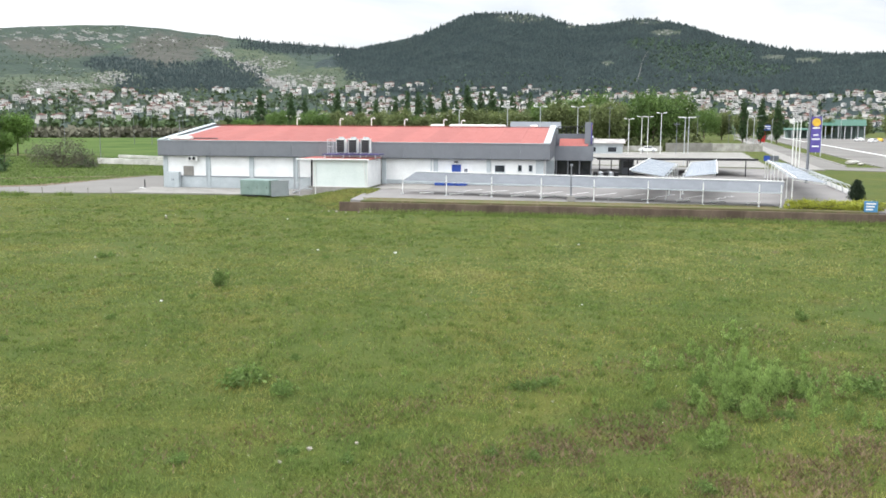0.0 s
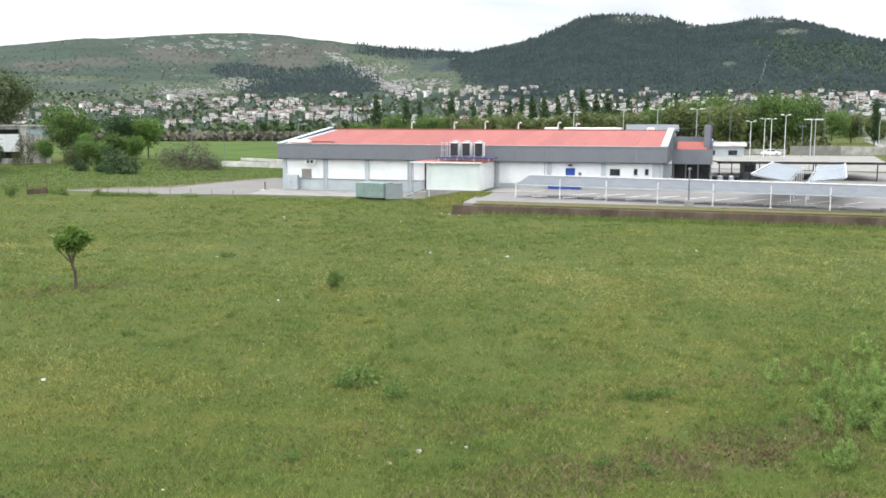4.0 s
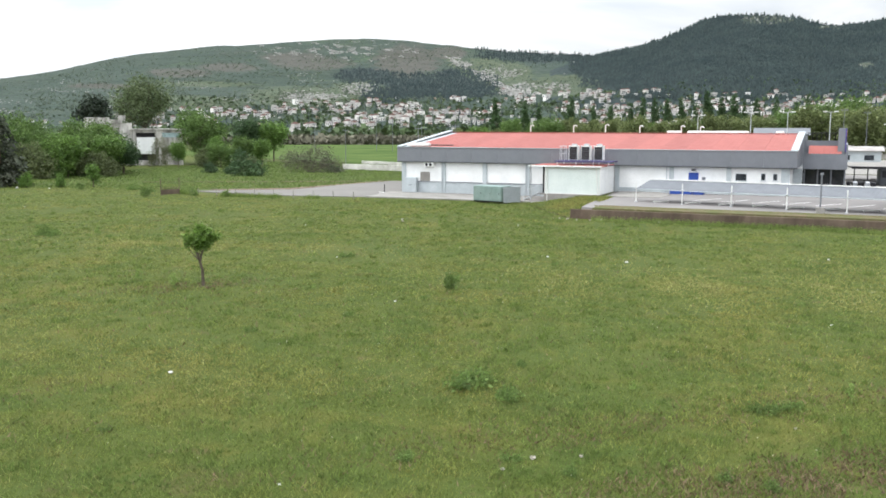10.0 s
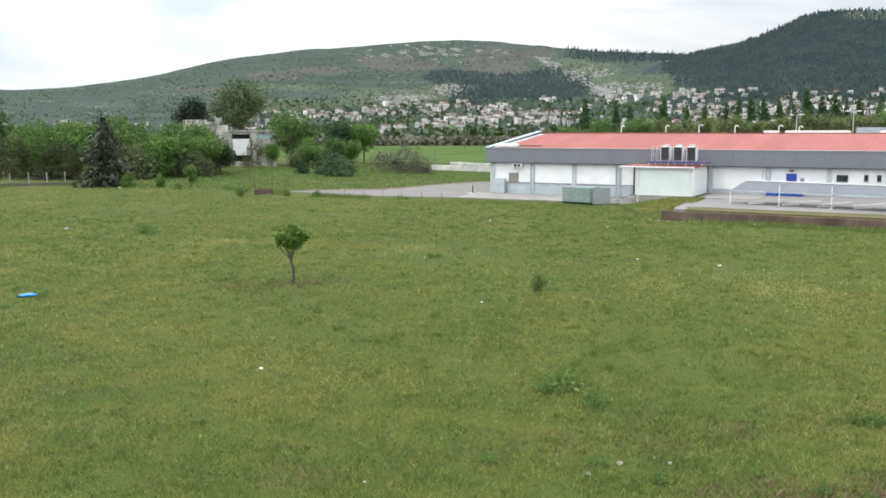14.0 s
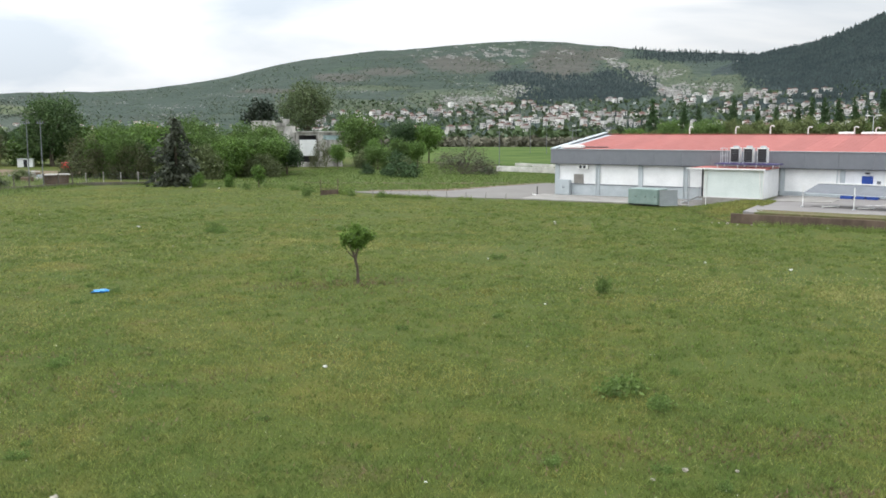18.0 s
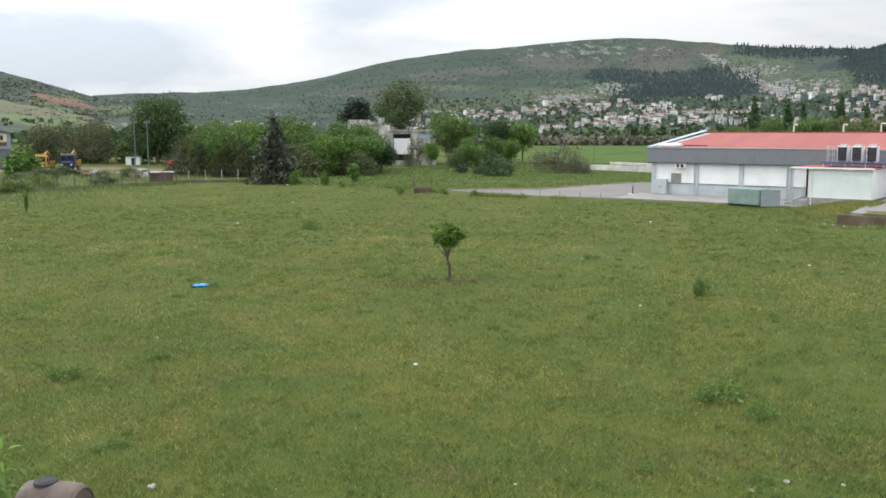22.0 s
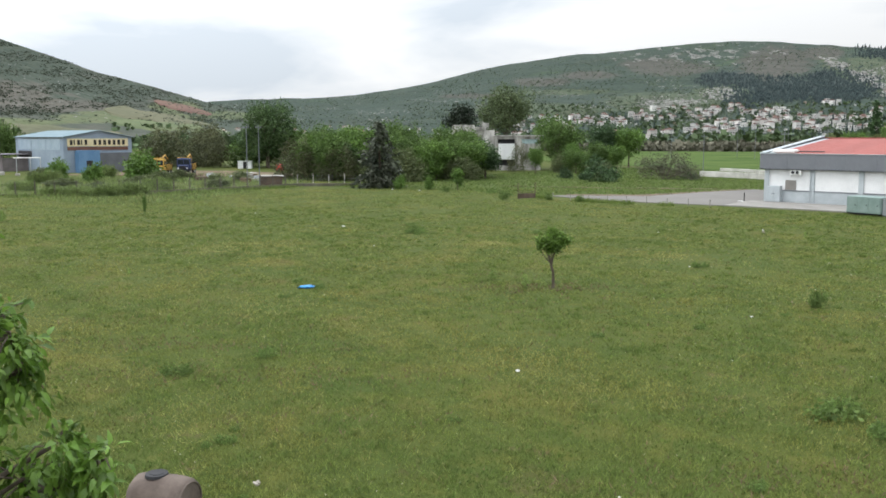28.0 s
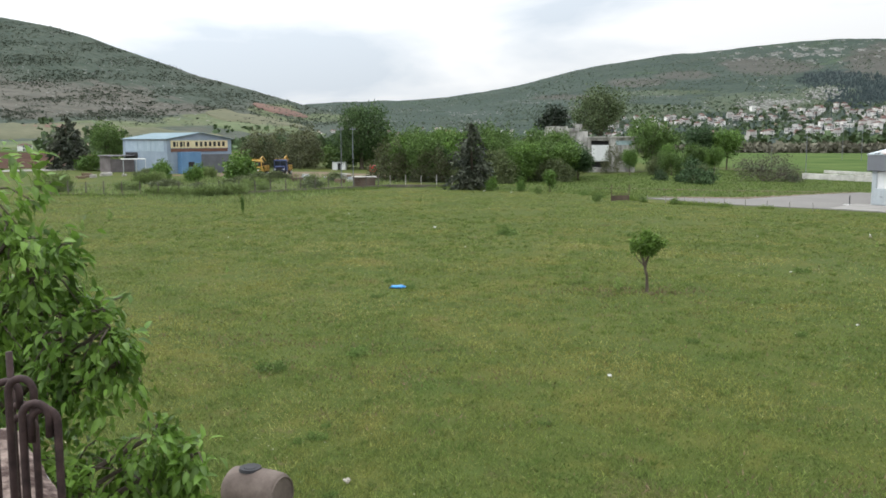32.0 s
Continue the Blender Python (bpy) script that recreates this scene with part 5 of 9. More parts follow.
# the far edge of the fields: a grey-brown scrubby bank, and dark trees in front of the town
L_TWIG = far_leaf("grey_brown_scrub", (0.105, 0.102, 0.076), (0.150, 0.145, 0.105), 0.3)
az, r = scatter(3600, 8, 33, 425, 470)
pads(az, r, np.full(len(az), -0.3), rs.uniform(1.6, 3.6, len(az)), "field_scrub", "grey-brown scrub along the far edge of the fields", L_TWIG, per=14, spread=1.3)
az, r = scatter(900, -30, 36, 560, 860, lambda a, q: wave(a * 1.1, q / 60, 18, 4) > 0.05)
pads(az, r, np.full(len(az), 0.3), rs.uniform(4, 9, len(az)), "far_trees", "dark trees on the plain before the town", L_TOWNGREEN, per=14, flat=0.9)
M_LIME = layered("pale_limestone", [((0.34, 0.335, 0.32), 1, 0, 1, 0), ((0.19, 0.19, 0.175), 12, 0.45, 0.6, 5)], bump=0.8, depth=1.0, bump_scale=0.3)


def rocks(az, r, z, size, name, label):
    n = len(az)
    x, y = to_xy(az, r)
    c = np.stack([x, y, z], 1)
    corners = np.array([(-1, -1, -1), (1, -1, -1), (1, 1, -1), (-1, 1, -1), (-1, -1, 1), (1, -1, 1), (1, 1, 1), (-1, 1, 1)], float)
    a = rs.uniform(0, 6.28, n)
    v = corners[None] * rs.uniform(0.4, 1.0, (n, 8, 3)) * (size[:, None, None] * 0.5) * (1.3, 1.0, 0.7)
    ca, sa = np.cos(a)[:, None], np.sin(a)[:, None]
    v = np.stack([v[..., 0] * ca - v[..., 1] * sa, v[..., 0] * sa + v[..., 1] * ca, v[..., 2]], -1) + c[:, None]
    quad = np.array([(3, 2, 1, 0), (4, 5, 6, 7), (0, 1, 5, 4), (1, 2, 6, 5), (2, 3, 7, 6), (3, 0, 4, 7)])
    f = (np.arange(n)[:, None, None] * 8 + quad[None]).reshape(-1, 4)
    return tagged(new(name, raw_mesh(name, v.reshape(-1, 3), f, M_LIME)), label, "rocks", kind="stuff")


az, r = slope_scatter(5200, 8.8, 15, 2.0, 4.4, lambda a, e: np.abs(e - (4.15 - (13.84 - a) * 0.535)) < 0.20 + 0.5 * np.clip(wave(a * 2.5, e * 8, 3, 4), -0.3, 1))
rocks(az, r, hill_top(ALL, az, r), rs.uniform(2.5, 7.0, len(az)), "limestone_rocks", "pale limestone outcrops down the hillside")
az, r = slope_scatter(9000, 16, 26.5, 4.1, 5.4, lambda a, e: spot(a, e, [(20.8, 4.72, 2.4, 0.36), (18.9, 4.84, 1.5, 0.22), (23.4, 4.6, 1.8, 0.22), (16.2, 4.75, 1.0, 0.2)]) * 0.6 + 1.1 * wave(a * 5.0, e * 16, 23, 4) + 0.25 * rs.normal(size=len(a)) > 0.92)
rocks(az, r, hill_top(ALL, az, r), rs.uniform(2, 6, len(az)), "limestone_rocks", "pale limestone crags along the ridge")
az, r = slope_scatter(3000, 4.5, 12, 2.1, 4.3, ragged([(7.5, 2.6, 1.1, 0.28), (6.27, 4.13, 0.45, 0.16), (11.0, 3.4, 1.5, 0.4), (9.5, 2.6, 0.8, 0.3)], 0.62, 29))
rocks(az, r, hill_top(ALL, az, r), rs.uniform(2, 5.5, len(az)), "limestone_rocks", "scattered pale rocks above the town")
az, r = slope_scatter(2600, 17.5, 25, 1.5, 3.0, ragged([(19.4, 2.4, 1.4, 0.4), (22.5, 1.9, 2.2, 0.4)], 0.66, 37))
rocks(az, r, hill_top(ALL, az, r), rs.uniform(1.8, 5, len(az)), "limestone_rocks", "pale outcrop at the foot of the pine grove")
az, r = slope_scatter(5200, 20, 50, 0.6, 3.4, lambda a, e: wave(a * 1.1, e * 8, 31, 4) > 0.12 + 0.12 * e)
rocks(az, r, hill_top(ALL, az, r), rs.uniform(1.2, 3.6, len(az)), "limestone_rocks", "pale stones scattered over the lower slope")
az, r = slope_scatter(2200, -24, -2, 3.3, 6.6, ragged(SUMMIT_SPOTS, 0.72, 33))
rocks(az, r, hill_top(ALL, az, r), rs.uniform(1.8, 5.0, len(az)), "limestone_rocks", "pale crags near the forested summit")
az, r = slope_scatter(2000, -12.5, -11.4, 2.3, 4.2, lambda a, e: np.abs(a + 11.68 + (e - 2.33) * 0.326 - 0.05 * np.sin(e * 4)) < 0.03)
rocks(az, r, hill_top(ALL, az, r) + 4, rs.uniform(0.8, 1.8, len(az)), "bare_track", "pale bare track climbing through the forest")
az, r = slope_scatter(2600, 47, 74, 1.0, 6.4, lambda a, e: wave(a * 1.0, e * 7, 39, 4) > 0.22)
rocks(az, r, hill_top(ALL, az, r), rs.uniform(0.9, 2.4, len(az)), "limestone_rocks", "pale stones over the brown hill")

# ---- supermarket details ----
def opening(x0, x1, z0, z1, glass=M_GLASS, frame=M_GREY_TRIM, label=""):
    """A window with frame, pane and sill, set on the front wall."""
    w = part("window", boxes((x0, x1, -0.05, 0, z0, z0 + 0.05), (x0, x1, -0.05, 0, z1 - 0.05, z1), (x0, x0 + 0.05, -0.05, 0, z0 + 0.05, z1 - 0.05), (x1 - 0.05, x1, -0.05, 0, z0 + 0.05, z1 - 0.05)), frame, market, label)
    part("pane", boxes((x0 + 0.05, x1 - 0.05, -0.015, -0.003, z0 + 0.05, z1 - 0.05)), glass, w)
    part("sill", boxes((x0 - 0.06, x1 + 0.06, -0.12, -0.05, z0 - 0.04, z0)), frame, w)


opening(37.4, 38.5, 2.3, 3.05)
opening(39.85, 40.3, 2.4, 3.1)
opening(40.98, 41.42, 2.4, 3.1)
door_b = part("door", boxes((32.8, 33.8, -0.06, 0, LOT, 3.05), bevel=0.01), M_BLUE, market, "blue steel door")
part("door_handle", boxes((32.9, 32.95, -0.14, -0.06, 1.85, 2.0)), M_GALV, door_b)
part("notice", boxes((34.15, 34.5, -0.03, 0, 2.3, 2.6)), M_GREY_PANEL, market)
cam_box = part("wall_lamp", boxes((33.1, 33.5, -0.35, 0, 3.25, 3.4), bevel=0.02), M_DARK, market)
part("wall_plate", boxes((2.4, 3.6, -0.05, 0, 1.44, 2.5)), M_CONCRETE, market, "pale grey vent plate")
for x in (5.2, 15.3, 30.6):
    part("downpipe", bar((x, -0.22, 0.15), (x, -0.22, SOFFIT), 0.05), M_GREY_TRIM, market)
part("gutter_shadow_strip", boxes((-0.4, LENGTH + 0.4, -0.49, -0.45, SOFFIT, SOFFIT + 0.07)), M_DARK, market)
part("fascia_cap", boxes((-0.42, LENGTH + 0.42, -0.52, -0.32, EAVE, EAVE + 0.06)), M_GREY_TRIM, market)


def fan(parent, x, y, z, r, mat=M_DARK):
    """A round fan with a rim, set in a front that faces -y."""
    bm = bmesh.new()
    bmesh.ops.create_cone(bm, cap_ends=True, segments=16, radius1=r, radius2=r, depth=0.03)
    o = part("fan", bm, mat, parent)
    o.matrix_local = pose(x, y, z, 90, 0, 0)
    bm = tube(bmesh.new(), [(r * math.cos(a * 0.3927), 0, r * math.sin(a * 0.3927)) for a in range(17)], 0.018, 5)
    ring = part("fan_guard", bm, M_GALV, o)
    ring.matrix_local = pose(0, 0, 0.03, 90, 0, 0)
    return o


M_AC = material("white_enamel", (0.66, 0.66, 0.64), (0.76, 0.76, 0.74), 2, 20, rough=0.4, bump=0)
ac = empty("air_conditioner", MARKET @ pose(3.0, -0.03, 3.1), "white twin-fan air conditioner under the fascia", "air conditioner")
part("case", boxes((0, 1.22, -0.38, 0, 0, 0.52), bevel=0.02), M_AC, ac)
fan(ac, 0.36, -0.39, 0.26, 0.19)
fan(ac, 0.84, -0.39, 0.26, 0.19)
part("bracket", boxes((0.1, 0.14, -0.35, 0.0, -0.05, 0), (1.08, 1.12, -0.35, 0.0, -0.05, 0)), M_GALV, ac)
cab = empty("electric_cabinet", MARKET @ pose(0.7, -0.72, 0.12), "tall light grey electric cabinet against the wall", "cabinet")
part("body", boxes((0, 1.45, 0, 0.5, 0, 1.72), bevel=0.015), M_GREY_TRIM, cab)
for k in (0, 1):
    d = part("door", boxes((0.04 + k * 0.7, 0.70 + k * 0.7, -0.03, 0, 0.06, 1.66)), M_GREY_TRIM, cab)
    part("handle", boxes((0.6 + k * 0.2, 0.64 + k * 0.2, -0.07, -0.03, 0.8, 0.95)), M_DARK, d)
bol = empty("bollard", MARKET @ pose(-1.5, -1.6, 0.02), "short dark steel bollard at the corner", "bollard")
part("post", bar((0, 0, 0), (0, 0, 1.0), 0.06, 8), M_DARK, bol)
part("foot", boxes((-0.6, 0.9, -0.2, 0.2, 0, 0.08)), M_PAINT, bol)

# loading annex on its concrete base
annex = empty("loading_annex", MARKET @ pose(19.4, -6.3, 0), "white insulated loading annex with a thin red-edged roof", "annex")
part("base", boxes((-0.1, 5.8, -0.1, 6.1, -0.1, 0.90)), M_CONCRETE, annex, "pale concrete base")
M_ANNEX = material("pale_green_white_panel", (0.56, 0.62, 0.60), (0.64, 0.69, 0.67), 0.6, 9, rough=0.7, bump=0.05, depth=0.005)
part("front_wall", boxes((0, 5.7, 0, 0.12, 0.90, 3.66)), M_ANNEX, annex)
part("side_wall", boxes((5.58, 5.7, 0.12, 6.1, 0.90, 3.66)), M_WHITE_WALL, annex)
part("side_wall", boxes((0, 0.12, 1.3, 6.1, 0.90, 3.66)), M_WHITE_WALL, annex)
part("door", boxes((-0.42, -0.02, 0.55, 0.6, 0.9, 3.62)), M_DARK, annex, "dark opening of the side door")
part("landing", boxes((-0.5, -0.1, -0.05, 1.4, 0.75, 0.9)), M_CONCRETE, annex)
part("base_trim", boxes((-0.03, 5.73, -0.03, 0, 0.90, 0.98)), M_PAINT, annex)
part("corner_trim", boxes((5.66, 5.74, -0.04, 0.04, 0.9, 3.66)), M_PAINT, annex)
part("corner_trim", boxes((-0.04, 0.04, -0.04, 0.04, 0.9, 3.66)), M_PAINT, annex)
part("downpipe", bar((5.65, -0.08, 0.1), (5.3, -0.08, 3.6), 0.045), M_PAINT, annex)
part("downpipe", bar((0.25, -0.08, -0.1), (0.25, -0.08, 3.6), 0.045), M_PAINT, annex)
part("roof", boxes((-1.7, 5.85, -0.25, 5.8, 3.66, 3.76), bevel=0.02), M_RED_ROOF, annex, "flat red metal roof")
part("roof_edge", boxes((-1.74, 5.89, -0.29, -0.25, 3.64, 3.78)), M_WHITE_WALL, annex)
part("canopy_post", bar((-1.5, 0.0, 0.1), (-1.5, 0.0, 3.66), 0.05), M_GALV, annex)
platform = empty("equipment_platform", MARKET @ pose(19.8, -4.4, 3.76), "dark blue steel platform on the annex roof", "platform")
part("deck", boxes((0, 6.0, 0, 2.8, 0.32, 0.42), bevel=0.01), material("dark_violet_steel", (0.035, 0.032, 0.11), (0.05, 0.045, 0.15), 2, 12, rough=0.5, bump=0), platform)
for x in (0.2, 2.2, 4.0, 5.6):
    part("leg", boxes((x, x + 0.1, 0.1, 0.2, 0, 0.32)), M_GALV, platform)
    part("leg", boxes((x, x + 0.1, 2.6, 2.7, 0, 0.32)), M_GALV, platform)


def condenser(x, w):
    c = empty("condenser", MARKET @ pose(x, -3.6, 4.18), "pale condenser unit with a dark grille in a steel frame", "condenser", "condensers on the annex roof")
    part("case", boxes((0, w, 0, 0.75, 0.1, 1.55), bevel=0.02), M_AC, c)
    part("grille", boxes((0.06, w - 0.06, -0.02, 0, 0.14, 1.45)), M_DARK, c, "dark coil grille")
    for k in range(5):
        part("slat", boxes((0.06, w - 0.06, -0.035, -0.02, 0.3 + k * 0.22, 0.32 + k * 0.22)), M_GREY_PANEL, c)
    for a in (0, w - 0.05):
        part("frame_post", boxes((a - 0.03, a + 0.05, -0.08, -0.03, 0, 1.62)), M_GALV, c)
    part("fan_hood", tube(bmesh.new(), ((w / 2, 0.37, 1.55), (w / 2, 0.37, 1.75)), (0.33, 0.28), 14), M_GREY_TRIM, c)
    return c


for x in (21.1, 22.4, 23.75):
    condenser(x, 0.95)
rack = empty("steel_rack", MARKET @ pose(20.15, -3.6, 4.18), "narrow empty galvanised rack beside the condensers", "rack")
for x in (0, 0.5):
    for y in (0, 0.6):
        part("post", bar((x, y, 0), (x, y, 1.5), 0.03, 5), M_GALV, rack)
for z in (0.7, 1.48):
    part("rail", boxes((0, 0.5, -0.02, 0.02, z, z + 0.05), (0, 0.5, 0.58, 0.62, z, z + 0.05)), M_GALV, rack)

stairs = empty("steel_stair", MARKET @ pose(17.0, -6.0, 0.1), "short steel stair with handrails to the annex door", "stairs")
for k in range(5):
    part("tread", boxes((0.35 * k, 0.35 * k + 0.34, 0, 0.9, 0.14 + 0.16 * k, 0.18 + 0.16 * k)), M_GALV, stairs)
for y in (0, 0.9):
    part("stringer", bar((0, y, 0.05), (1.75, y, 0.82), 0.045, 5), M_GALV, stairs)
    part("handrail", bar((0, y, 0.95), (1.75, y, 1.75), 0.025, 5), M_GALV, stairs)
    for x in (0.05, 0.9, 1.7):
        part("rail_post", bar((x, y, 0.08 + x * 0.44), (x, y, 0.97 + x * 0.45), 0.02, 5), M_GALV, stairs)

gen = empty("generator_container", pose(-20.3, 91.2, 0.1, 0, 0, -20), "grey-green ribbed steel generator container", "container")
part("body", boxes((0, 3.3, 0, 1.9, 0.12, 1.62), bevel=0.03), M_GREENBOX, gen)
part("skid", boxes((0.05, 3.25, 0.1, 0.3, 0, 0.12), (0.05, 3.25, 1.6, 1.8, 0, 0.12)), M_DARK, gen)
for k in range(3):
    p_ = part("panel", boxes((0.08 + k * 1.06, 1.08 + k * 1.06, -0.03, 0, 0.2, 1.5), bevel=0.01), M_GREENBOX, gen)
    part("handle", boxes((0.9 + k * 1.06, 0.94 + k * 1.06, -0.07, -0.03, 0.8, 0.95)), M_DARK, p_)
cage = empty("mesh_cage", pose(-17.0, 90.3, 0.1, 0, 0, 45), "grey wire-mesh cage beside the generator", "cage")
part("frame", boxes((0, 2.1, 0, 0.05, 0, 0.05), (0, 2.1, 0, 0.05, 1.5, 1.55), (0, 0.05, 0, 0.05, 0.05, 1.5), (2.05, 2.1, 0, 0.05, 0.05, 1.5)), M_GALV, cage)
for k in range(17):
    part("mesh_bar", boxes((0.06 + k * 0.12, 0.075 + k * 0.12, 0.01, 0.03, 0.05, 1.5)), M_GALV, cage)
for k in range(9):
    part("mesh_bar", boxes((0.05, 2.05, 0.03, 0.045, 0.12 + k * 0.16, 0.135 + k * 0.16)), M_GALV, cage)
part("filled_panel", boxes((0.05, 2.05, 0.06, 0.09, 0.05, 1.5)), M_GREY_TRIM, cage)

# roof things
hatch = empty("skylight", MARKET @ pose(0.5, 0.4, EAVE + 0.12, slope, 0, 0), "long white skylight on the end bay", "skylight")
part("curb", boxes((0, 2.6, 0, 1.0, 0, 0.16), bevel=0.02), M_AC, hatch)
part("dome", boxes((0.08, 2.52, 0.08, 0.92, 0.16, 0.28), bevel=0.05), M_AC, hatch)
duct = empty("roof_duct", MARKET @ pose(2.7, 1.5, EAVE + 0.18, slope, 0, 0), "dark flat duct lying on the roof", "duct")
part("duct_body", boxes((0, 3.1, 0, 0.3, 0, 0.09), bevel=0.02), M_DARK, duct)
for x, h in ((10.8, 0.75), (16.4, 0.75), (20.4, 0.85), (24.6, 0.7), (29.5, 0.7), (31.7, 0.6)):
    vent = empty("roof_vent", MARKET @ pose(x, 15, RIDGE + 0.06), "small white bent vent pipe on the ridge", "vent pipe", "vents on the ridge")
    part("pipe", tube(bmesh.new(), ((0, 0, 0), (0, 0, h), (0.08, 0, h + 0.12), (0.3, 0, h + 0.14), (0.42, 0, h + 0.02)), 0.07, 7), M_AC, vent)
for x, w in ((27.6, 1.7), (30.0, 3.4), (33.4, 3.6), (40.0, 0.9)):
    dome = empty("roof_light", MARKET @ pose(x, 16.2, RIDGE - 0.1), "low white roof light along the ridge", "roof light", "roof lights")
    part("dome", boxes((0, w, 0, 0.8, 0, 0.42), bevel=0.1), M_AC, dome)


def lamp_mast(x, y, z, h, label, heads=2, mat=M_GALV):
    m = empty("lamp_mast", pose(x, y, z), label, "street lamp", "lamp masts")
    part("mast", tube(bmesh.new(), ((0, 0, 0), (0, 0, h)), (0.09, 0.06), 7), mat, m)
    part("arm", boxes((-0.9, 0.9, -0.04, 0.04, h, h + 0.07)), mat, m)
    for k in range(heads):
        part("lamp_head", boxes((-1.1 + k * 1.6, -0.5 + k * 1.6, -0.18, 0.18, h + 0.05, h + 0.19), bevel=0.03), M_AC, m)


for x, y, h in ((2.5, 150, 8.7), (10.5, 152, 9.2), (15.7, 150, 9.2), (21.5, 148, 9.2), (38.5, 147, 7.6), (39.5, 148.5, 7.6)):
    lamp_mast(x, y, LOT - 0.08, h, "grey car park lamp mast with two heads")
for x, y, h in ((43.0, 200, 8.1), (44.8, 202, 8.1), (47.2, 200, 8.9), (40.4, 201, 7.6)):
    lamp_mast(x, y, LOT - 0.08, h, "tall white lamp mast with a twin head", mat=M_PAINT)

# entrance wing at the far end: lower fascia, porch posts, red lean-to and sign tower
wing = empty("entrance_wing", MARKET @ pose(LENGTH - 2.5, 2.5, 0), "grey entrance porch with a red lean-to roof and sign tower", "porch")
part("fascia", boxes((3.1, 7.4, 4.4, 4.6, 3.35, 4.95)), M_GREY_PANEL, wing)
part("fascia", boxes((7.2, 7.4, 4.6, 22, 3.35, 5.9)), M_GREY_PANEL, wing)
part("soffit", boxes((3.1, 7.2, 4.6, 22, 3.35, 3.45)), M_GREY_PANEL, wing)
lean = part("lean_to_roof", roof_strip(3.2, 1.9), M_RED_ROOF, wing, "small red metal lean-to roof")
lean.matrix_local = pose(3.6, 4.5, 4.96, 25, 0, 0)
part("parapet", boxes((3.1, 7.2, 6.6, 6.8, 4.9, 6.3)), M_GREY_PANEL, wing)
for k in range(9):
    part("rail_post", bar((3.4 + 0.45 * k, 6.9, 6.3), (3.4 + 0.45 * k, 6.9, 7.1), 0.04, 5), M_DARK, wing)
part("rail", bar((3.4, 6.9, 7.1), (7.1, 6.9, 7.1), 0.04, 5), M_DARK, wing)
part("glazing", boxes((3.0, 7.2, 8.0, 8.1, LOT, 3.35)), M_GLASS, wing, "dark shop glazing")
part("back_panel", boxes((0.4, 3.1, 4.5, 4.6, LOT, 3.35)), M_GREY_TRIM, wing)
for x, y in ((3.3, 4.8), (4.6, 5.0), (5.9, 5.0), (7.2, 5.0), (7.2, 7.0), (7.2, 9.0), (7.2, 11.0), (7.2, 13.0), (7.2, 17.0)):
    part("porch_post", bar((x, y, LOT), (x, y, 3.36), 0.08, 8), M_GREY_PANEL, wing)
tower = part("sign_tower", boxes((6.4, 7.1, 5.0, 6.2, 4.9, 7.6), bevel=0.03), M_GREY_PANEL, wing, "grey sign tower with a violet edge")
part("sign_face", boxes((7.1, 7.2, 4.98, 6.22, 5.2, 7.6)), M_PURPLE, tower)
part("sign_disc", boxes((7.2, 7.24, 5.3, 5.9, 6.7, 7.3)), M_YELLOW, tower)
lamp_t = empty("trolley_shelter", pose(16.2, 106.5, LOT, 0, 0, -9), "dark shelter with rows of parked trolleys in the porch", "shelter")
for k in range(7):
    part("trolley", boxes((k * 0.6, k * 0.6 + 0.5, 0, 1.6, 0.12, 1.0), bevel=0.06), M_GALV if k % 2 else M_DARK, lamp_t)

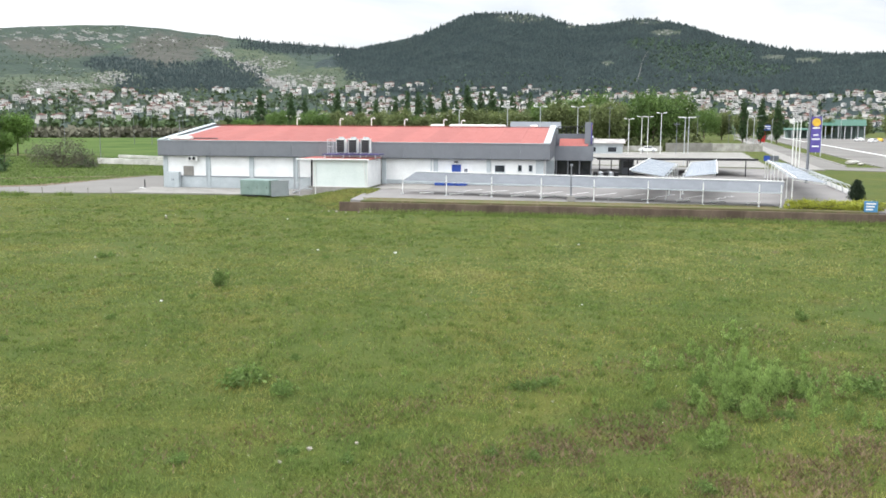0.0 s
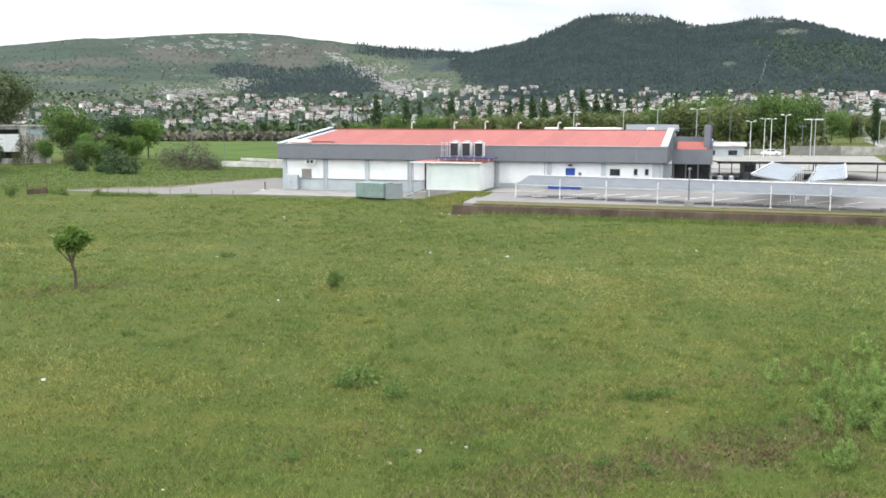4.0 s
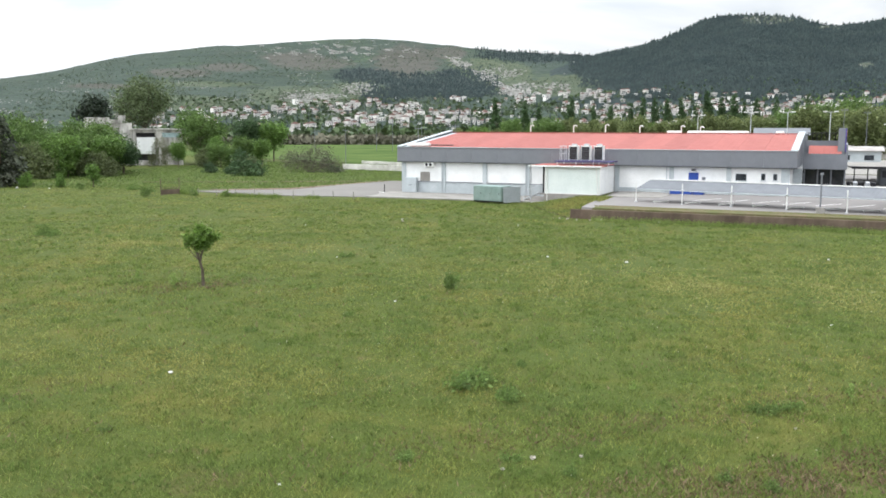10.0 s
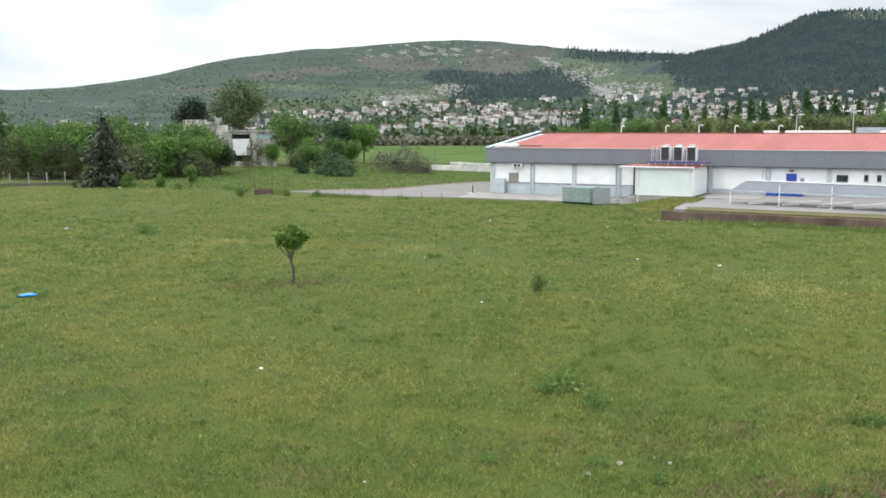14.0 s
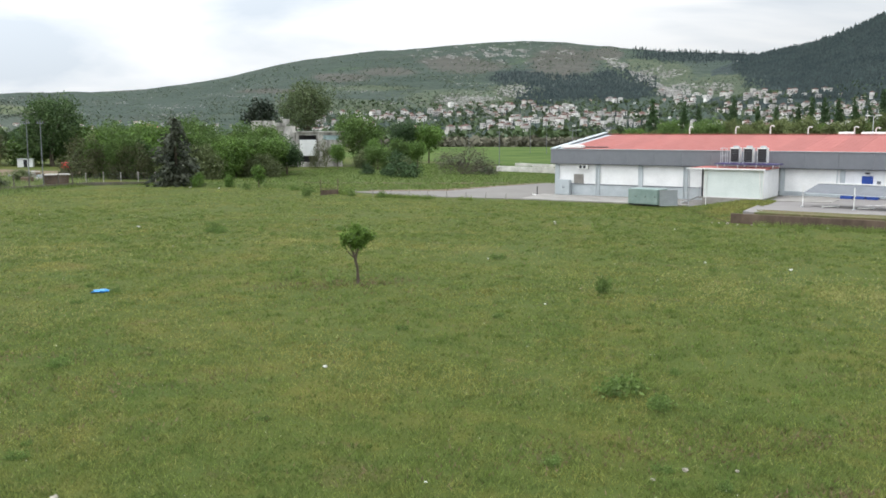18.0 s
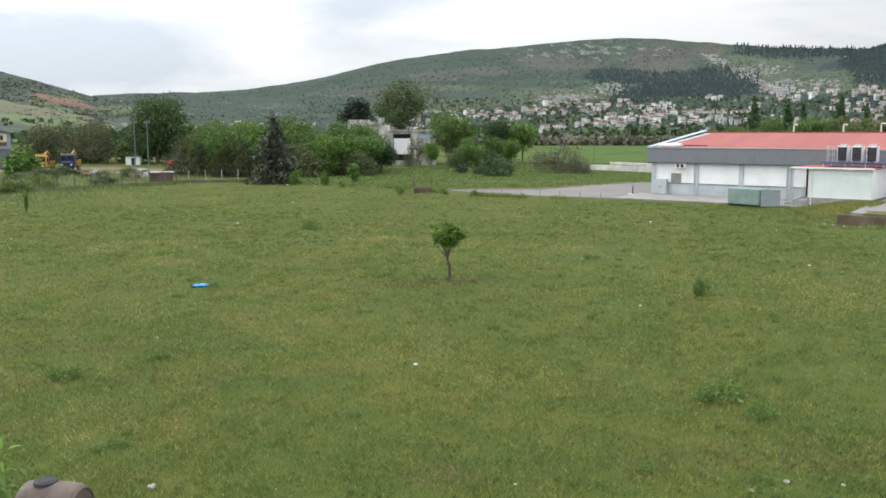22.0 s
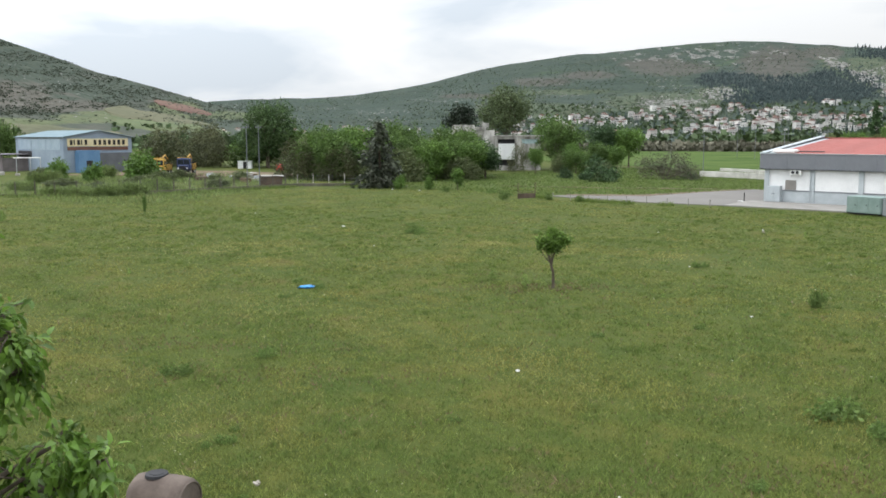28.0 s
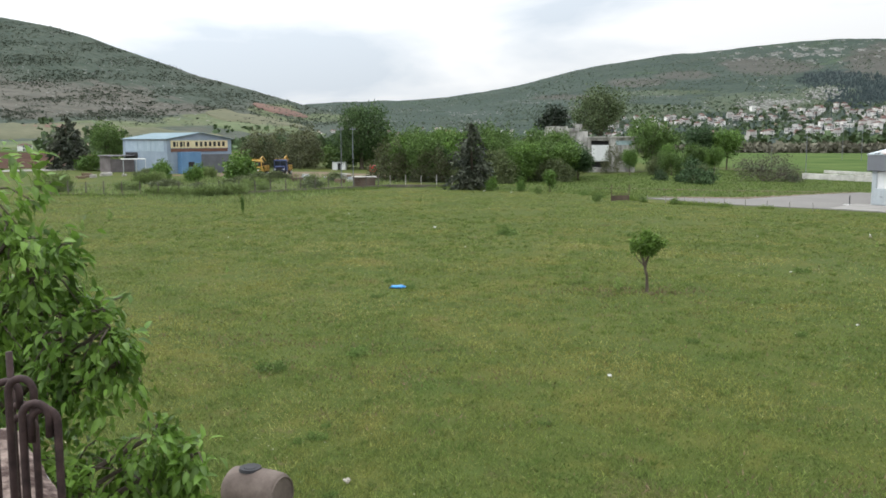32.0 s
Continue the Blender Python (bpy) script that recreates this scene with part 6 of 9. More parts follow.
# ---- car park roofs ----
# lighter copy of M_SHEET: the sky's reflection is put into its blue-grey colour
M_SKYLIT_SHEET = material("skylit_grey_sheet", (0.21, 0.235, 0.265), (0.27, 0.295, 0.325), 0.7, 14, rough=0.5, bump=0.05, depth=0.004, per_object=0.05, spec=0.35)
def parking_roof(name, label, a, b, width, z_near, z_far, posts, side=1, group="car park roofs", mat=None):
    """A long sheet roof from a to b with its depth to one side, carried by posts and arms along its near edge."""
    L = math.hypot(b[0] - a[0], b[1] - a[1])
    root = empty(name, pose(a[0], a[1], LOT, 0, 0, math.degrees(math.atan2(b[1] - a[1], b[0] - a[0]))), label, "carport", group)
    n = max(4, int(L / 2.2))
    ang = math.degrees(math.atan2(z_far - z_near, width))
    wl = math.hypot(width, z_far - z_near)
    first = None
    for k in range(n):
        m = pose(k * L / n, 0.25 if side > 0 else -0.25, z_near, ang * side, 0, 0)
        if first is None:
            bm = ribbed(L / n - 0.004, wl, 6, 0.012, 0.45, 0.0 if side > 0 else -wl)
            first = part("roof_sheet", bm, mat or M_SHEET, root)
            first.matrix_local = m
        else:
            share("roof_sheet", first, root, m)
    zt = max(z_near, z_far)
    part("top_rail", bar((0, 0.25 * side + (width * side if z_far > z_near else 0), zt + 0.06), (L, 0.25 * side + (width * side if z_far > z_near else 0), zt + 0.06), 0.06, 6), M_PAINT, root, "white tube rail")
    part("low_rail", bar((0, 0.1 * side, z_near - 0.04), (L, 0.1 * side, z_near - 0.04), 0.04, 6), M_GREY_TRIM, root)
    spots_ = posts if isinstance(posts, tuple) else [(k + 0.02) / (posts - 1) for k in range(posts - 1)] + [1.0]
    for u in spots_:
        x = min(u * L, L - 0.1)
        part("post", bar((x, 0, 0), (x, 0, zt - 0.05 if mat is None else z_near - 0.02), 0.042, 7), M_PAINT, root, "white steel post")
        part("arm", bar((x, 0, z_near - 0.12), (x, (0.25 + width * 0.95) * side, z_far - 0.12), 0.04, 5), M_PAINT, root)
        part("foot", boxes((x - 0.12, x + 0.12, -0.12, 0.12, 0, 0.06)), M_GALV, root)
        part("clamp", boxes((x - 0.09, x + 0.09, -0.09, 0.09, 1.15, 1.25)), M_GALV, root)
    return root


parking_roof("carport", "long low grey carport roof on white posts along the lot", (-3.9, 85.0), (27.0, 72.6), 3.1, 1.2, 1.86, (0.004, 0.135, 0.266, 0.404, 0.544, 0.682, 0.816, 0.947, 1.0))
parking_roof("carport", "carport roof running across the lot, painted paler for sky light", (19.6, 80.2), (27.4, 107.0), 3.0, 2.0, 2.5, 6, 1, mat=M_SKYLIT_SHEET)
parking_roof("carport", "carport roof running across the lot, painted paler for sky light", (20.9, 80.4), (29.6, 110.2), 2.8, 2.0, 2.35, 6, -1, mat=M_SKYLIT_SHEET)
parking_roof("carport", "carport roof beside the boundary fence, painted paler for sky light", (29.2, 76.4), (40.0, 113.8), 2.4, 2.12, 1.8, 8, -1, mat=M_SKYLIT_SHEET)
shelter = empty("flat_canopy", pose(19.6, 116.6, LOT, 0, 0, -1.5), "wide flat pale canopy with a dark edge on thin posts", "canopy")
part("roof", boxes((0, 20.2, 0, 18, 2.1, 2.25)), M_CONCRETE, shelter)
part("edge", boxes((-0.05, 20.25, -0.08, -0.004, 2.0, 2.28)), M_DARK, shelter)
for k in range(6):
    part("post", bar((0.3 + k * 3.7, 0.3, 0), (0.3 + k * 3.7, 0.3, 2.1), 0.07, 7), M_DARK, shelter)
    part("post", bar((0.3 + k * 3.7, 14.5, 0), (0.3 + k * 3.7, 14.5, 2.1), 0.07, 7), M_DARK, shelter)
kiosk = empty("kiosk", pose(23.2, 119.2, LOT, 0, 0, 4), "small grey kiosk under the flat canopy", "kiosk")
part("body", boxes((0, 1.6, 0, 1.5, 0, 2.0), bevel=0.03), M_GREY_PANEL, kiosk)
part("window", boxes((0.2, 1.4, -0.03, 0, 0.9, 1.7)), M_GLASS, kiosk)

# painted bay lines and wheel stops
for k in range(10):
    ln = part("bay_line", boxes((-0.06, 0.06, 0, 4.4, 0, 0.006)), M_PAINT)
    ln.matrix_world = pose(1.2 + 2.55 * k, 87.6 - 0.75 * k, LOT + 0.004, 0, 0, -38)
    tagged(ln, "white painted parking bay line", "road marking", kind="structure")
for k in range(11):
    ws = empty("wheel_stop", pose(-2.2 + 2.75 * k, 84.3 - 0.85 * k, LOT, 0, 0, 28), "white tubular wheel stop on the asphalt", "wheel stop", "wheel stops")
    part("tube", bar((0, 0, 0.12), (1.5, 0, 0.12), 0.05, 6), M_PAINT, ws)
    for x in (0.1, 1.4):
        part("leg", bar((x, 0, 0), (x, 0, 0.12), 0.035, 5), M_PAINT, ws)
tl = empty("bollard_lamp", pose(10.9, 78.0, LOT), "dark lamp post on a white concrete block", "street lamp")
part("block", boxes((-0.32, 0.32, -0.32, 0.32, 0, 0.42), bevel=0.04), M_CONCRETE, tl)
part("mast", tube(bmesh.new(), ((0, 0, 0.42), (0, 0, 3.0)), (0.07, 0.06), 8), M_GREY_PANEL, tl)
part("lamp_head", tube(bmesh.new(), ((0, 0, 3.0), (0, 0, 3.16)), (0.16, 0.1), 10), M_GREY_PANEL, tl)
crate = empty("pallet_stack", MARKET @ pose(31.2, -1.6, LOT), "stack of blue and turquoise pallets by the blue door", "pallets")
for k in range(3):
    part("pallet", boxes((k * 1.15, k * 1.15 + 1.05, 0, 1.1, 0, 0.42), bevel=0.02), M_BLUE, crate)
ramp = part("loading_ramp", prism(bmesh.new(), ((-6.6, 90.6), (-1.6, 90.4), (-0.9, 95.0), (-2.0, 98.2), (-5.9, 98.6)), 0.3, LOT + 0.05), M_CONCRETE)
tagged(ramp, "pale concrete loading apron beside the annex", "pavement", kind="structure")

# lawn strip, hedge, topiary, sign, fence on the road side
L_HEDGE = leaf_mat("yellow_green_hedge_leaves", (0.20, 0.22, 0.025), (0.32, 0.34, 0.05))
hedge = tree("hedge", "clipped yellow-green hedge along the terrace", "hedge", [(k * 0.5, 0.06 * (k % 3), 0.34, 0.48, 0.7, 0.40) for k in range(14)], 0, 0, L_HEDGE, 800, 14, 0.11, 0.09, 41, limbs=9)
hedge.matrix_world = pose(27.4, 71.9, LOT, 0, 0, -13)
L_YEW = leaf_mat("dark_yew_leaves", (0.018, 0.030, 0.016), (0.035, 0.055, 0.028))
cone = tree("topiary", "dark clipped cone-shaped yew", "bush", [(0, 0, 0.65, 0.68, 0.68, 0.6), (0, 0, 1.15, 0.5, 0.5, 0.6), (0, 0, 1.55, 0.3, 0.3, 0.4)], 0, 0, L_YEW, 560, 12, 0.13, 0.08, 42, limbs=3)
cone.matrix_world = pose(35.9, 79.2, LOT - 0.05)
board = empty("blue_sign", pose(32.5, 69.2, 0.1, 0, 0, -25), "small blue sign board with white lines on a post", "sign")
part("post", bar((0, 0.04, 0), (0, 0.04, 1.7), 0.035, 6), M_GALV, board)
plate = part("plate", boxes((-0.48, 0.48, -0.02, 0.02, 0.78, 1.66), bevel=0.01), material("sign_blue", (0.05, 0.17, 0.33), (0.07, 0.21, 0.39), 2, 20, rough=0.5, bump=0), board)
for k in range(3):
    part("line_bar", boxes((-0.34, 0.36 - 0.1 * k, -0.03, -0.02, 1.42 - 0.22 * k, 1.52 - 0.22 * k)), M_PAINT, plate)
fence_r = empty("boundary_fence", pose(0, 0, 0), "low white panel fence with curved steel hoops", "fence")
for k in range(8):
    u = k / 7
    x, y = 37.2 + (43.6 - 37.2) * u, 82.2 + (106.6 - 82.2) * u
    part("hoop", tube(bmesh.new(), ((x, y, LOT), (x - 0.1, y, LOT + 0.7), (x - 0.7, y, LOT + 1.25), (x - 1.9, y, LOT + 1.55), (x - 3.4, y, LOT + 1.6)), 0.05, 6), M_GALV, fence_r)
    if k < 7:
        x2, y2 = 37.2 + (43.6 - 37.2) * (k + 1) / 7, 82.2 + (106.6 - 82.2) * (k + 1) / 7
        bm = boxes((0.08, math.hypot(x2 - x, y2 - y) - 0.08, 0, 0.05, 0.08, 0.52))
        p_ = part("panel", bm, M_PAINT, fence_r)
        p_.matrix_local = pose(x + 0.15, y, LOT, 0, 0, math.degrees(math.atan2(y2 - y, x2 - x)))
pylon = empty("sign_pylon", pose(41.3, 104.0, LOT, 0, 0, -20), "tall grey mast with a violet sign panel and yellow disc", "sign")
part("mast", tube(bmesh.new(), ((0, 0, 0), (0, 0, 8.4)), (0.17, 0.12), 9), M_GREY_PANEL, pylon)
panel = part("panel", boxes((0.15, 1.25, -0.12, 0.12, 3.5, 7.5), bevel=0.03), M_PURPLE, pylon, "violet sign panel")
bm = bmesh.new()
bmesh.ops.create_cone(bm, cap_ends=True, segments=24, radius1=0.46, radius2=0.46, depth=0.03)
disc = part("disc", bm, M_YELLOW, panel, "plain yellow disc")
disc.matrix_local = pose(0.7, -0.14, 6.85, 90, 0, 0)
for z0, w in ((6.15, 0.8), (5.35, 0.55), (4.9, 0.85), (4.1, 0.75)):
    part("line_bar", boxes((0.7 - w / 2, 0.7 + w / 2, -0.14, -0.12, z0, z0 + 0.16)), M_PAINT, panel)
for k in range(3):
    fp = empty("flagpole", pose(50.0 + 0.8 * k, 131.5 + 0.8 * k, LOT), "bare white steel flagpole", "flagpole", "flagpoles")
    part("pole", tube(bmesh.new(), ((0, 0, 0), (0, 0, 7.3)), (0.09, 0.06), 8), M_PAINT, fp)
    part("finial", boxes((-0.1, 0.1, -0.1, 0.1, 7.3, 7.42), bevel=0.03), M_PAINT, fp)
psign = empty("parking_sign", pose(44.6, 124, LOT), "small blue and white entrance sign", "sign")
part("post", bar((0, 0, 0), (0, 0, 2.6), 0.05, 6), M_GALV, psign)
part("plate", boxes((-1.3, -0.5, -0.03, 0.03, 1.7, 2.4)), M_BLUE, psign)
part("plate", boxes((-0.5, 0.7, -0.03, 0.03, 1.7, 2.4)), M_SHEET, psign)

# ---- roads beyond ----
def strip_ground(name, label, cat, pts, z0, z1, mat):
    return tagged(part(name, prism(bmesh.new(), pts, z0, z1), mat), label, cat, kind="structure")


def along(o, s):
    """A place s metres along the main road, o metres to the right of its left edge."""
    return (56.5 + 0.272 * s + 0.962 * o, 136.7 + 0.962 * s - 0.272 * o)


strip_ground("road", "pale grey main road towards the town", "road", (along(0, 0), along(4.7, -2), along(4.7, 520), along(0, 520)), LOT - 0.3, LOT + 0.02, M_ROAD)
strip_ground("road", "pale grey second carriageway", "road", (along(9.9, 4), along(19, -10), along(34, 30), along(74, 140), along(74, 330), along(9.9, 520)), LOT - 0.3, LOT + 0.02, M_ROAD)
strip_ground("road", "pale grey crossing road", "road", (along(-1, 0), along(60, -26), along(60, 6), along(-1, 8)), LOT - 0.3, LOT + 0.024, M_ROAD)
strip_ground("kerb", "pale concrete kerb along the median", "kerb", (along(4.7, 12), along(5.0, 12), along(5.0, 300), along(4.7, 300)), LOT - 0.2, LOT + 0.14, M_CONCRETE)
strip_ground("kerb", "pale concrete kerb along the median", "kerb", (along(9.6, 16), along(9.9, 16), along(9.9, 300), along(9.6, 300)), LOT - 0.2, LOT + 0.14, M_CONCRETE)
strip_ground("pavement", "pale pavement beside the road", "pavement", (along(-3.0, -4), along(-0.02, -4), along(-0.02, 300), along(-3.0, 300)), LOT - 0.2, LOT + 0.1, M_CONCRETE)
strip_ground("forecourt", "wide pale forecourt behind the market", "pavement", ((15, 150), (50, 140), (70, 215), (22, 218)), LOT - 0.3, LOT + 0.03, M_CONCRETE)
strip_ground("kerb", "white edge line of the far carriageway", "kerb", (along(20, 40), along(20.6, 40), along(20.6, 340), along(20, 340)), LOT - 0.2, LOT + 0.12, M_PAINT)
for s, o, w in ((22, 7.0, 1.6), (18, 8, 1.0), (26, 8.4, 1.3)):
    x, y = along(o, s)
    bm = bmesh.new()
    bmesh.ops.create_icosphere(bm, subdivisions=2, radius=w * 0.5)
    for v in bm.verts:
        v.co *= 1 + 0.25 * noise.noise(v.co * 1.7 + Vector((s, o, 0)))
        v.co.z *= 0.5
    rk = part("boulder", bm, M_OLD_CONCRETE)
    rk.matrix_world = pose(x, y, LOT + w * 0.15)
    tagged(rk, "pale boulder on the grass median", "boulder", group="boulders")
for s, o in ((60, 6.5), (75, 7.2), (200, 6), (40, 28), (62, 33), (95, 40), (130, 39), (170, 40), (120, -4), (160, -4), (250, -5), (300, 42)):
    x, y = along(o, s)
    m = empty("street_lamp", pose(x, y, LOT), "slim grey street lamp mast with one arm", "street lamp", "street lamps")
    part("mast", tube(bmesh.new(), ((0, 0, 0), (0, 0, 8.5)), (0.11, 0.07), 7), M_GALV, m)
    part("arm", tube(bmesh.new(), ((0, 0, 8.4), (0.5, 0, 8.8), (1.7, 0, 8.9)), 0.05, 5), M_GALV, m)
    part("lamp_head", boxes((1.5, 2.2, -0.15, 0.15, 8.8, 8.95), bevel=0.03), M_GREY_TRIM, m)
for k, (s, o) in enumerate(((202, 1.4), (193, 2.0))):
    x, y = along(o, s)
    b = empty("banner_flag", pose(x, y, LOT), "tall red advertising banner on a pole", "banner", "banners")
    part("pole", bar((0, 0, 0), (0, 0, 5.3), 0.07, 6), M_GALV, b)
    bm = bmesh.new()
    prev = None
    for q in range(6):
        a, c = bm.verts.new((0.1 + q * 0.3, 0.15 * math.sin(q * 1.3), 5.0 - q * 0.2)), bm.verts.new((0.1 + q * 0.3, 0.15 * math.sin(q * 1.3 + 0.5), 0.7 - q * 0.1))
        if prev:
            bm.faces.new((prev[0], prev[1], c, a))
        prev = (a, c)
    bmesh.ops.solidify(bm, geom=bm.faces[:], thickness=0.03)
    part("cloth", bm, M_RED, b)
x, y = along(3.5, 215)
b = empty("flag", pose(x, y, LOT), "blue and white striped flag on a pole", "flag")
part("pole", bar((0, 0, 0), (0, 0, 6.6), 0.07, 6), M_GALV, b)
for q in range(5):
    part("stripe", boxes((0.1, 3.2, -0.03, 0.03, 4.4 + q * 0.4, 4.78 + q * 0.4)), M_BLUE if q % 2 == 0 else M_PAINT, b)


def car(x, y, z, turn, mat, label):
    """A parked car: shaped body, cabin glass, four wheels with rims, lights."""
    c = empty("car", pose(x, y, z, 0, 0, turn), label, "car", "parked cars")
    bm = bmesh.new()
    prof = ((-2.1, 0.3), (-2.15, 0.75), (-1.9, 0.95), (-1.3, 1.0), (-0.8, 1.42), (0.7, 1.45), (1.4, 1.0), (2.05, 0.85), (2.15, 0.55), (2.1, 0.3))
    a, b = [bm.verts.new((x_, -0.85, z_)) for x_, z_ in prof], [bm.verts.new((x_, 0.85, z_)) for x_, z_ in prof]
    bm.faces.new(a)
    bm.faces.new(b[::-1])
    for k in range(len(prof)):
        bm.faces.new((a[k], b[k], b[(k + 1) % len(prof)], a[(k + 1) % len(prof)]))
    bmesh.ops.recalc_face_normals(bm, faces=bm.faces)
    part("body", bm, mat, c)
    part("side_window", boxes((-0.9, 0.75, -0.87, -0.85, 1.02, 1.34)), M_GLASS, c)
    part("side_window", boxes((-0.9, 0.75, 0.85, 0.87, 1.02, 1.34)), M_GLASS, c)
    for wx in (-1.3, 1.35):
        for wy in (-0.8, 0.8):
            w = part("wheel", tube(bmesh.new(), ((wx, wy - 0.1, 0.31), (wx, wy + 0.1, 0.31)), 0.31, 14), M_DARK, c)
            part("rim", tube(bmesh.new(), ((wx, wy - 0.11, 0.31), (wx, wy + 0.11, 0.31)), 0.18, 10), M_GALV, w)
    for wy in (-0.6, 0.6):
        part("headlight", boxes((2.08, 2.16, wy - 0.18, wy + 0.18, 0.62, 0.78)), M_PAINT, c)


M_CARW = material("white_car_paint", (0.7, 0.7, 0.7), (0.78, 0.78, 0.78), 1, 8, rough=0.25, bump=0, spec=0.5)
car(47.4, 213, LOT, 165, M_CARW, "white parked car by the lamp masts")
for k, (s, o, mm, lb) in enumerate(((235, 45, M_CARW, "white parked car by the far depot"), (250, 50, M_YELLOW, "yellow parked vehicle by the far depot"), (228, 54, M_GREY_PANEL, "dark parked car by the far depot"), (262, 44, M_CARW, "white parked car by the far depot"), (240, 60, M_RED, "red parked car by the far depot"))):
    x, y = along(o, s)
    car(x, y, LOT, 30 + 25 * k, mm, lb)

# far sheds on the road side
M_GREENROOF = material("green_sheet_roof", (0.022, 0.085, 0.058), (0.034, 0.115, 0.078), 0.3, 3, rough=0.6, bump=0)


def shed(x, y, z, turn, w, d, h, rise, wall, roof, label, open_front=False, bays=5):
    s = empty("shed", pose(x, y, z, 0, 0, turn), label, "shed")
    if not open_front:
        part("front_wall", boxes((0, w, 0, 0.25, -0.5, h)), wall, s)
        for k in range(bays):
            part("window", boxes(((k + 0.3) * w / bays, (k + 0.7) * w / bays, -0.06, 0, h * 0.45, h * 0.75)), M_GLASS, s)
    part("back_wall", boxes((0, w, d - 0.25, d, -0.5, h)), wall, s)
    for x0 in (0, w - 0.25):
        part("side_wall" if not open_front else "side_frame", boxes((x0, x0 + 0.25, 0.25, d - 0.25, -0.5 if not open_front else h - 0.6, h)), wall, s)
    for k in range(bays + 1 if open_front else 0):
        part("column", boxes((k * (w - 0.4) / bays, k * (w - 0.4) / bays + 0.4, 0, 0.4, 0, h)), M_GALV, s)
    ang = math.degrees(math.atan2(rise, d / 2))
    for sgn in (1, -1):
        r = part("roof_slope", boxes((-0.5, w + 0.5, -0.5 if sgn > 0 else -math.hypot(d / 2, rise), math.hypot(d / 2, rise) if sgn > 0 else 0.5, 0, 0.15)), roof, s)
        r.matrix_local = pose(0, 0 if sgn > 0 else d, h, ang * sgn, 0, 0)
    return s


shed(177.2, 435.3, LOT, -23, 20, 24, 6.2, 2.8, M_GREENBOX, M_GREENROOF, "open-sided depot with a green sheet roof", True, 7)
shed(163.0, 441.0, LOT, -23, 14, 14, 4.0, 0.8, M_GREENBOX, M_GREENROOF, "low open lean-to with a green sheet roof", True, 4)
shed(13.5, 181, LOT, -6, 9, 9, 5.6, 1.1, M_GREY_TRIM, M_SHEET, "grey warehouse with a pale gable roof")
shed(26.0, 173.6, LOT, -8, 7.7, 9, 2.9, 0.6, M_GREY_TRIM, M_FLATROOF, "low pale shed behind the market", bays=2)
shed(38.9, 228.6, LOT, 30, 9.5, 6, 2.6, 0.3, M_WHITE_WALL, M_FLATROOF, "long white low building behind the forecourt")
for x0, y0, w, h, mm in ((53.8, 222.4, 11.6, 2.0, M_CONCRETE), (65.4, 224.6, 13.0, 1.9, M_OLD_CONCRETE), (30.0, 224.0, 23.8, 1.2, M_OLD_CONCRETE)):
    yw = part("yard_wall", boxes((0, w, 0, 0.3, -0.5, h), bevel=0.03), mm)
    yw.matrix_world = pose(x0, y0, LOT, 0, 0, 4)
    tagged(yw, "low beige rendered yard wall", "wall", kind="structure")
frame_b = empty("unfinished_building", pose(77.5, 352, LOT, 0, 0, -15), "unfinished concrete frame building of three floors", "building")
for z in (3.2, 6.4, 9.6, 12.6):
    part("slab", boxes((0, 14, 0, 11, z, z + 0.25)), M_OLD_CONCRETE, frame_b)
for i in range(4):
    for j in range(2):
        part("column", boxes((0.2 + i * 4.4, 0.6 + i * 4.4, 0.2 + j * 10, 0.6 + j * 10, -0.3, 12.6)), M_OLD_CONCRETE, frame_b)

# ---- left of the market: service road, tracks, old walls ----
def sheet(name, label, cat, pts, mat, z0=-0.1, z1=0.05):
    return tagged(part(name, prism(bmesh.new(), pts, z0, z1), mat), label, cat, kind="structure")


sheet("driveway", "pale concrete service drive beside the market", "road", ((-33.0, 94.6), (-33.0, 103.2), (-31.4, 104.0), (-31.0, 122), (-39.6, 125), (-43.0, 114.7), (-45.5, 104.0), (-54.0, 99.5), (-56, 97.6), (-44.0, 94.2)), M_ROAD, -0.1, 0.06)
M_EARTH = material("bare_brown_earth", (0.10, 0.072, 0.046), (0.17, 0.125, 0.085), 0.4, 5, rough=1.0, bump=0.5, depth=0.04)
sheet("earth_track", "bare brown earth track beside the drive", "track", ((-45.9, 104.4), (-54.4, 100.2), (-55.4, 101.2), (-47.6, 106.2), (-44.4, 116), (-41.5, 126), (-40.2, 126)), M_EARTH, -0.1, 0.04)
sheet("dirt_path", "thin brown furrow across the meadow", "track", ((-44.0, 122.6), (-58.0, 116.5), (-72, 112.5), (-72, 113.4), (-58, 117.6), (-44.0, 124.2)), M_EARTH, -0.1, 0.05)
M_PLOUGH = material("ploughed_soil", (0.056, 0.036, 0.028), (0.085, 0.056, 0.044), 0.02, 0.8, spec=0.0, rough=1.0, bump=0.4, depth=0.1, stretch=(1, 0.2, 1))
M_CROP = material("young_green_crop", (0.056, 0.092, 0.032), (0.098, 0.132, 0.048), 0.05, 1.4, spec=0.0, rough=1.0, bump=0.3, depth=0.1)
sheet("ploughed_field", "brown ploughed field on the far plain", "field", ((-228, 88), (-226, 118), (-420, 215), (-520, 190), (-520, 120)), M_PLOUGH, -0.1, 0.10)
sheet("crop_field", "green crop field on the far plain", "field", ((-440, 215), (-380, 330), (-640, 520), (-760, 380), (-540, 190)), M_CROP, -0.1, 0.12)
sheet("crop_field", "bright green crop field behind the old hall", "field", ((-150, 240), (-95, 205), (-36, 168), (-34, 260), (-70, 420), (-200, 460)), M_CROP, -0.1, 0.08)
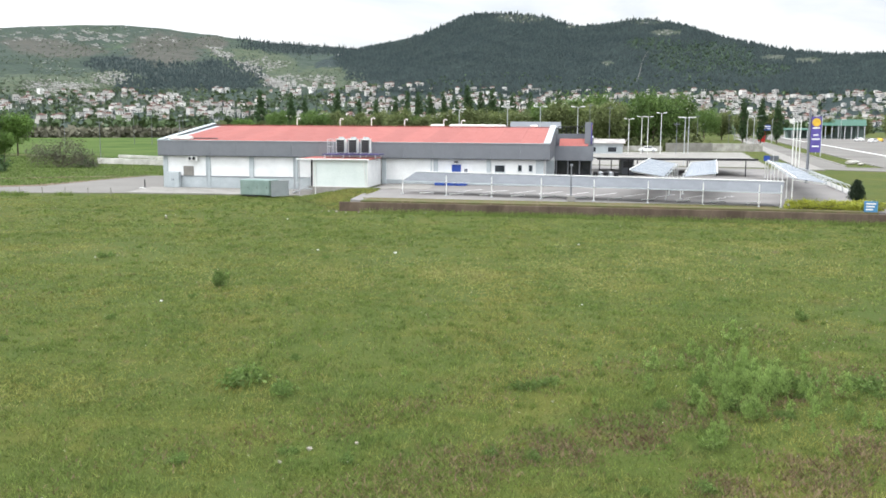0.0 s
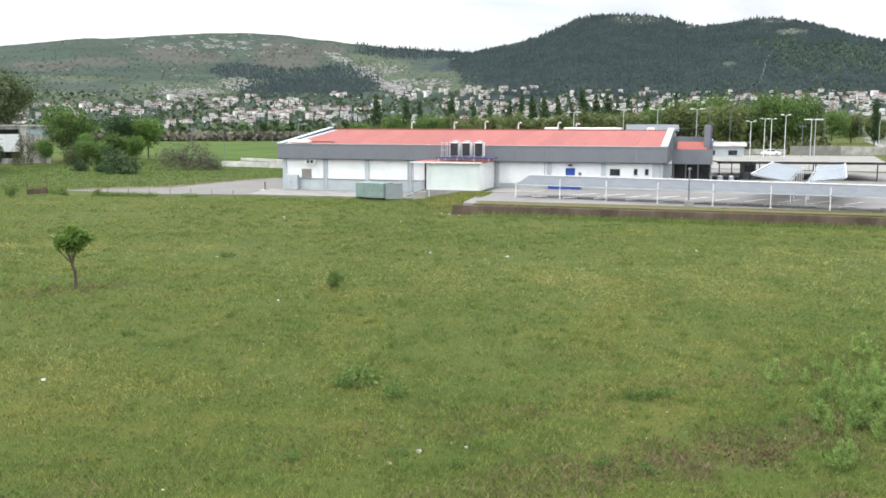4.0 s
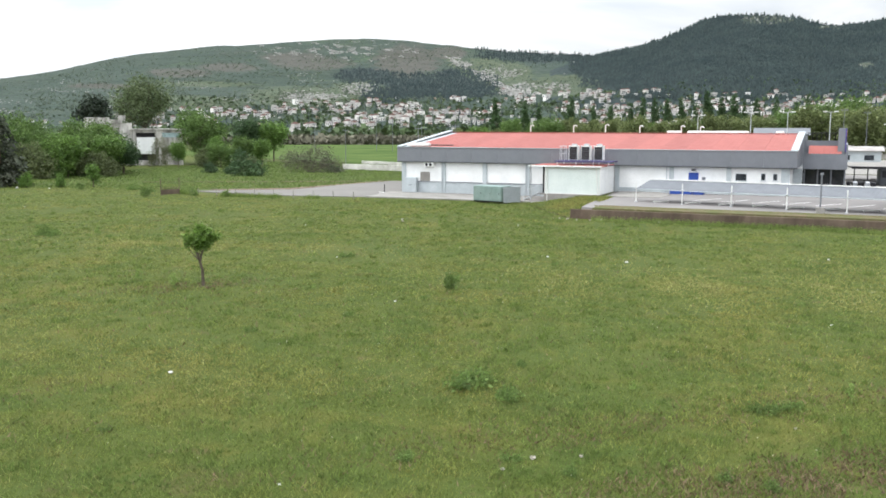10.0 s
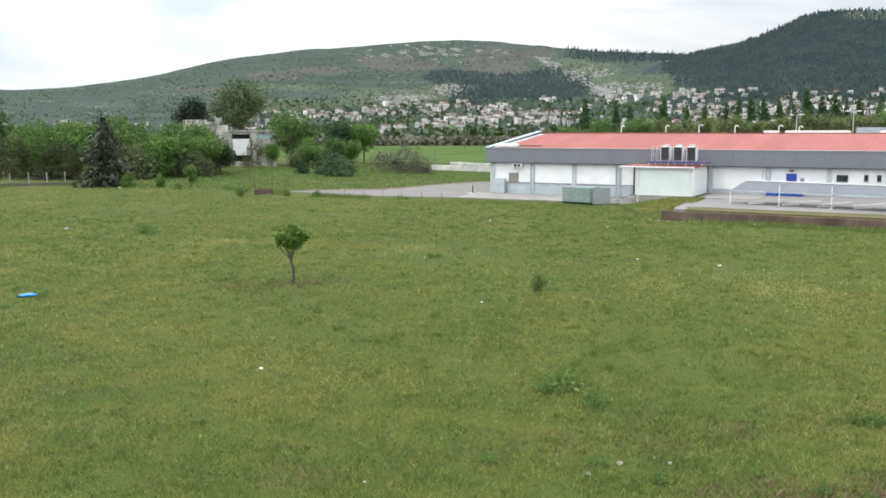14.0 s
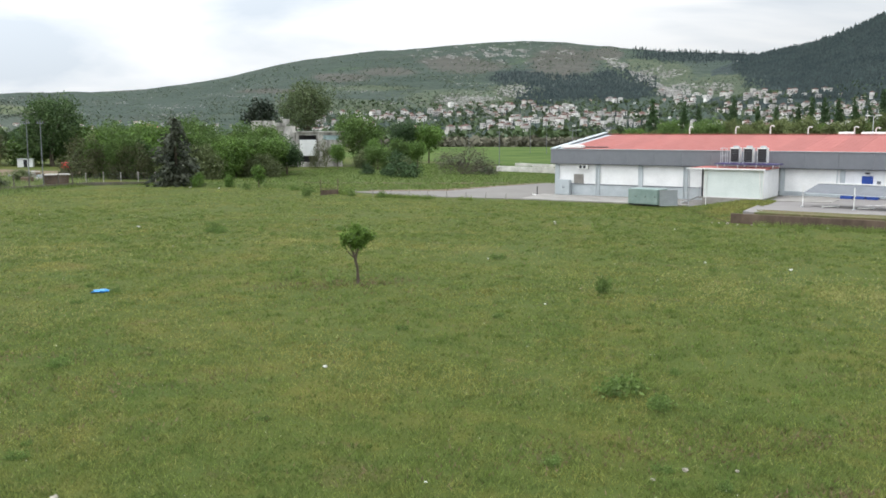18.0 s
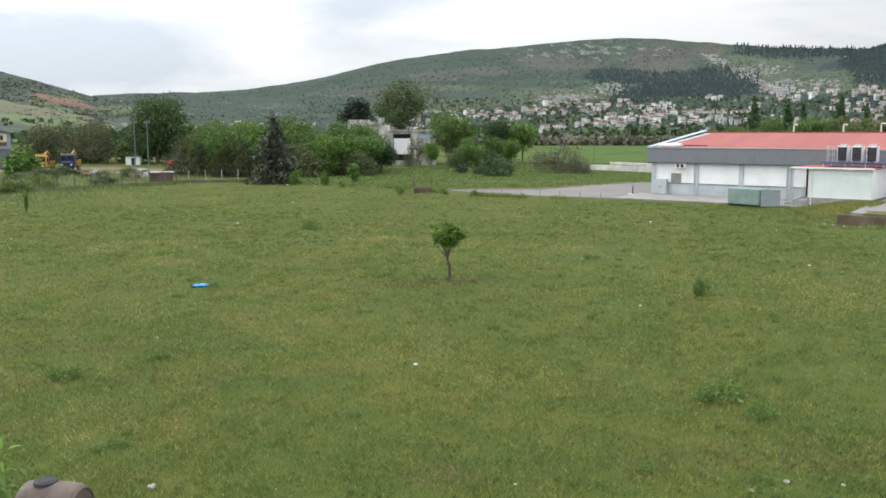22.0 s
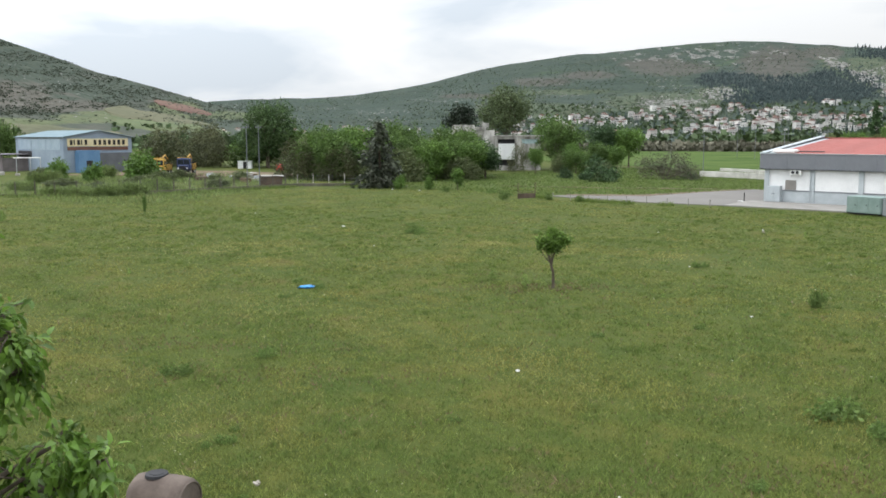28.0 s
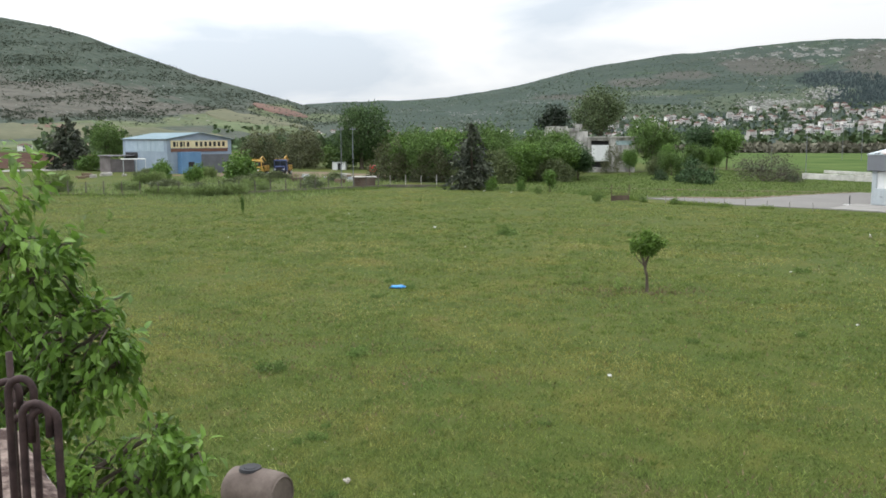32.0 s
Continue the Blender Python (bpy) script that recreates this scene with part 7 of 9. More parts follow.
sheet("crop_field", "bright green crop field in the valley", "field", ((-210, 250), (-190, 330), (-330, 460), (-420, 400)), M_CROP, -0.1, 0.08)
sheet("pale_track", "pale gravel track along the ploughed field", "track", ((-205, 84), (-203, 110), (-216, 118), (-214, 84)), M_CONCRETE, -0.1, 0.09)
M_WHITEWASH = material("weathered_whitewash", (0.36, 0.35, 0.32), (0.62, 0.61, 0.58), 0.5, 6, rough=0.9, bump=0.2, depth=0.01)
for (xa, ya), (xb, yb), h in (((-60.3, 159.5), (-48.6, 155.2), 1.0), ((-48.6, 155.2), (-34, 149.5), 1.0), ((-66, 186), (-52, 178), 0.6)):
    L = math.hypot(xb - xa, yb - ya)
    w = part("low_wall", boxes((0, L, 0, 0.3, -0.2, h), bevel=0.03), M_WHITEWASH)
    w.matrix_world = pose(xa, ya, 0, 0, 0, math.degrees(math.atan2(yb - ya, xb - xa)))
    tagged(w, "low whitewashed boundary wall", "wall", kind="structure")

# old concrete hall, half ruined
M_HALL = material("stained_pale_concrete", (0.20, 0.19, 0.175), (0.56, 0.54, 0.51), 0.7, 5, rough=0.95, bump=0.4, depth=0.02, stretch=(1, 1, 0.3), contrast=(0.38, 0.60))
hall = empty("old_hall", pose(-110.9, 158.0, 0, 0, 0, 38.6), "abandoned grey-white concrete hall with dark slot windows", "building")
X0, X1 = 6.8, 16.4
part("front_wall", boxes((X0, X1, 0, 0.35, -0.3, 1.0), (X0, X1, 0, 0.35, 2.2, 5.6), (X0, X1, 0, 0.35, 6.5, 7.1), (X0, X0 + 0.6, 0, 0.35, 1.0, 2.2), (X0 + 4.4, X1, 0, 0.35, 1.0, 2.2), (X0, X0 + 0.6, 0, 0.35, 5.6, 6.5), (X0 + 4.2, X0 + 5.6, 0, 0.35, 5.6, 6.5), (X1 - 0.5, X1, 0, 0.35, 5.6, 6.5)), M_HALL, hall)
part("white_panel", boxes((X0 + 0.7, X0 + 4.2, -0.12, 0, 2.3, 5.6)), M_WHITE_WALL, hall, "pale rendered wall panel")
part("glazing", boxes((X0 + 5.6, X1 - 0.5, 0.1, 0.14, 5.6, 6.5)), material("pale_blue_glazing", (0.30, 0.42, 0.44), (0.42, 0.53, 0.55), 2, 8, rough=0.3, bump=0), hall, "dusty pale blue glazing")
part("dark_room", boxes((X0 + 0.6, X0 + 4.4, 0.9, 1.0, 0.9, 6.5)), M_DARK, hall)
part("roof_slab", boxes((X0 - 0.3, X1 + 0.5, -0.4, 12.5, 7.1, 7.35)), M_HALL, hall)
part("side_wall", boxes((X1 - 0.3, X1, 0.35, 12, -0.3, 7.1)), M_HALL, hall)
part("back_wall", boxes((0, X1, 12, 12.3, -0.3, 7.1)), M_HALL, hall)
part("tower_wall", boxes((-1.8, X0, 1.2, 1.5, -0.3, 8.4)), M_HALL, hall)
part("tower_wall", boxes((-1.8, -1.5, 1.5, 9, -0.3, 9.0)), M_HALL, hall)
part("tower_beam", boxes((-2.0, 2.6, 1.0, 1.7, 8.4, 9.5)), M_HALL, hall, "broken concrete roof beam")
part("tower_beam", boxes((2.6, 5.0, 1.0, 3.5, 8.4, 9.1)), M_HALL, hall)
part("tower_beam", boxes((4.3, 5.6, 0.9, 2.5, 9.1, 9.9)), M_HALL, hall)
part("tower_window", boxes((-0.6, 1.6, 1.1, 1.2, 6.2, 7.4)), M_DARK, hall)
for k in range(3):
    part("column", boxes((-4.9 + k * 0.9, -4.6 + k * 0.9, 2 + k, 2.3 + k, -0.3, 5.6 + 0.8 * k)), M_HALL, hall)
for x in (X0 + 0.2, X0 + 4.6, X0 + 5.2, X1 - 0.4):
    part("corner_column", boxes((x - 0.15, x + 0.2, -0.25, 0, -0.2, 7.1)), M_HALL, hall)
part("roof_rail", bar((X0, 0, 7.9), (X0, 0, 7.35), 0.05), M_DARK, hall)

# light blue workshop hall
M_BLUEWALL = material("pale_blue_sheet_wall", (0.22, 0.28, 0.35), (0.29, 0.35, 0.42), 0.3, 5, rough=0.6, bump=0.05, depth=0.01)
M_BLUEROOF = material("pale_blue_roof", (0.17, 0.235, 0.265), (0.22, 0.285, 0.315), 0.3, 5, rough=0.9, bump=0, spec=0.05)
M_MIDBLUE = material("mid_blue_sheet", (0.10, 0.21, 0.36), (0.14, 0.26, 0.42), 0.5, 6, rough=0.6, bump=0)
M_CREAM = material("cream_sign_board", (0.60, 0.52, 0.30), (0.70, 0.62, 0.40), 0.6, 6, rough=0.7, bump=0)
shop = empty("workshop_hall", pose(-167.4, 102.0, 0, 0, 0, 83.6), "light blue metal workshop hall with a cream sign band", "building")
bm = bmesh.new()
prof = ((0, -0.3), (14.5, -0.3), (14.5, 7.0), (7.2, 8.3), (0, 7.0))
a, b = [bm.verts.new((x, 0, z)) for x, z in prof], [bm.verts.new((x, 0.25, z)) for x, z in prof]
bm.faces.new(a)
bm.faces.new(b[::-1])
for k in range(5):
    bm.faces.new((a[k], b[k], b[(k + 1) % 5], a[(k + 1) % 5]))
bmesh.ops.recalc_face_normals(bm, faces=bm.faces)
part("gable_wall", bm, M_BLUEWALL, shop)
part("side_wall", boxes((0, 0.25, 0.25, 22, -0.3, 7.0)), M_BLUEWALL, shop)
part("side_wall", boxes((14.25, 14.5, 0.25, 22, -0.3, 7.0)), M_BLUEWALL, shop)
part("back_wall", boxes((0, 14.5, 22, 22.25, -0.3, 7.0)), M_BLUEWALL, shop)
for sgn in (1, -1):
    r = part("roof_slope", boxes((0 if sgn > 0 else -7.6, 7.6 if sgn > 0 else 0, -0.4, 22.6, 0, 0.12)), M_BLUEROOF, shop)
    r.matrix_local = pose(-0.3 if sgn > 0 else 14.8, 0, 6.97, 0, -10.1 * sgn, 0)
sign = part("sign_band", boxes((0.8, 13.6, -0.12, 0, 5.2, 6.75)), M_CREAM, shop, "long cream sign band with dark lettering bars")
for k, w in enumerate((0.7, 0.35, 0.7, 0.35, 0.7)):
    part("letter_bar", boxes((1.3 + k * 0.75, 1.3 + k * 0.75 + w * 0.75, -0.16, -0.12, 5.5, 6.5)), M_DARK, sign)
for k in range(7):
    part("letter_bar", boxes((6.2 + k * 1.02, 6.2 + k * 1.02 + 0.55, -0.16, -0.12, 5.5, 6.5)), M_DARK, sign)
part("dark_band", boxes((0.8, 13.6, -0.10, 0, 4.45, 5.1)), material("brown_band", (0.12, 0.06, 0.045), (0.19, 0.10, 0.07), 0.5, 5, rough=0.7, bump=0), shop)
porch = part("blue_porch", boxes((2.2, 6.6, -1.8, 0, -0.2, 4.4), bevel=0.03), M_MIDBLUE, shop, "mid blue projecting entrance box")
part("porch_window", boxes((3.7, 5.0, -1.85, -1.8, 1.3, 2.4)), M_GLASS, porch)
part("grey_annex", boxes((6.7, 13.8, -1.5, 0, -0.2, 3.9)), M_SHEET, shop, "grey lean-to panel wall")
for k in range(3):
    part("panel_window", boxes((-0.05, 0, 1.5 + k * 6.6, 7.6 + k * 6.6, 4.5, 6.7)), material("pale_panel", (0.28, 0.36, 0.43), (0.35, 0.43, 0.50), 0.5, 5, rough=0.5, bump=0), shop)
part("dark_gap", boxes((-0.06, 0, 14.5, 21, 2.9, 4.2)), M_DARK, shop)
part("side_trim", boxes((-0.07, 0, 0, 22, 6.75, 7.0)), M_GREY_PANEL, shop)
M_DULL_WALL2 = material("weathered_mauve_wall", (0.12, 0.105, 0.105), (0.19, 0.17, 0.17), 0.6, 7, rough=0.95, bump=0.3, depth=0.02)
lean2 = empty("lean_to_shed", pose(-184.4, 98.6, 0, 0, 0, 83), "old grey lean-to shed beside the workshop", "shed")
part("wall", boxes((0, 7, 0, 0.2, -0.2, 2.8)), M_DULL_WALL2, lean2)
part("wall", boxes((0, 0.2, 0.2, 6, -0.2, 3.4)), M_DULL_WALL2, lean2)
part("roof", boxes((-0.4, 7.2, -0.3, 6.2, 3.4, 3.6)), material("grey_sheet_old", (0.18, 0.17, 0.19), (0.26, 0.25, 0.26), 0.5, 5, rough=0.8, bump=0), lean2)
awn = empty("awning", pose(-170.5, 97.6, 0, 0, 0, 70), "white awning on thin posts by the workshop", "awning")
part("sheet", boxes((-3.5, 1.0, -1.2, 1.5, 3.0, 3.15)), M_PAINT, awn)
for x in (-3.4, -0.9, 0.9):
    part("post", bar((x, -1.1, 0), (x, -1.1, 3.0), 0.07), M_GALV, awn)


def truck(x, y, turn, cab, bed, label, crane=True):
    """An old tipper lorry: bonnet, cab with screens and roof rail, bed with stakes, folded crane, wheels with rims."""
    t = empty("truck", pose(x, y, 0.02, 0, 0, turn) @ Matrix.Scale(1.12, 4), label, "truck", "yard vehicles")
    part("chassis", boxes((-3.2, 3.4, -0.5, 0.5, 0.55, 0.8)), M_DARK, t)
    c = part("cab", boxes((1.1, 2.5, -1.1, 1.1, 0.8, 2.75), bevel=0.12), cab, t)
    part("windscreen", boxes((2.5, 2.53, -0.95, -0.04, 1.75, 2.5)), M_GLASS, c)
    part("windscreen", boxes((2.5, 2.53, 0.04, 0.95, 1.75, 2.5)), M_GLASS, c)
    for y0 in (-1.13, 1.1):
        part("side_window", boxes((1.45, 2.25, y0, y0 + 0.03, 1.75, 2.4)), M_GLASS, c)
    part("roof_rail", boxes((1.2, 2.4, -1.0, -0.92, 2.75, 2.92), (1.2, 2.4, 0.92, 1.0, 2.75, 2.92), (2.32, 2.4, -0.92, 0.92, 2.84, 2.92)), bed, c)
    bonnet = part("bonnet", boxes((2.55, 3.45, -0.85, 0.85, 0.85, 1.65), bevel=0.1), cab, t)
    part("grille", boxes((3.45, 3.48, -0.5, 0.5, 0.95, 1.5)), M_DARK, bonnet)
    for y0 in (-0.72, 0.72):
        part("headlight", tube(bmesh.new(), ((3.44, y0, 1.15), (3.52, y0, 1.15)), 0.13, 10), M_PAINT, bonnet)
        part("mudguard", boxes((2.2, 3.3, y0 * 1.32 - 0.2, y0 * 1.32 + 0.2, 1.02, 1.12), bevel=0.03), cab, t)
    part("bumper", boxes((3.5, 3.65, -1.15, 1.15, 0.5, 0.8), bevel=0.03), M_DARK, t)
    part("bed_floor", boxes((-3.2, 0.9, -1.15, 1.15, 0.85, 1.0)), bed, t)
    for y0 in (-1.15, 1.07):
        part("bed_side", boxes((-3.2, 0.9, y0, y0 + 0.08, 1.0, 1.85)), bed, t)
        for k in range(5):
            part("stake", boxes((-3.1 + k * 0.96, -3.0 + k * 0.96, y0 - 0.03, y0 + 0.11, 0.9, 2.05)), M_DARK, t)
    part("bed_front", boxes((0.82, 0.92, -1.05, 1.05, 1.0, 2.6)), bed, t)
    part("tailgate", boxes((-3.26, -3.18, -1.1, 1.1, 1.0, 1.85)), bed, t)
    if crane:
        arm = part("crane_arm", tube(bmesh.new(), ((0.2, 0.3, 1.0), (0.2, 0.3, 2.9), (-1.4, 0.4, 3.3), (-2.9, 0.5, 2.6)), (0.16, 0.14, 0.12, 0.09), 7), bed, t)
        part("ram", bar((0.1, 0.3, 1.9), (-1.2, 0.4, 3.0), 0.06, 6), M_DARK, arm)
    for wx in (-2.3, -1.15, 2.7):
        for wy in (-0.95, 0.95):
            w = part("wheel", tube(bmesh.new(), ((wx, wy - 0.15, 0.5), (wx, wy + 0.15, 0.5)), 0.5, 14), M_DARK, t)
            part("rim", tube(bmesh.new(), ((wx, wy - 0.16, 0.5), (wx, wy + 0.16, 0.5)), 0.26, 10), M_GALV, w)


M_OCHRE = material("faded_yellow_paint", (0.34, 0.20, 0.035), (0.50, 0.32, 0.07), 1.5, 12, rough=0.6, bump=0.1, depth=0.005)
truck(-142.5, 106.2, -50, M_OCHRE, M_OCHRE, "yellow tipper truck parked in the yard")
M_NAVY = material("faded_navy_paint", (0.030, 0.042, 0.105), (0.05, 0.07, 0.15), 1.5, 12, rough=0.5, bump=0.05, depth=0.004)
truck(-143.0, 112.3, -48, M_NAVY, M_OCHRE, "blue-fronted tipper truck with a yellow bed")
truck(-146.5, 108.5, -40, M_OCHRE, M_OCHRE, "yellow tipper truck parked in the yard", False)
sheet("yard", "dusty pale gravel yard of the works", "yard", ((-160, 96), (-128, 112), (-124, 126), (-150, 128), (-165, 118)), M_EARTH, -0.1, 0.04)
red = empty("red_tank", pose(-126.5, 120.8, 0, 0, 0, 30), "red steel box tank on legs", "tank")
part("body", boxes((-0.6, 0.6, -0.6, 0.6, 0.75, 2.0), bevel=0.06), M_RED, red)
for x in (-0.8, 0.7):
    part("leg", boxes((x * 0.6, x * 0.6 + 0.1, -0.5, 0.5, 0, 0.75)), M_DARK, red)
hut = empty("brick_hut", pose(-100.6, 92.2, 0, 0, 0, 50), "low tumbledown brick store at the fence", "store")
part("wall", boxes((0, 3.2, 0, 0.25, -0.1, 1.4)), M_BROWN_WALL, hut)
part("wall", boxes((0, 0.25, 0.25, 2.5, -0.1, 1.3)), M_BROWN_WALL, hut)
part("wall", boxes((2.95, 3.2, 0.25, 2.5, -0.1, 1.3)), M_BROWN_WALL, hut)
part("lid", boxes((-0.2, 3.4, -0.2, 2.7, 1.4, 1.52)), M_OLD_CONCRETE, hut)
rng_j = random.Random(3)
for k in range(26):
    x, y = rng_j.uniform(-138, -112), rng_j.uniform(98, 118)
    s = rng_j.uniform(0.5, 1.4)
    j = part("scrap_block", boxes((-s, s, -s * 0.4, s * 0.4, -0.05, s * 0.5), bevel=0.06), rng_j.choice((M_OLD_CONCRETE, M_EARTH, M_BROWN_WALL, M_EARTH, M_GREY_TRIM)))
    j.matrix_world = pose(x, y, 0, 0, 0, rng_j.uniform(0, 180))
    tagged(j, "block of scrap and rubble in the works yard", "rubble", group="yard rubble")
for k in range(9):
    x, y = rng_j.uniform(-172, -160), rng_j.uniform(80, 92)
    s = rng_j.uniform(0.4, 1.1)
    j = part("stone_block", boxes((-s, s, -s * 0.5, s * 0.5, -0.05, s * 0.6), bevel=0.08), rng_j.choice((M_OLD_CONCRETE, M_EARTH, M_EARTH)))
    j.matrix_world = pose(x, y, 0, 0, 0, rng_j.uniform(0, 180))
    tagged(j, "pale stone block on the spoil heap", "rubble", group="spoil heap")

# yard fence: low concrete wall, concrete posts and wires
M_DULL_WALL = material("weathered_dark_wall", (0.085, 0.075, 0.062), (0.15, 0.135, 0.115), 0.6, 7, rough=0.95, bump=0.4, depth=0.02)
FENCE = ((-117.8, 54.8), (-104.5, 62.5), (-98.6, 70.5), (-97.2, 82.0), (-96.0, 95.2), (-89.0, 101.0), (-85.5, 101.4))
for n, ((xa, ya), (xb, yb)) in enumerate(zip(FENCE, FENCE[1:])):
    L, turn = math.hypot(xb - xa, yb - ya), math.degrees(math.atan2(yb - ya, xb - xa))
    f = empty("yard_fence", pose(xa, ya, 0, 0, 0, turn), "old yard fence of pale posts and wire on a low wall", "fence", "yard fence")
    part("wall_base", boxes((0, L, -0.1, 0.1, -0.2, 0.42 if n > 0 else 0.2), bevel=0.02), M_DULL_WALL, f)
    q = max(2, round(L / 2.4))
    for k in range(q + (n == 5)):
        part("post", boxes((k * L / q - 0.06, k * L / q + 0.06, -0.06, 0.06, 0, 1.75 + 0.1 * (k % 2)), bevel=0.01), M_OLD_CONCRETE if n > 3 else M_DULL_WALL, f)
    for z in (0.75, 1.1, 1.5):
        part("wire", bar((0, 0, z), (L, 0, z), 0.006, 4), M_GREY_PANEL, f)
gate = empty("field_gate", pose(-55.4, 90.2, 0, 0, 0, 72), "low rusty panel between two thin posts", "gate")
for x in (0, 2.6):
    part("post", bar((x, 0, -0.05), (x, 0, 1.9), 0.05, 6), M_BROWN_WALL, gate)
part("panel", boxes((0.05, 2.55, -0.03, 0.03, 0.12, 0.7)), M_BROWN_WALL, gate)
part("rail", bar((0, 0, 0.85), (2.6, 0, 0.85), 0.03, 5), M_BROWN_WALL, gate)
for k in range(9):
    s = empty("edge_post", pose(-52.2 + k * 2.35, 92.6 - 0.12 * k, 0), "thin pale post along the drive edge", "post", "drive edge posts")
    part("post", bar((0, 0, -0.05), (0, 0, 0.75), 0.04, 5), M_CONCRETE, s)
    part("cap", boxes((-0.05, 0.05, -0.05, 0.05, 0.75, 0.79)), M_CONCRETE, s)


def pole(x, y, h, label, mat=M_GREY_PANEL, arm=1.2):
    p = empty("utility_pole", pose(x, y, far_ground_z(x, y)), label, "utility pole", "utility poles")
    part("mast", tube(bmesh.new(), ((0, 0, -0.2), (0, 0, h)), (0.075, 0.05), 6), mat, p)
    part("crossarm", boxes((-arm / 2, arm / 2, -0.05, 0.05, h - 0.5, h - 0.38)), mat, p)
    for k in (-1, 0, 1):
        part("insulator", boxes((k * arm * 0.42 - 0.05, k * arm * 0.42 + 0.05, -0.04, 0.04, h - 0.38, h - 0.2)), M_GREY_PANEL, p)


pole(-100.8, 90.0, 8.9, "weathered pole at the yard fence")
pole(-99.6, 91.2, 8.9, "weathered pole at the yard fence")
for az, r, h in ((13.7, 145, 8.2), (16.0, 150, 7.9), (20.5, 190, 7.5), (22.4, 260, 9), (26.0, 230, 8), (36.2, 210, 7.5), (17.6, 300, 11), (18.6, 305, 11), (15.8, 320, 11), (58, 330, 9), (52, 280, 9), (-10.2, 210, 10.5), (-9.0, 206, 11), (-15.4, 240, 9), (-17.2, 330, 10), (-14.2, 180, 7)):
    pole(-math.sin(radians(az)) * r, math.cos(radians(az)) * r, h, "grey pole beside the far track")
# houses out on the plain to the left
for k, (az, r, turn) in enumerate(((44.6, 640, 20), (43.9, 655, -15), (41, 820, 30), (39, 860, 0), (37, 900, 40), (35, 880, 10), (46.5, 800, -20), (48.6, 700, 25), (50.2, 640, 0), (66.5, 560, 30), (63.5, 620, -30), (61.8, 640, 10), (59.6, 660, 0), (34.0, 330, 20), (35.6, 300, -30), (57.5, 600, 60))):
    p = land(az, r)
    m = Matrix.Translation(p) @ pose(0, 0, 0, 0, 0, az + turn) @ Matrix.Scale(0.95 if r > 400 else 0.7, 4)
    copy_thing(kinds[(k * 2 + (0 if k else 1)) % 6 if k else 1], m)
red_house = house(11, 9, 2, M_HOUSE[0], True, "white country house with a bright red roof behind the grove", M_RED_ROOF)
red_house.matrix_world = Matrix.Translation(land(41.8, 420)) @ pose(0, 0, 0, 0, 0, 60) @ Matrix.Scale(1.28, 4)
az, r = slope_scatter(34, 35, 51, 0.0, 0.5)
for k in range(len(az)):
    copy_thing(kinds[(0, 5, 2, 1)[k % 4]], Matrix.Translation(land(float(az[k]), float(r[k]))) @ pose(0, 0, 0, 0, 0, float(az[k]) + 40 * math.sin(k * 2.3)) @ Matrix.Scale(0.55 + 0.2 * (k % 3) / 2, 4))
white_hut = empty("white_hut", pose(-158, 138, 0, 0, 0, 40), "small white field hut with a grey roof", "hut")
part("wall", boxes((0, 3.0, 0, 2, -0.1, 1.7)), M_WHITE_WALL, white_hut)
part("roof", prism(bmesh.new(), ((-0.2, -0.2), (3.2, -0.2), (3.2, 2.2), (-0.2, 2.2)), 1.7, lambda x, y: 2.4 - abs(x - 1.5) * 0.4), M_GREY_TRIM, white_hut)
part("door", boxes((1.2, 1.9, -0.05, 0, 0, 1.5)), M_DARK, white_hut)

# ---- the meadow: blades, tufts, weeds, litter ----
L_VERGE = leaf_mat("dry_verge_grass", (0.11, 0.12, 0.038), (0.17, 0.16, 0.06), 0.4)
rg = np.random.RandomState(21)


def in_meadow(x, y):
    lot_side = (x > -9.5) & (y > wall_y(x) - 0.15)
    paved = (x > -34) & (x <= -9.5) & (y > np.interp(x, [-34, -9.5], [94.6, 90.3]) - 0.2)
    drive = (x <= -34) & (y > np.interp(x, [-58, -52, -34], [97.5, 92.6, 92.0]) - 0.3) & (x > -57)
    yard = (x < -84) & (y > 100)
    return ~(lot_side | paved | drive | yard)


def blades(x, y, h, w, lean, name, label, mat, cat="grass", z=None):
    n = len(x)
    z = ground_z(x, y) if z is None else z
    a, b = rg.uniform(0, 2 * np.pi, n), rg.uniform(0, 2 * np.pi, n)
    dx, dy = np.cos(a) * w * 0.5, np.sin(a) * w * 0.5
    lx, ly = np.cos(b) * h * lean, np.sin(b) * h * lean
    v = np.stack([np.stack([x - dx, y - dy, z - 0.01], 1), np.stack([x + dx, y + dy, z - 0.01], 1), np.stack([x + lx, y + ly, z + h], 1)], 1).reshape(-1, 3)
    return tagged(new(name, raw_mesh(name, v, np.arange(3 * n).reshape(n, 3), mat)), label, cat, kind="stuff")


def sector(n, r0, r1, az0=-31, az1=74, power=1.0):
    az = np.radians(rg.uniform(az0, az1, n))
    r = r0 + (r1 - r0) * rg.uniform(0, 1, n) ** power
    x, y = -np.sin(az) * r, np.cos(az) * r
    k = in_meadow(x, y)
    return x[k], y[k], r[k]


def ring(n, r0, r1, az0=-31, az1=74, fall=0.6):
    """Places thinning out evenly with range."""
    az = np.radians(rg.uniform(az0, az1, n))
    r = (r0 ** fall + rg.uniform(0, 1, n) * (r1 ** fall - r0 ** fall)) ** (1 / fall)
    x, y = -np.sin(az) * r, np.cos(az) * r
    k = in_meadow(x, y)
    return x[k], y[k], r[k]


x, y, r = ring(1300000, 9, 128)
thick = wave(x / 0.9, y / 0.9, 35, 4)
bare = wave(x / 3.0, y / 3.0, 33, 4)
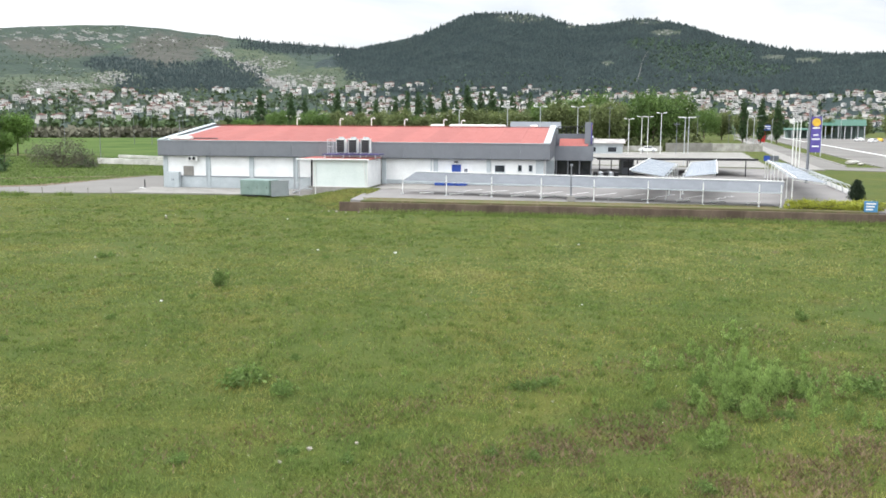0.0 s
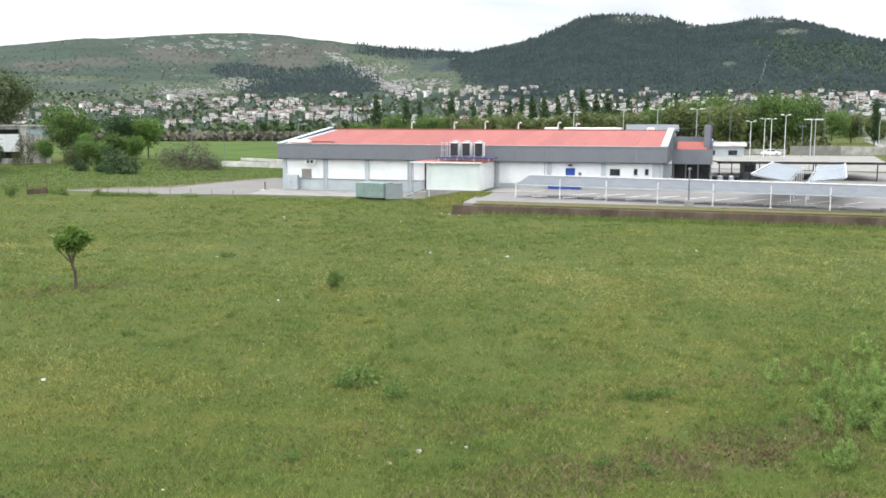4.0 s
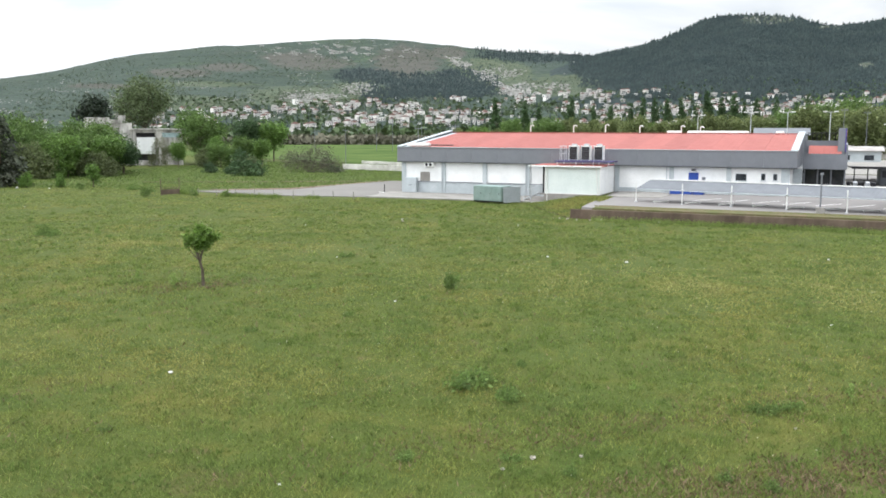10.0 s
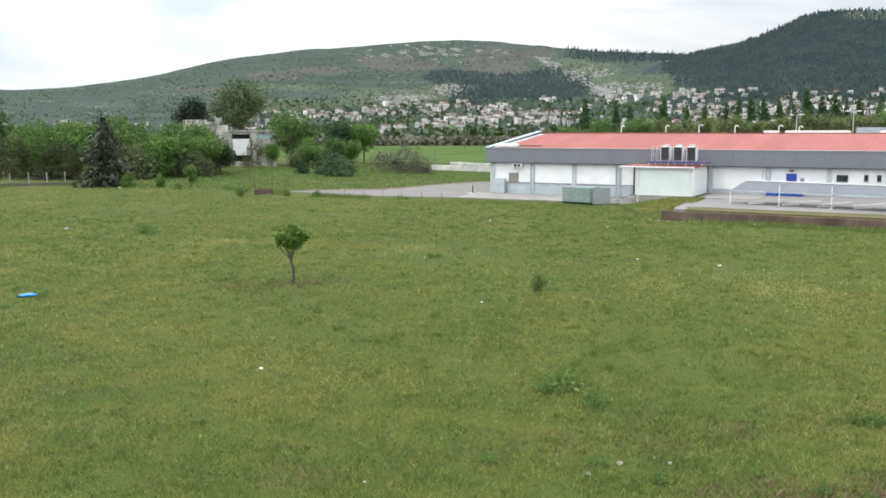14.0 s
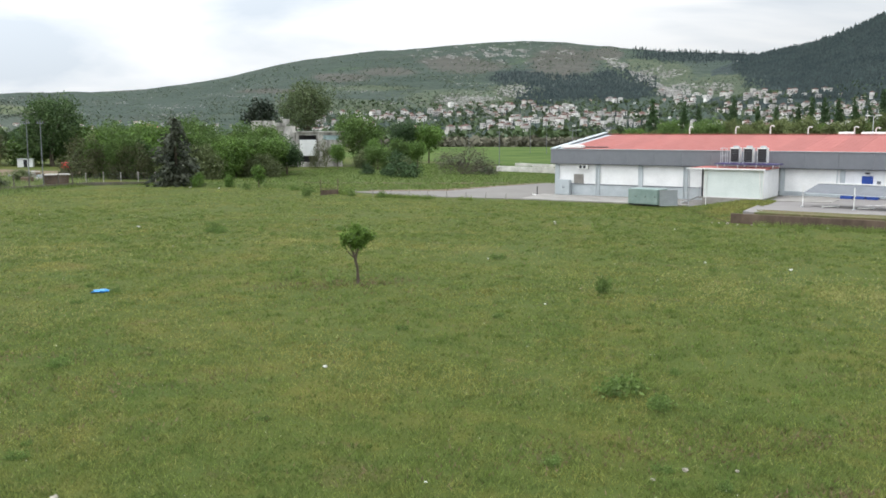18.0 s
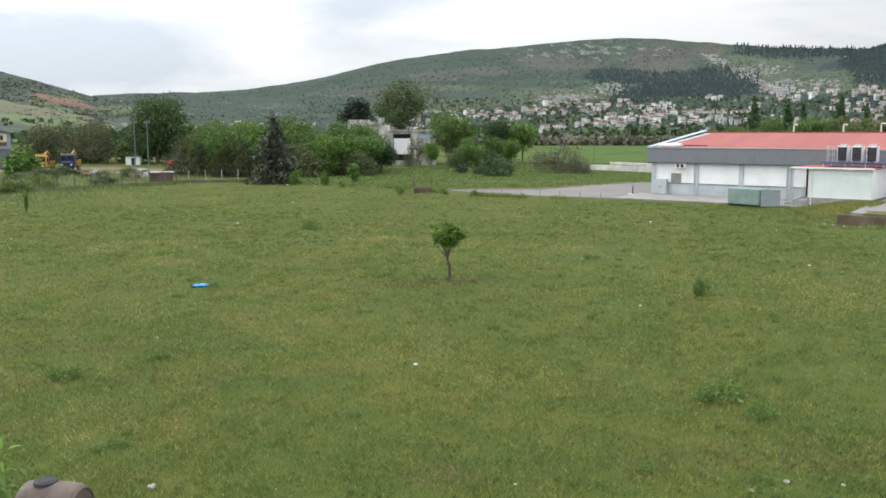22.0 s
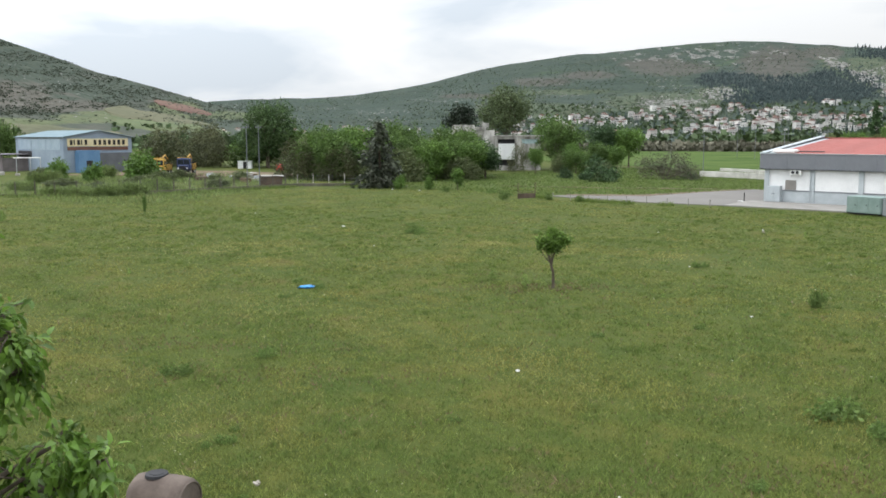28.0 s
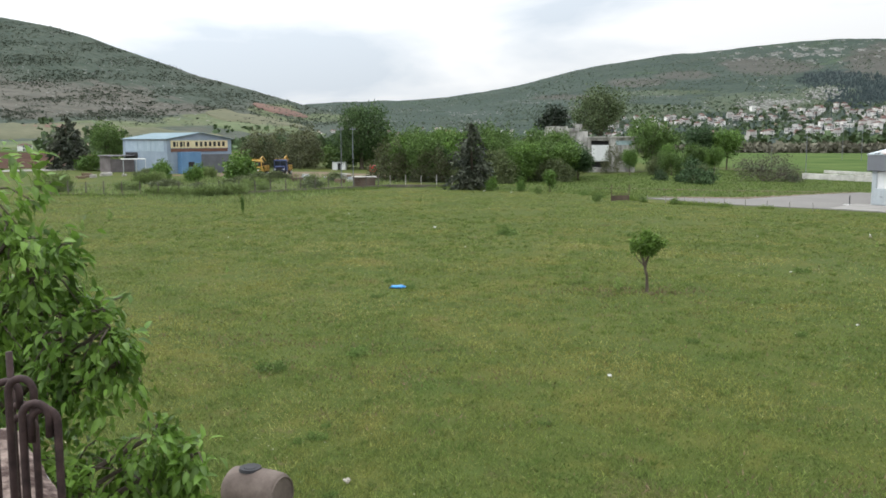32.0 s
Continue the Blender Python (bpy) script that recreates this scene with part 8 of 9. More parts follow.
# the turf is thin and stony on the near right
worn = np.clip(1.15 - ((x - 7.0) / 8.0) ** 2 - ((y - 18.5) / 6.5) ** 2, 0, 1)
k = (thick + rg.normal(size=len(x)) * 0.5 > -0.75 + 0.4 * worn) & (bare + 0.35 * rg.normal(size=len(x)) < 0.62 - 0.25 * worn)
x, y, r = x[k], y[k], r[k]
clump = np.clip(0.60 + 0.6 * wave(x / 0.35, y / 0.35, 36, 4) + 0.45 * wave(x / 1.2, y / 1.2, 37, 3), 0.15, 1.9)
h = rg.uniform(0.04, 0.14, len(x)) * (0.45 + 0.8 * clump) / (1 + r / 200)
w = 0.010 + 0.0009 * r * rg.uniform(0.6, 1.2, len(x))
lean = rg.uniform(0.15, 1.2, len(x)) * (1 + r / 60)
for lo, hi in ((0, 26), (26, 60), (60, 200)):
    q = (r >= lo) & (r < hi)
    blades(x[q], y[q], h[q], w[q], lean[q], "meadow_grass", "short uneven meadow grass, green and yellowish", M_GRASS)
# the second meadow beyond the drive, and the verge and bank by the car park
M_GRASS2 = leaf_mat("lush_meadow_grass", (0.082, 0.135, 0.030), (0.120, 0.175, 0.042), 0.4)
x, y = rg.uniform(-95, -36, 60000), rg.uniform(99, 190, 60000)
k = ~((x > -57) & (y < np.interp(x, [-57, -46, -43, -39], [101, 106, 116, 127])))
blades(x[k], y[k], rg.uniform(0.08, 0.18, k.sum()), 0.14, rg.uniform(0.8, 2.2, k.sum()), "meadow_grass", "lush green grass of the far meadow", M_GRASS2)
x = rg.uniform(-7, 33, 14000)
y = wall_y(x) + rg.uniform(0.35, 3.2, 14000)
v_top = blades(x, y, rg.uniform(0.05, 0.16, 14000), 0.06, rg.uniform(0.1, 0.8, 14000), "verge_grass", "short dry grass on the verge", L_VERGE)
v_top.location.z = 0.03

x, y = rg.uniform(-15, -6.3, 16000), rg.uniform(77.2, 90.6, 16000)
k = (x > -15 + (90.6 - y) * 0.448) & (x < -6.2 - (90.2 - y) * 0.111)
x, y = x[k], y[k]
blades(x, y, rg.uniform(0.08, 0.24, len(x)), 0.08, rg.uniform(0.3, 1.4, len(x)), "bank_grass", "rough grass on the bank by the car park", M_GRASS, z=0.06 + 0.82 * np.clip((x + 14.2 - (90.6 - y) * 0.43) / 5.0, 0, 1))
# yellowed stretches of the meadow
L_YELLOW = leaf_mat("yellowed_grass", (0.215, 0.225, 0.072), (0.290, 0.285, 0.105), 0.4)
px, py = [], []
for n, cx, cy, sx, sy in ((26000, 2.0, 45.0, 12.0, 4.2), (9000, 14.0, 53.0, 8.0, 4.0), (2500, -18.5, 15.8, 3.5, 1.8), (4000, -28.0, 27.0, 6.0, 2.5), (4000, -12.0, 25.0, 6.0, 2.5), (6000, -30.0, 52.0, 9.0, 3.0), (5000, -46.0, 40.0, 6.0, 3.0)):
    px.append(cx + rg.normal(size=n) * sx * 0.7)
    py.append(cy + rg.normal(size=n) * sy * 0.7)
x, y = np.concatenate(px), np.concatenate(py)
k = in_meadow(x, y) & (wave(x / 0.9, y / 0.9, 45, 4) + 0.3 * rg.normal(size=len(x)) > -0.05)
x, y = x[k], y[k]
r = np.hypot(x, y)
blades(x, y, rg.uniform(0.04, 0.12, len(x)), 0.007 + 0.0008 * r, rg.uniform(0.6, 2.2, len(x)), "yellowed_grass", "yellowed grass in wide uneven stretches", L_YELLOW)

# bare reddish soil and dead growth showing through the worn turf
L_DEAD = leaf_mat("dead_brown_growth", (0.130, 0.090, 0.054), (0.190, 0.135, 0.085), 0.2)
px, py = [], []
for n, cx, cy, sx, sy in ((20000, 9.5, 19.5, 4.0, 3.5), (18000, 2.5, 19.0, 4.5, 2.6), (8000, 11.0, 25.0, 4.0, 4.0), (3500, -24, 20, 6, 3), (2500, -12, 32, 10, 9), (1800, -22.5, 38.5, 2.2, 1.6)):
    px.append(cx + rg.normal(size=n) * sx)
    py.append(cy + rg.normal(size=n) * sy)
x, y = np.concatenate(px), np.concatenate(py)
k = (np.hypot(x, y) > 9.5) & (wave(x / 0.7, y / 0.7, 53, 4) + 0.25 * rg.normal(size=len(x)) > 0.12)
x, y = x[k], y[k]
blades(x, y, rg.uniform(0.05, 0.13, len(x)), 0.014 + 0.0012 * np.hypot(x, y), rg.uniform(0.4, 1.6, len(x)), "bare_soil", "bare reddish soil and dead growth between the grass", L_DEAD, "soil")

# coarser darker tufts
L_TUFT = leaf_mat("coarse_tuft_grass", (0.100, 0.154, 0.036), (0.160, 0.212, 0.054), 0.45)
L_STRAW = leaf_mat("dry_straw_grass", (0.20, 0.18, 0.08), (0.28, 0.25, 0.12), 0.3)
x0, y0, r = sector(6500, 11, 95, power=0.8)
k = wave(x0 / 9, y0 / 9, 41, 3) + 0.5 * rg.normal(size=len(x0)) > 0.1
x0, y0 = x0[k], y0[k]
size = rg.uniform(0.10, 0.40, len(x0))
x, y, s = (np.repeat(q, 34) for q in (x0, y0, size))
x, y = x + rg.normal(size=len(x)) * s * 0.6, y + rg.normal(size=len(x)) * s * 0.6
blades(x, y, rg.uniform(0.08, 0.22, len(x)) * (0.5 + 1.4 * s), 0.012 + 0.0006 * np.hypot(x, y), rg.uniform(0.2, 1.0, len(x)), "grass_tufts", "coarse darker grass tufts", L_TUFT)
x, y, r = sector(60000, 10, 85)
k = wave(x / 5, y / 5, 43, 3) + 0.4 * rg.normal(size=len(x)) > 0.35
for cx, cy, sx, sy in ((2.0, 45.0, 13.0, 5.0), (14.0, 52.0, 8.0, 4.0)):
    k |= (np.hypot((x - cx) / sx, (y - cy) / sy) + 0.5 * wave(x / 1.6, y / 1.6, 44, 3) + 0.3 * rg.normal(size=len(x)) < 0.8)
k &= rg.uniform(size=len(x)) < r / 60
blades(x[k], y[k], rg.uniform(0.04, 0.11, k.sum()), 0.007 + 0.0005 * r[k], rg.uniform(0.5, 2.0, k.sum()), "dry_stalks", "dry straw-coloured stalks", L_STRAW)
L_WALLGRASS = leaf_mat("fresh_wall_grass", (0.135, 0.195, 0.048), (0.200, 0.260, 0.078), 0.45)
# tall growth along the foot of the retaining wall
t_ = rg.uniform(0, 1, 9000)
x = -7 + 50 * t_
y = wall_y(x) - rg.uniform(0.05, 1.3, len(x)) ** 1.4
k = wave(x / 3, y * 0, 47, 3) + 0.4 * rg.normal(size=len(x)) > -0.25
blades(x[k], y[k], rg.uniform(0.12, 0.5, k.sum()), 0.05, rg.uniform(0.1, 0.7, k.sum()), "wall_grass", "tall grass along the foot of the wall", L_WALLGRASS)
x = rg.uniform(-58, -34, 2600)
y = np.interp(x, [-58, -52, -34], [97.2, 92.4, 91.8]) - rg.uniform(0, 1.2, len(x))
k = wave(x / 1.5, y * 0, 48, 3) > 0.05
blades(x[k], y[k], rg.uniform(0.2, 0.6, k.sum()), 0.06, rg.uniform(0.05, 0.5, k.sum()), "verge_grass", "ragged grass along the drive", L_TUFT)
t_ = rg.uniform(0, 1, 7000)
fx = np.interp(t_, np.linspace(0, 1, 7), [p[0] for p in FENCE])
fy = np.interp(t_, np.linspace(0, 1, 7), [p[1] for p in FENCE])
x, y = fx + rg.uniform(-0.2, 3.0, 7000), fy - rg.uniform(0.0, 1.6, 7000)
k = wave(fx / 2.5, fy / 2.5, 49, 3) + 0.3 * rg.normal(size=7000) > -0.2
blades(x[k], y[k], rg.uniform(0.15, 0.55, k.sum()), 0.07, rg.uniform(0.05, 0.6, k.sum()), "fence_grass", "long grass along the yard fence", L_TUFT)

# tall rough grass inside the yard
x, y = rg.uniform(-150, -84, 15000), rg.uniform(58, 118, 15000)
inside = (x + 0.45 * (y - 95) < -97.5) & (x > -150 + 0.5 * np.abs(y - 100)) & (wave(x / 6, y / 6, 81, 3) + 0.35 * rg.normal(size=len(x)) > -0.3)
x, y = x[inside], y[inside]
blades(x, y, rg.uniform(0.2, 0.7, len(x)), 0.12, rg.uniform(0.1, 0.8, len(x)), "yard_grass", "tall olive grass growing over the yard", L_REED)

# flower specks
M_PETAL = material("white_petals", (0.42, 0.42, 0.30), (0.60, 0.59, 0.46), 5, 20, rough=0.7, bump=0)
x, y, r = sector(5200, 10, 85)
k = wave(x / 7, y / 7, 51, 3) + 0.5 * rg.normal(size=len(x)) > 0.15
x, y, r = x[k], y[k], r[k]
c = np.stack([x, y, ground_z(x, y) + rg.uniform(0.08, 0.2, len(x))], 1)
v, f = leaf_quads(c, 0.02, rg, 0, 0.9)
v = v.reshape(-1, 4, 3)
v = (v - v.mean(1, keepdims=True)) * (1 + r[:, None, None] / 45) + v.mean(1, keepdims=True)
tagged(new("wild_flowers", raw_mesh("wild_flowers", v.reshape(-1, 3), f, M_PETAL)), "tiny white wild flowers in the meadow", "flowers", kind="stuff")

# single weeds, built a few ways and repeated
L_WEED = leaf_mat("grey_green_weed_leaves", (0.190, 0.280, 0.078), (0.270, 0.360, 0.120), 0.5)
L_WEED_DARK = leaf_mat("darker_weed_leaves", (0.105, 0.168, 0.044), (0.165, 0.235, 0.070), 0.45)
weed_a = tree("weed", "bushy grey-green weed standing in the grass", "weed", [(0, 0, 0.3, 0.36, 0.34, 0.3), (0.18, 0.1, 0.42, 0.2, 0.2, 0.22), (-0.2, 0, 0.22, 0.24, 0.24, 0.2)], 0, 0, L_WEED_DARK, 60, 8, 0.12, 0.06, 61, limbs=0, slim=0.4)
weed_b = tree("weed", "low spreading dark green weed patch", "weed", [(0, 0, 0.14, 0.5, 0.4, 0.14), (0.3, 0.1, 0.16, 0.3, 0.3, 0.14), (-0.35, 0.05, 0.12, 0.3, 0.3, 0.12)], 0, 0, L_WEED_DARK, 60, 7, 0.11, 0.07, 62, limbs=0, slim=0.45)
weed_c = tree("weed", "upright stalky weed with narrow leaves", "weed", [(0, 0, 0.35, 0.12, 0.12, 0.33), (0.1, 0, 0.25, 0.12, 0.12, 0.22), (-0.1, 0.05, 0.3, 0.1, 0.1, 0.28)], 0, 0, L_WEED, 50, 7, 0.10, 0.04, 63, limbs=0, droop=-0.8, slim=0.3)
stand(weed_a, -10.1, 41.3, 20)
plant(weed_a, -10.25, 41.1, 80, 1.25, 0.6)
stand(weed_b, -22.96, 17.93, 40)
stand(weed_c, -22.97, 38.3, 0)
for ob, x, y, s in ((weed_c, -25.5, 39.4, 0.9), (weed_b, -5.7, 25.6, 1.5), (weed_b, -4.4, 24.7, 1.0), (weed_b, -22.5, 21.2, 0.9), (weed_a, -43, 55.1, 1.0), (weed_b, -42.2, 55.0, 1.3), (weed_c, -39.6, 56.3, 1.0), (weed_c, 4.8, 27.1, 0.7), (weed_b, 2.4, 25.1, 0.8), (weed_b, 3.1, 25.6, 0.7), (weed_b, 1.1, 20.0, 0.5),
                    (weed_c, -76.6, 41.1, 1.6), (weed_c, -69.5, 35, 1.4), (weed_b, -42.8, 54.6, 1.2), (weed_a, -70.5, 96.8, 1.4), (weed_b, -64, 98, 1.8), (weed_a, -56.6, 89.0, 1.7), (weed_a, -52.2, 91.5, 1.3), (weed_a, -48.0, 91.0, 1.2), (weed_b, -60, 95, 1.5), (weed_b, -35, 60, 0.9), (weed_b, -18.7, 50.0, 0.9), (weed_b, -30.8, 32.2, 0.6), (weed_a, 13.8, 34.5, 0.7), (weed_c, 10.0, 31.0, 1.3)):
    plant(ob, x, y, (x * 37 + y * 11) % 360, s)
plant(tree_c, -68.2, 49.3, 20, 0.24, 0.2, label="spindly young tree on a thin stem")
rw = random.Random(9)
for k in range(100):
    u, v_ = rw.gauss(0, 1), rw.gauss(0, 1)
    plant(weed_b if k % 14 == 0 else weed_c, 8.7 + 1.35 * u, 25.0 + 2.4 * v_, rw.uniform(0, 360), rw.uniform(0.5, 1.25), rw.uniform(0.6, 1.0), group="weed patch")
for k in range(70):
    az, r = radians(rw.uniform(-28, 66)), rw.uniform(14, 85)
    x, y = -math.sin(az) * r, math.cos(az) * r
    if bool(in_meadow(np.array([x]), np.array([y]))[0]) and r > 12:
        plant(rw.choice((weed_b, weed_b, weed_c)), x, y, rw.uniform(0, 360), rw.uniform(0.25, 0.6), group="scattered weeds")


def crumpled(name, x, y, size, mat, label, cat, flat=0.5, seed=0, group="", wide=1.0):
    """A crumpled or broken lump resting on the ground."""
    bm = bmesh.new()
    bmesh.ops.create_icosphere(bm, subdivisions=3, radius=size / 2)
    for v in bm.verts:
        p = v.co / size
        v.co *= 1 + 0.55 * noise.noise(p * 3.1 + Vector((seed, 0, 0))) + 0.3 * noise.noise(p * 7.3 + Vector((0, seed, 0)))
        v.co.z *= flat
        v.co.x *= wide
    lo = min(v.co.z for v in bm.verts)
    ob = part(name, bm, mat)
    ob.matrix_world = pose(x, y, float(ground_z(x, y)) - lo * 0.75, 0, 0, seed * 47)
    return tagged(ob, label, cat, group)


M_LITTER = material("pale_plastic", (0.50, 0.50, 0.48), (0.66, 0.66, 0.64), 6, 30, rough=0.5, bump=0.3, depth=0.01)
M_STONE = material("pale_field_stone", (0.26, 0.24, 0.20), (0.42, 0.39, 0.34), 5, 30, rough=0.95, bump=0.5, depth=0.01)
M_BAG = material("bright_blue_plastic", (0.03, 0.22, 0.58), (0.06, 0.32, 0.72), 4, 25, rough=0.35, bump=0.4, depth=0.02)
for k, (x, y, s) in enumerate(((-11.8, 37.6, 0.22), (-2.75, 52.1, 0.42), (8.4, 56.0, 0.36), (-50.4, 55.3, 0.5), (5.8, 37.3, 0.2), (-19.2, 49.9, 0.25), (-14.94, 24.7, 0.3), (-7.4, 53.4, 0.32), (-34, 60, 0.25), (-46, 62, 0.25), (-28, 66, 0.3), (-22, 72, 0.35), (-12, 70, 0.3), (-40, 47, 0.2), (-60, 74, 0.3), (-57, 40, 0.25), (-10, 30, 0.12), (11, 33, 0.14), (-75, 97, 0.5), (-79.5, 96.8, 0.6), (-66, 60, 0.3), (-8, 17.4, 0.16))):
    crumpled("litter", x, y, s * 0.46, M_LITTER, "crumpled white plastic litter in the grass", "litter", 0.5, k + 1, "litter in the meadow")
for k, (x, y, s) in enumerate(((-14.4, 13.4, 0.24), (-3.05, 20.2, 0.2), (-2.0, 20.6, 0.14), (-21.5, 70.5, 0.3), (-7.0, 75.6, 0.3), (-8.9, 76.0, 0.35), (-6.1, 75.9, 0.28), (-9.6, 76.3, 0.3), (-8.1, 75.7, 0.25), (-10.2, 76.6, 0.22), (-3.6, 19.4, 0.16), (-1.5, 75.0, 0.4), (3, 24, 0.12), (14, 24.2, 0.16))):
    crumpled("stone", x, y, s * 0.6, M_STONE, "pale rough stone in the grass", "stone", 0.7, k + 31, "stones in the meadow")
crumpled("blue_bag", -31.3, 31.9, 0.54, M_BAG, "crumpled bright blue plastic bag in the grass", "bag", 0.3, 5, wide=1.45)

# ---- at the eye: roof terrace with starter bars, the near tree and the tank below ----
M_PLASTER = material("rough_grey_plaster", (0.15, 0.14, 0.135), (0.27, 0.255, 0.245), 3, 45, rough=0.95, bump=0.6, depth=0.008)
M_RUSTTOP = material("rust_stained_mortar", (0.050, 0.030, 0.025), (0.26, 0.20, 0.17), 14, 70, rough=0.95, bump=1.0, depth=0.012, contrast=(0.42, 0.62))
M_REBAR = material("dark_rusty_steel", (0.030, 0.020, 0.020), (0.070, 0.045, 0.042), 30, 140, rough=0.75, metal=0.35, bump=0.5, depth=0.002)
WALL_TOP = 6.58
parapet = empty("parapet_wall", pose(-0.239, 0.924, 0, 0, 0, -13.7), "rough grey parapet with a rust-stained mortar top", "parapet")
part("wall", boxes((-2.62, 4.0, 0.0, 0.34, 5.75, WALL_TOP), bevel=0.012), M_PLASTER, parapet)
bm = bmesh.new()
n = 60
rows_ = []
for i in range(n + 1):
    row = []
    for j in range(9):
        x, y = -2.6 + 2.6 * i / n, 0.01 + 0.325 * j / 8
        edge = 0.0 if j in (0, 8) or i == 0 else 1.0
        row.append(bm.verts.new((x, y + (0.012 * noise.noise(Vector((x * 9, j, 0))) if j in (0, 8) else 0), WALL_TOP + 0.002 + edge * (0.014 + 0.014 * noise.noise(Vector((x * 7, y * 14, 3)))))))
    rows_.append(row)
for i in range(n):
    for j in range(8):
        bm.faces.new((rows_[i][j], rows_[i + 1][j], rows_[i + 1][j + 1], rows_[i][j + 1]))
part("mortar_top", bm, M_RUSTTOP, parapet, "broken rust-stained mortar bed", smooth=True)
terrace = part("terrace_floor", boxes((-2.68, 4.0, -5.0, 0.36, 5.5, 5.75)), M_CONCRETE)
terrace.matrix_world = pose(-0.239, 0.924, 0, 0, 0, -13.7)
tagged(terrace, "grey concrete roof terrace floor", "floor", kind="structure")
base_wall = part("wall_below", boxes((-2.6, 3.9, -4.9, 0.30, -0.3, 5.5)), M_PLASTER)
base_wall.matrix_world = pose(-0.239, 0.924, 0, 0, 0, -13.7)
tagged(base_wall, "plain plastered house wall under the terrace", "wall", kind="structure")


def starter(x, y, top, hook, turn, r=0.0068):
    """A steel bar out of the wall, bent over in a hook at its end."""
    s = empty("starter_bar", pose(x, y, WALL_TOP - 0.05, 0, 0, turn), "dark rusty steel starter bar with a bent end", "steel bar", "starter bars on the parapet")
    h = top - WALL_TOP + 0.05
    pts = [(0, 0, 0), (0, 0, h * 0.5), (0, 0, h - 0.022)]
    if hook:
        for a in range(1, 9):
            pts.append((0.022 - 0.022 * math.cos(a * math.pi / 8), 0, h - 0.022 + 0.022 * math.sin(a * math.pi / 8)))
        pts.append((0.044, 0, h - 0.022 - hook))
    part("bar", tube(bmesh.new(), pts, r, 9), M_REBAR, s, "", True)


starter(-1.850, 1.540, 6.880, 0.035, 42)
starter(-1.810, 1.580, 6.870, 0.035, 222)
starter(-1.950, 1.560, 6.900, 0.03, 42)
starter(-2.160, 1.650, 6.920, 0, 0)
starter(-2.070, 1.610, 6.820, 0.03, 42)
starter(-2.020, 1.560, 6.880, 0.03, 60)
starter(-2.230, 1.630, 6.870, 0, 0)
starter(-1.990, 1.620, 6.810, 0.02, 222)

# the tree beside the terrace, with folded, drooping leaves
L_NEAR = material("glossy_green_leaf", (0.085, 0.168, 0.026), (0.168, 0.280, 0.048), 2.5, 25, rough=0.42, bump=0.1, depth=0.002, per_island=0.45, trans=0.42, spec=0.35)
rn = np.random.RandomState(77)
near = tagged(new("near_tree"), "leafy green tree with drooping pointed leaves beside the terrace", "tree")
root = Vector((-7.2, 2.2, 0))
bm = bmesh.new()
tube(bm, (root + Vector((0, 0, -0.2)), root + Vector((0.05, 0.02, 1.6)), root + Vector((0.1, 0.1, 3.4)), root + Vector((0.05, 0.1, 5.0))), (0.16, 0.13, 0.11, 0.06), 9)
NEAR_BLOBS = [(-5.98, 3.01, 7.04, 0.57), (-5.81, 3.17, 6.74, 0.46), (-5.75, 3.31, 6.56, 0.41), (-6.18, 3.04, 6.38, 0.74), (-5.99, 3.26, 6.23, 0.51), (-5.60, 3.39, 6.16, 0.46), (-5.41, 3.55, 6.21, 0.28), (-5.87, 3.28, 5.82, 0.57), (-5.55, 3.49, 5.89, 0.33), (-6.44, 2.90, 5.72, 0.87), (-5.39, 3.59, 5.98, 0.20), (-5.62, 3.35, 5.25, 0.57), (-5.31, 3.53, 5.35, 0.39), (-5.14, 3.63, 5.56, 0.24), (-4.93, 3.78, 5.46, 0.20), (-5.09, 3.72, 5.35, 0.23), (-5.93, 3.13, 5.06, 0.83), (-5.26, 3.62, 5.09, 0.46), (-5.04, 3.80, 5.13, 0.28), (-6.67, 2.82, 4.94, 1.10)]
sprays, ways = [], []
for bx, by, bz, br in NEAR_BLOBS:
    c = Vector((bx, by, bz))
    fork = root + Vector((0.08, 0.1, min(4.9, max(2.6, bz - 1.2))))
    mid = fork.lerp(c, 0.55) + Vector((0, 0, -0.1))
    tube(bm, (fork, mid, c), (0.045, 0.03, 0.012), 6)
    count = int(36 * br * br / 0.36) + 8
    for k in range(count):
        d = rn.normal(size=3)
        d /= np.linalg.norm(d)
        tip = np.array(c) + d * br * rn.uniform(0.55, 1.0) * (1, 1, 0.85)
        inner = np.array(c) + d * br * 0.15
        tip[2] -= 0.06
        if k % 3 == 0:
            tube(bm, (Vector(inner), Vector((inner + tip) / 2 + (0, 0, 0.04)), Vector(tip)), (0.008, 0.006, 0.003), 4)
        for q in range(13):
            u = rn.uniform(0.45, 1.05)
            p = inner + (tip - inner) * u + rn.normal(size=3) * 0.035
            sprays.append(p)
            w = d * 0.7 + rn.normal(size=3) * 0.6
            w[2] -= 0.6
            ways.append(w)
part("trunk", bm, M_BARK, near, "grey-brown trunk and branches")
c, d = np.array(sprays), np.array(ways)
d /= np.linalg.norm(d, axis=1, keepdims=True)
side = np.cross(d, np.array([0, 0, 1.0]) + 0.7 * rn.normal(size=c.shape))
side /= np.linalg.norm(side, axis=1, keepdims=True)
up = np.cross(side, d)
L_ = rn.uniform(0.065, 0.115, (len(c), 1))
W_ = L_ * rn.uniform(0.165, 0.22, (len(c), 1))
fold, curl = 0.35 * W_, -0.16 * L_
p0, p3 = c, c + d * L_ + up * curl
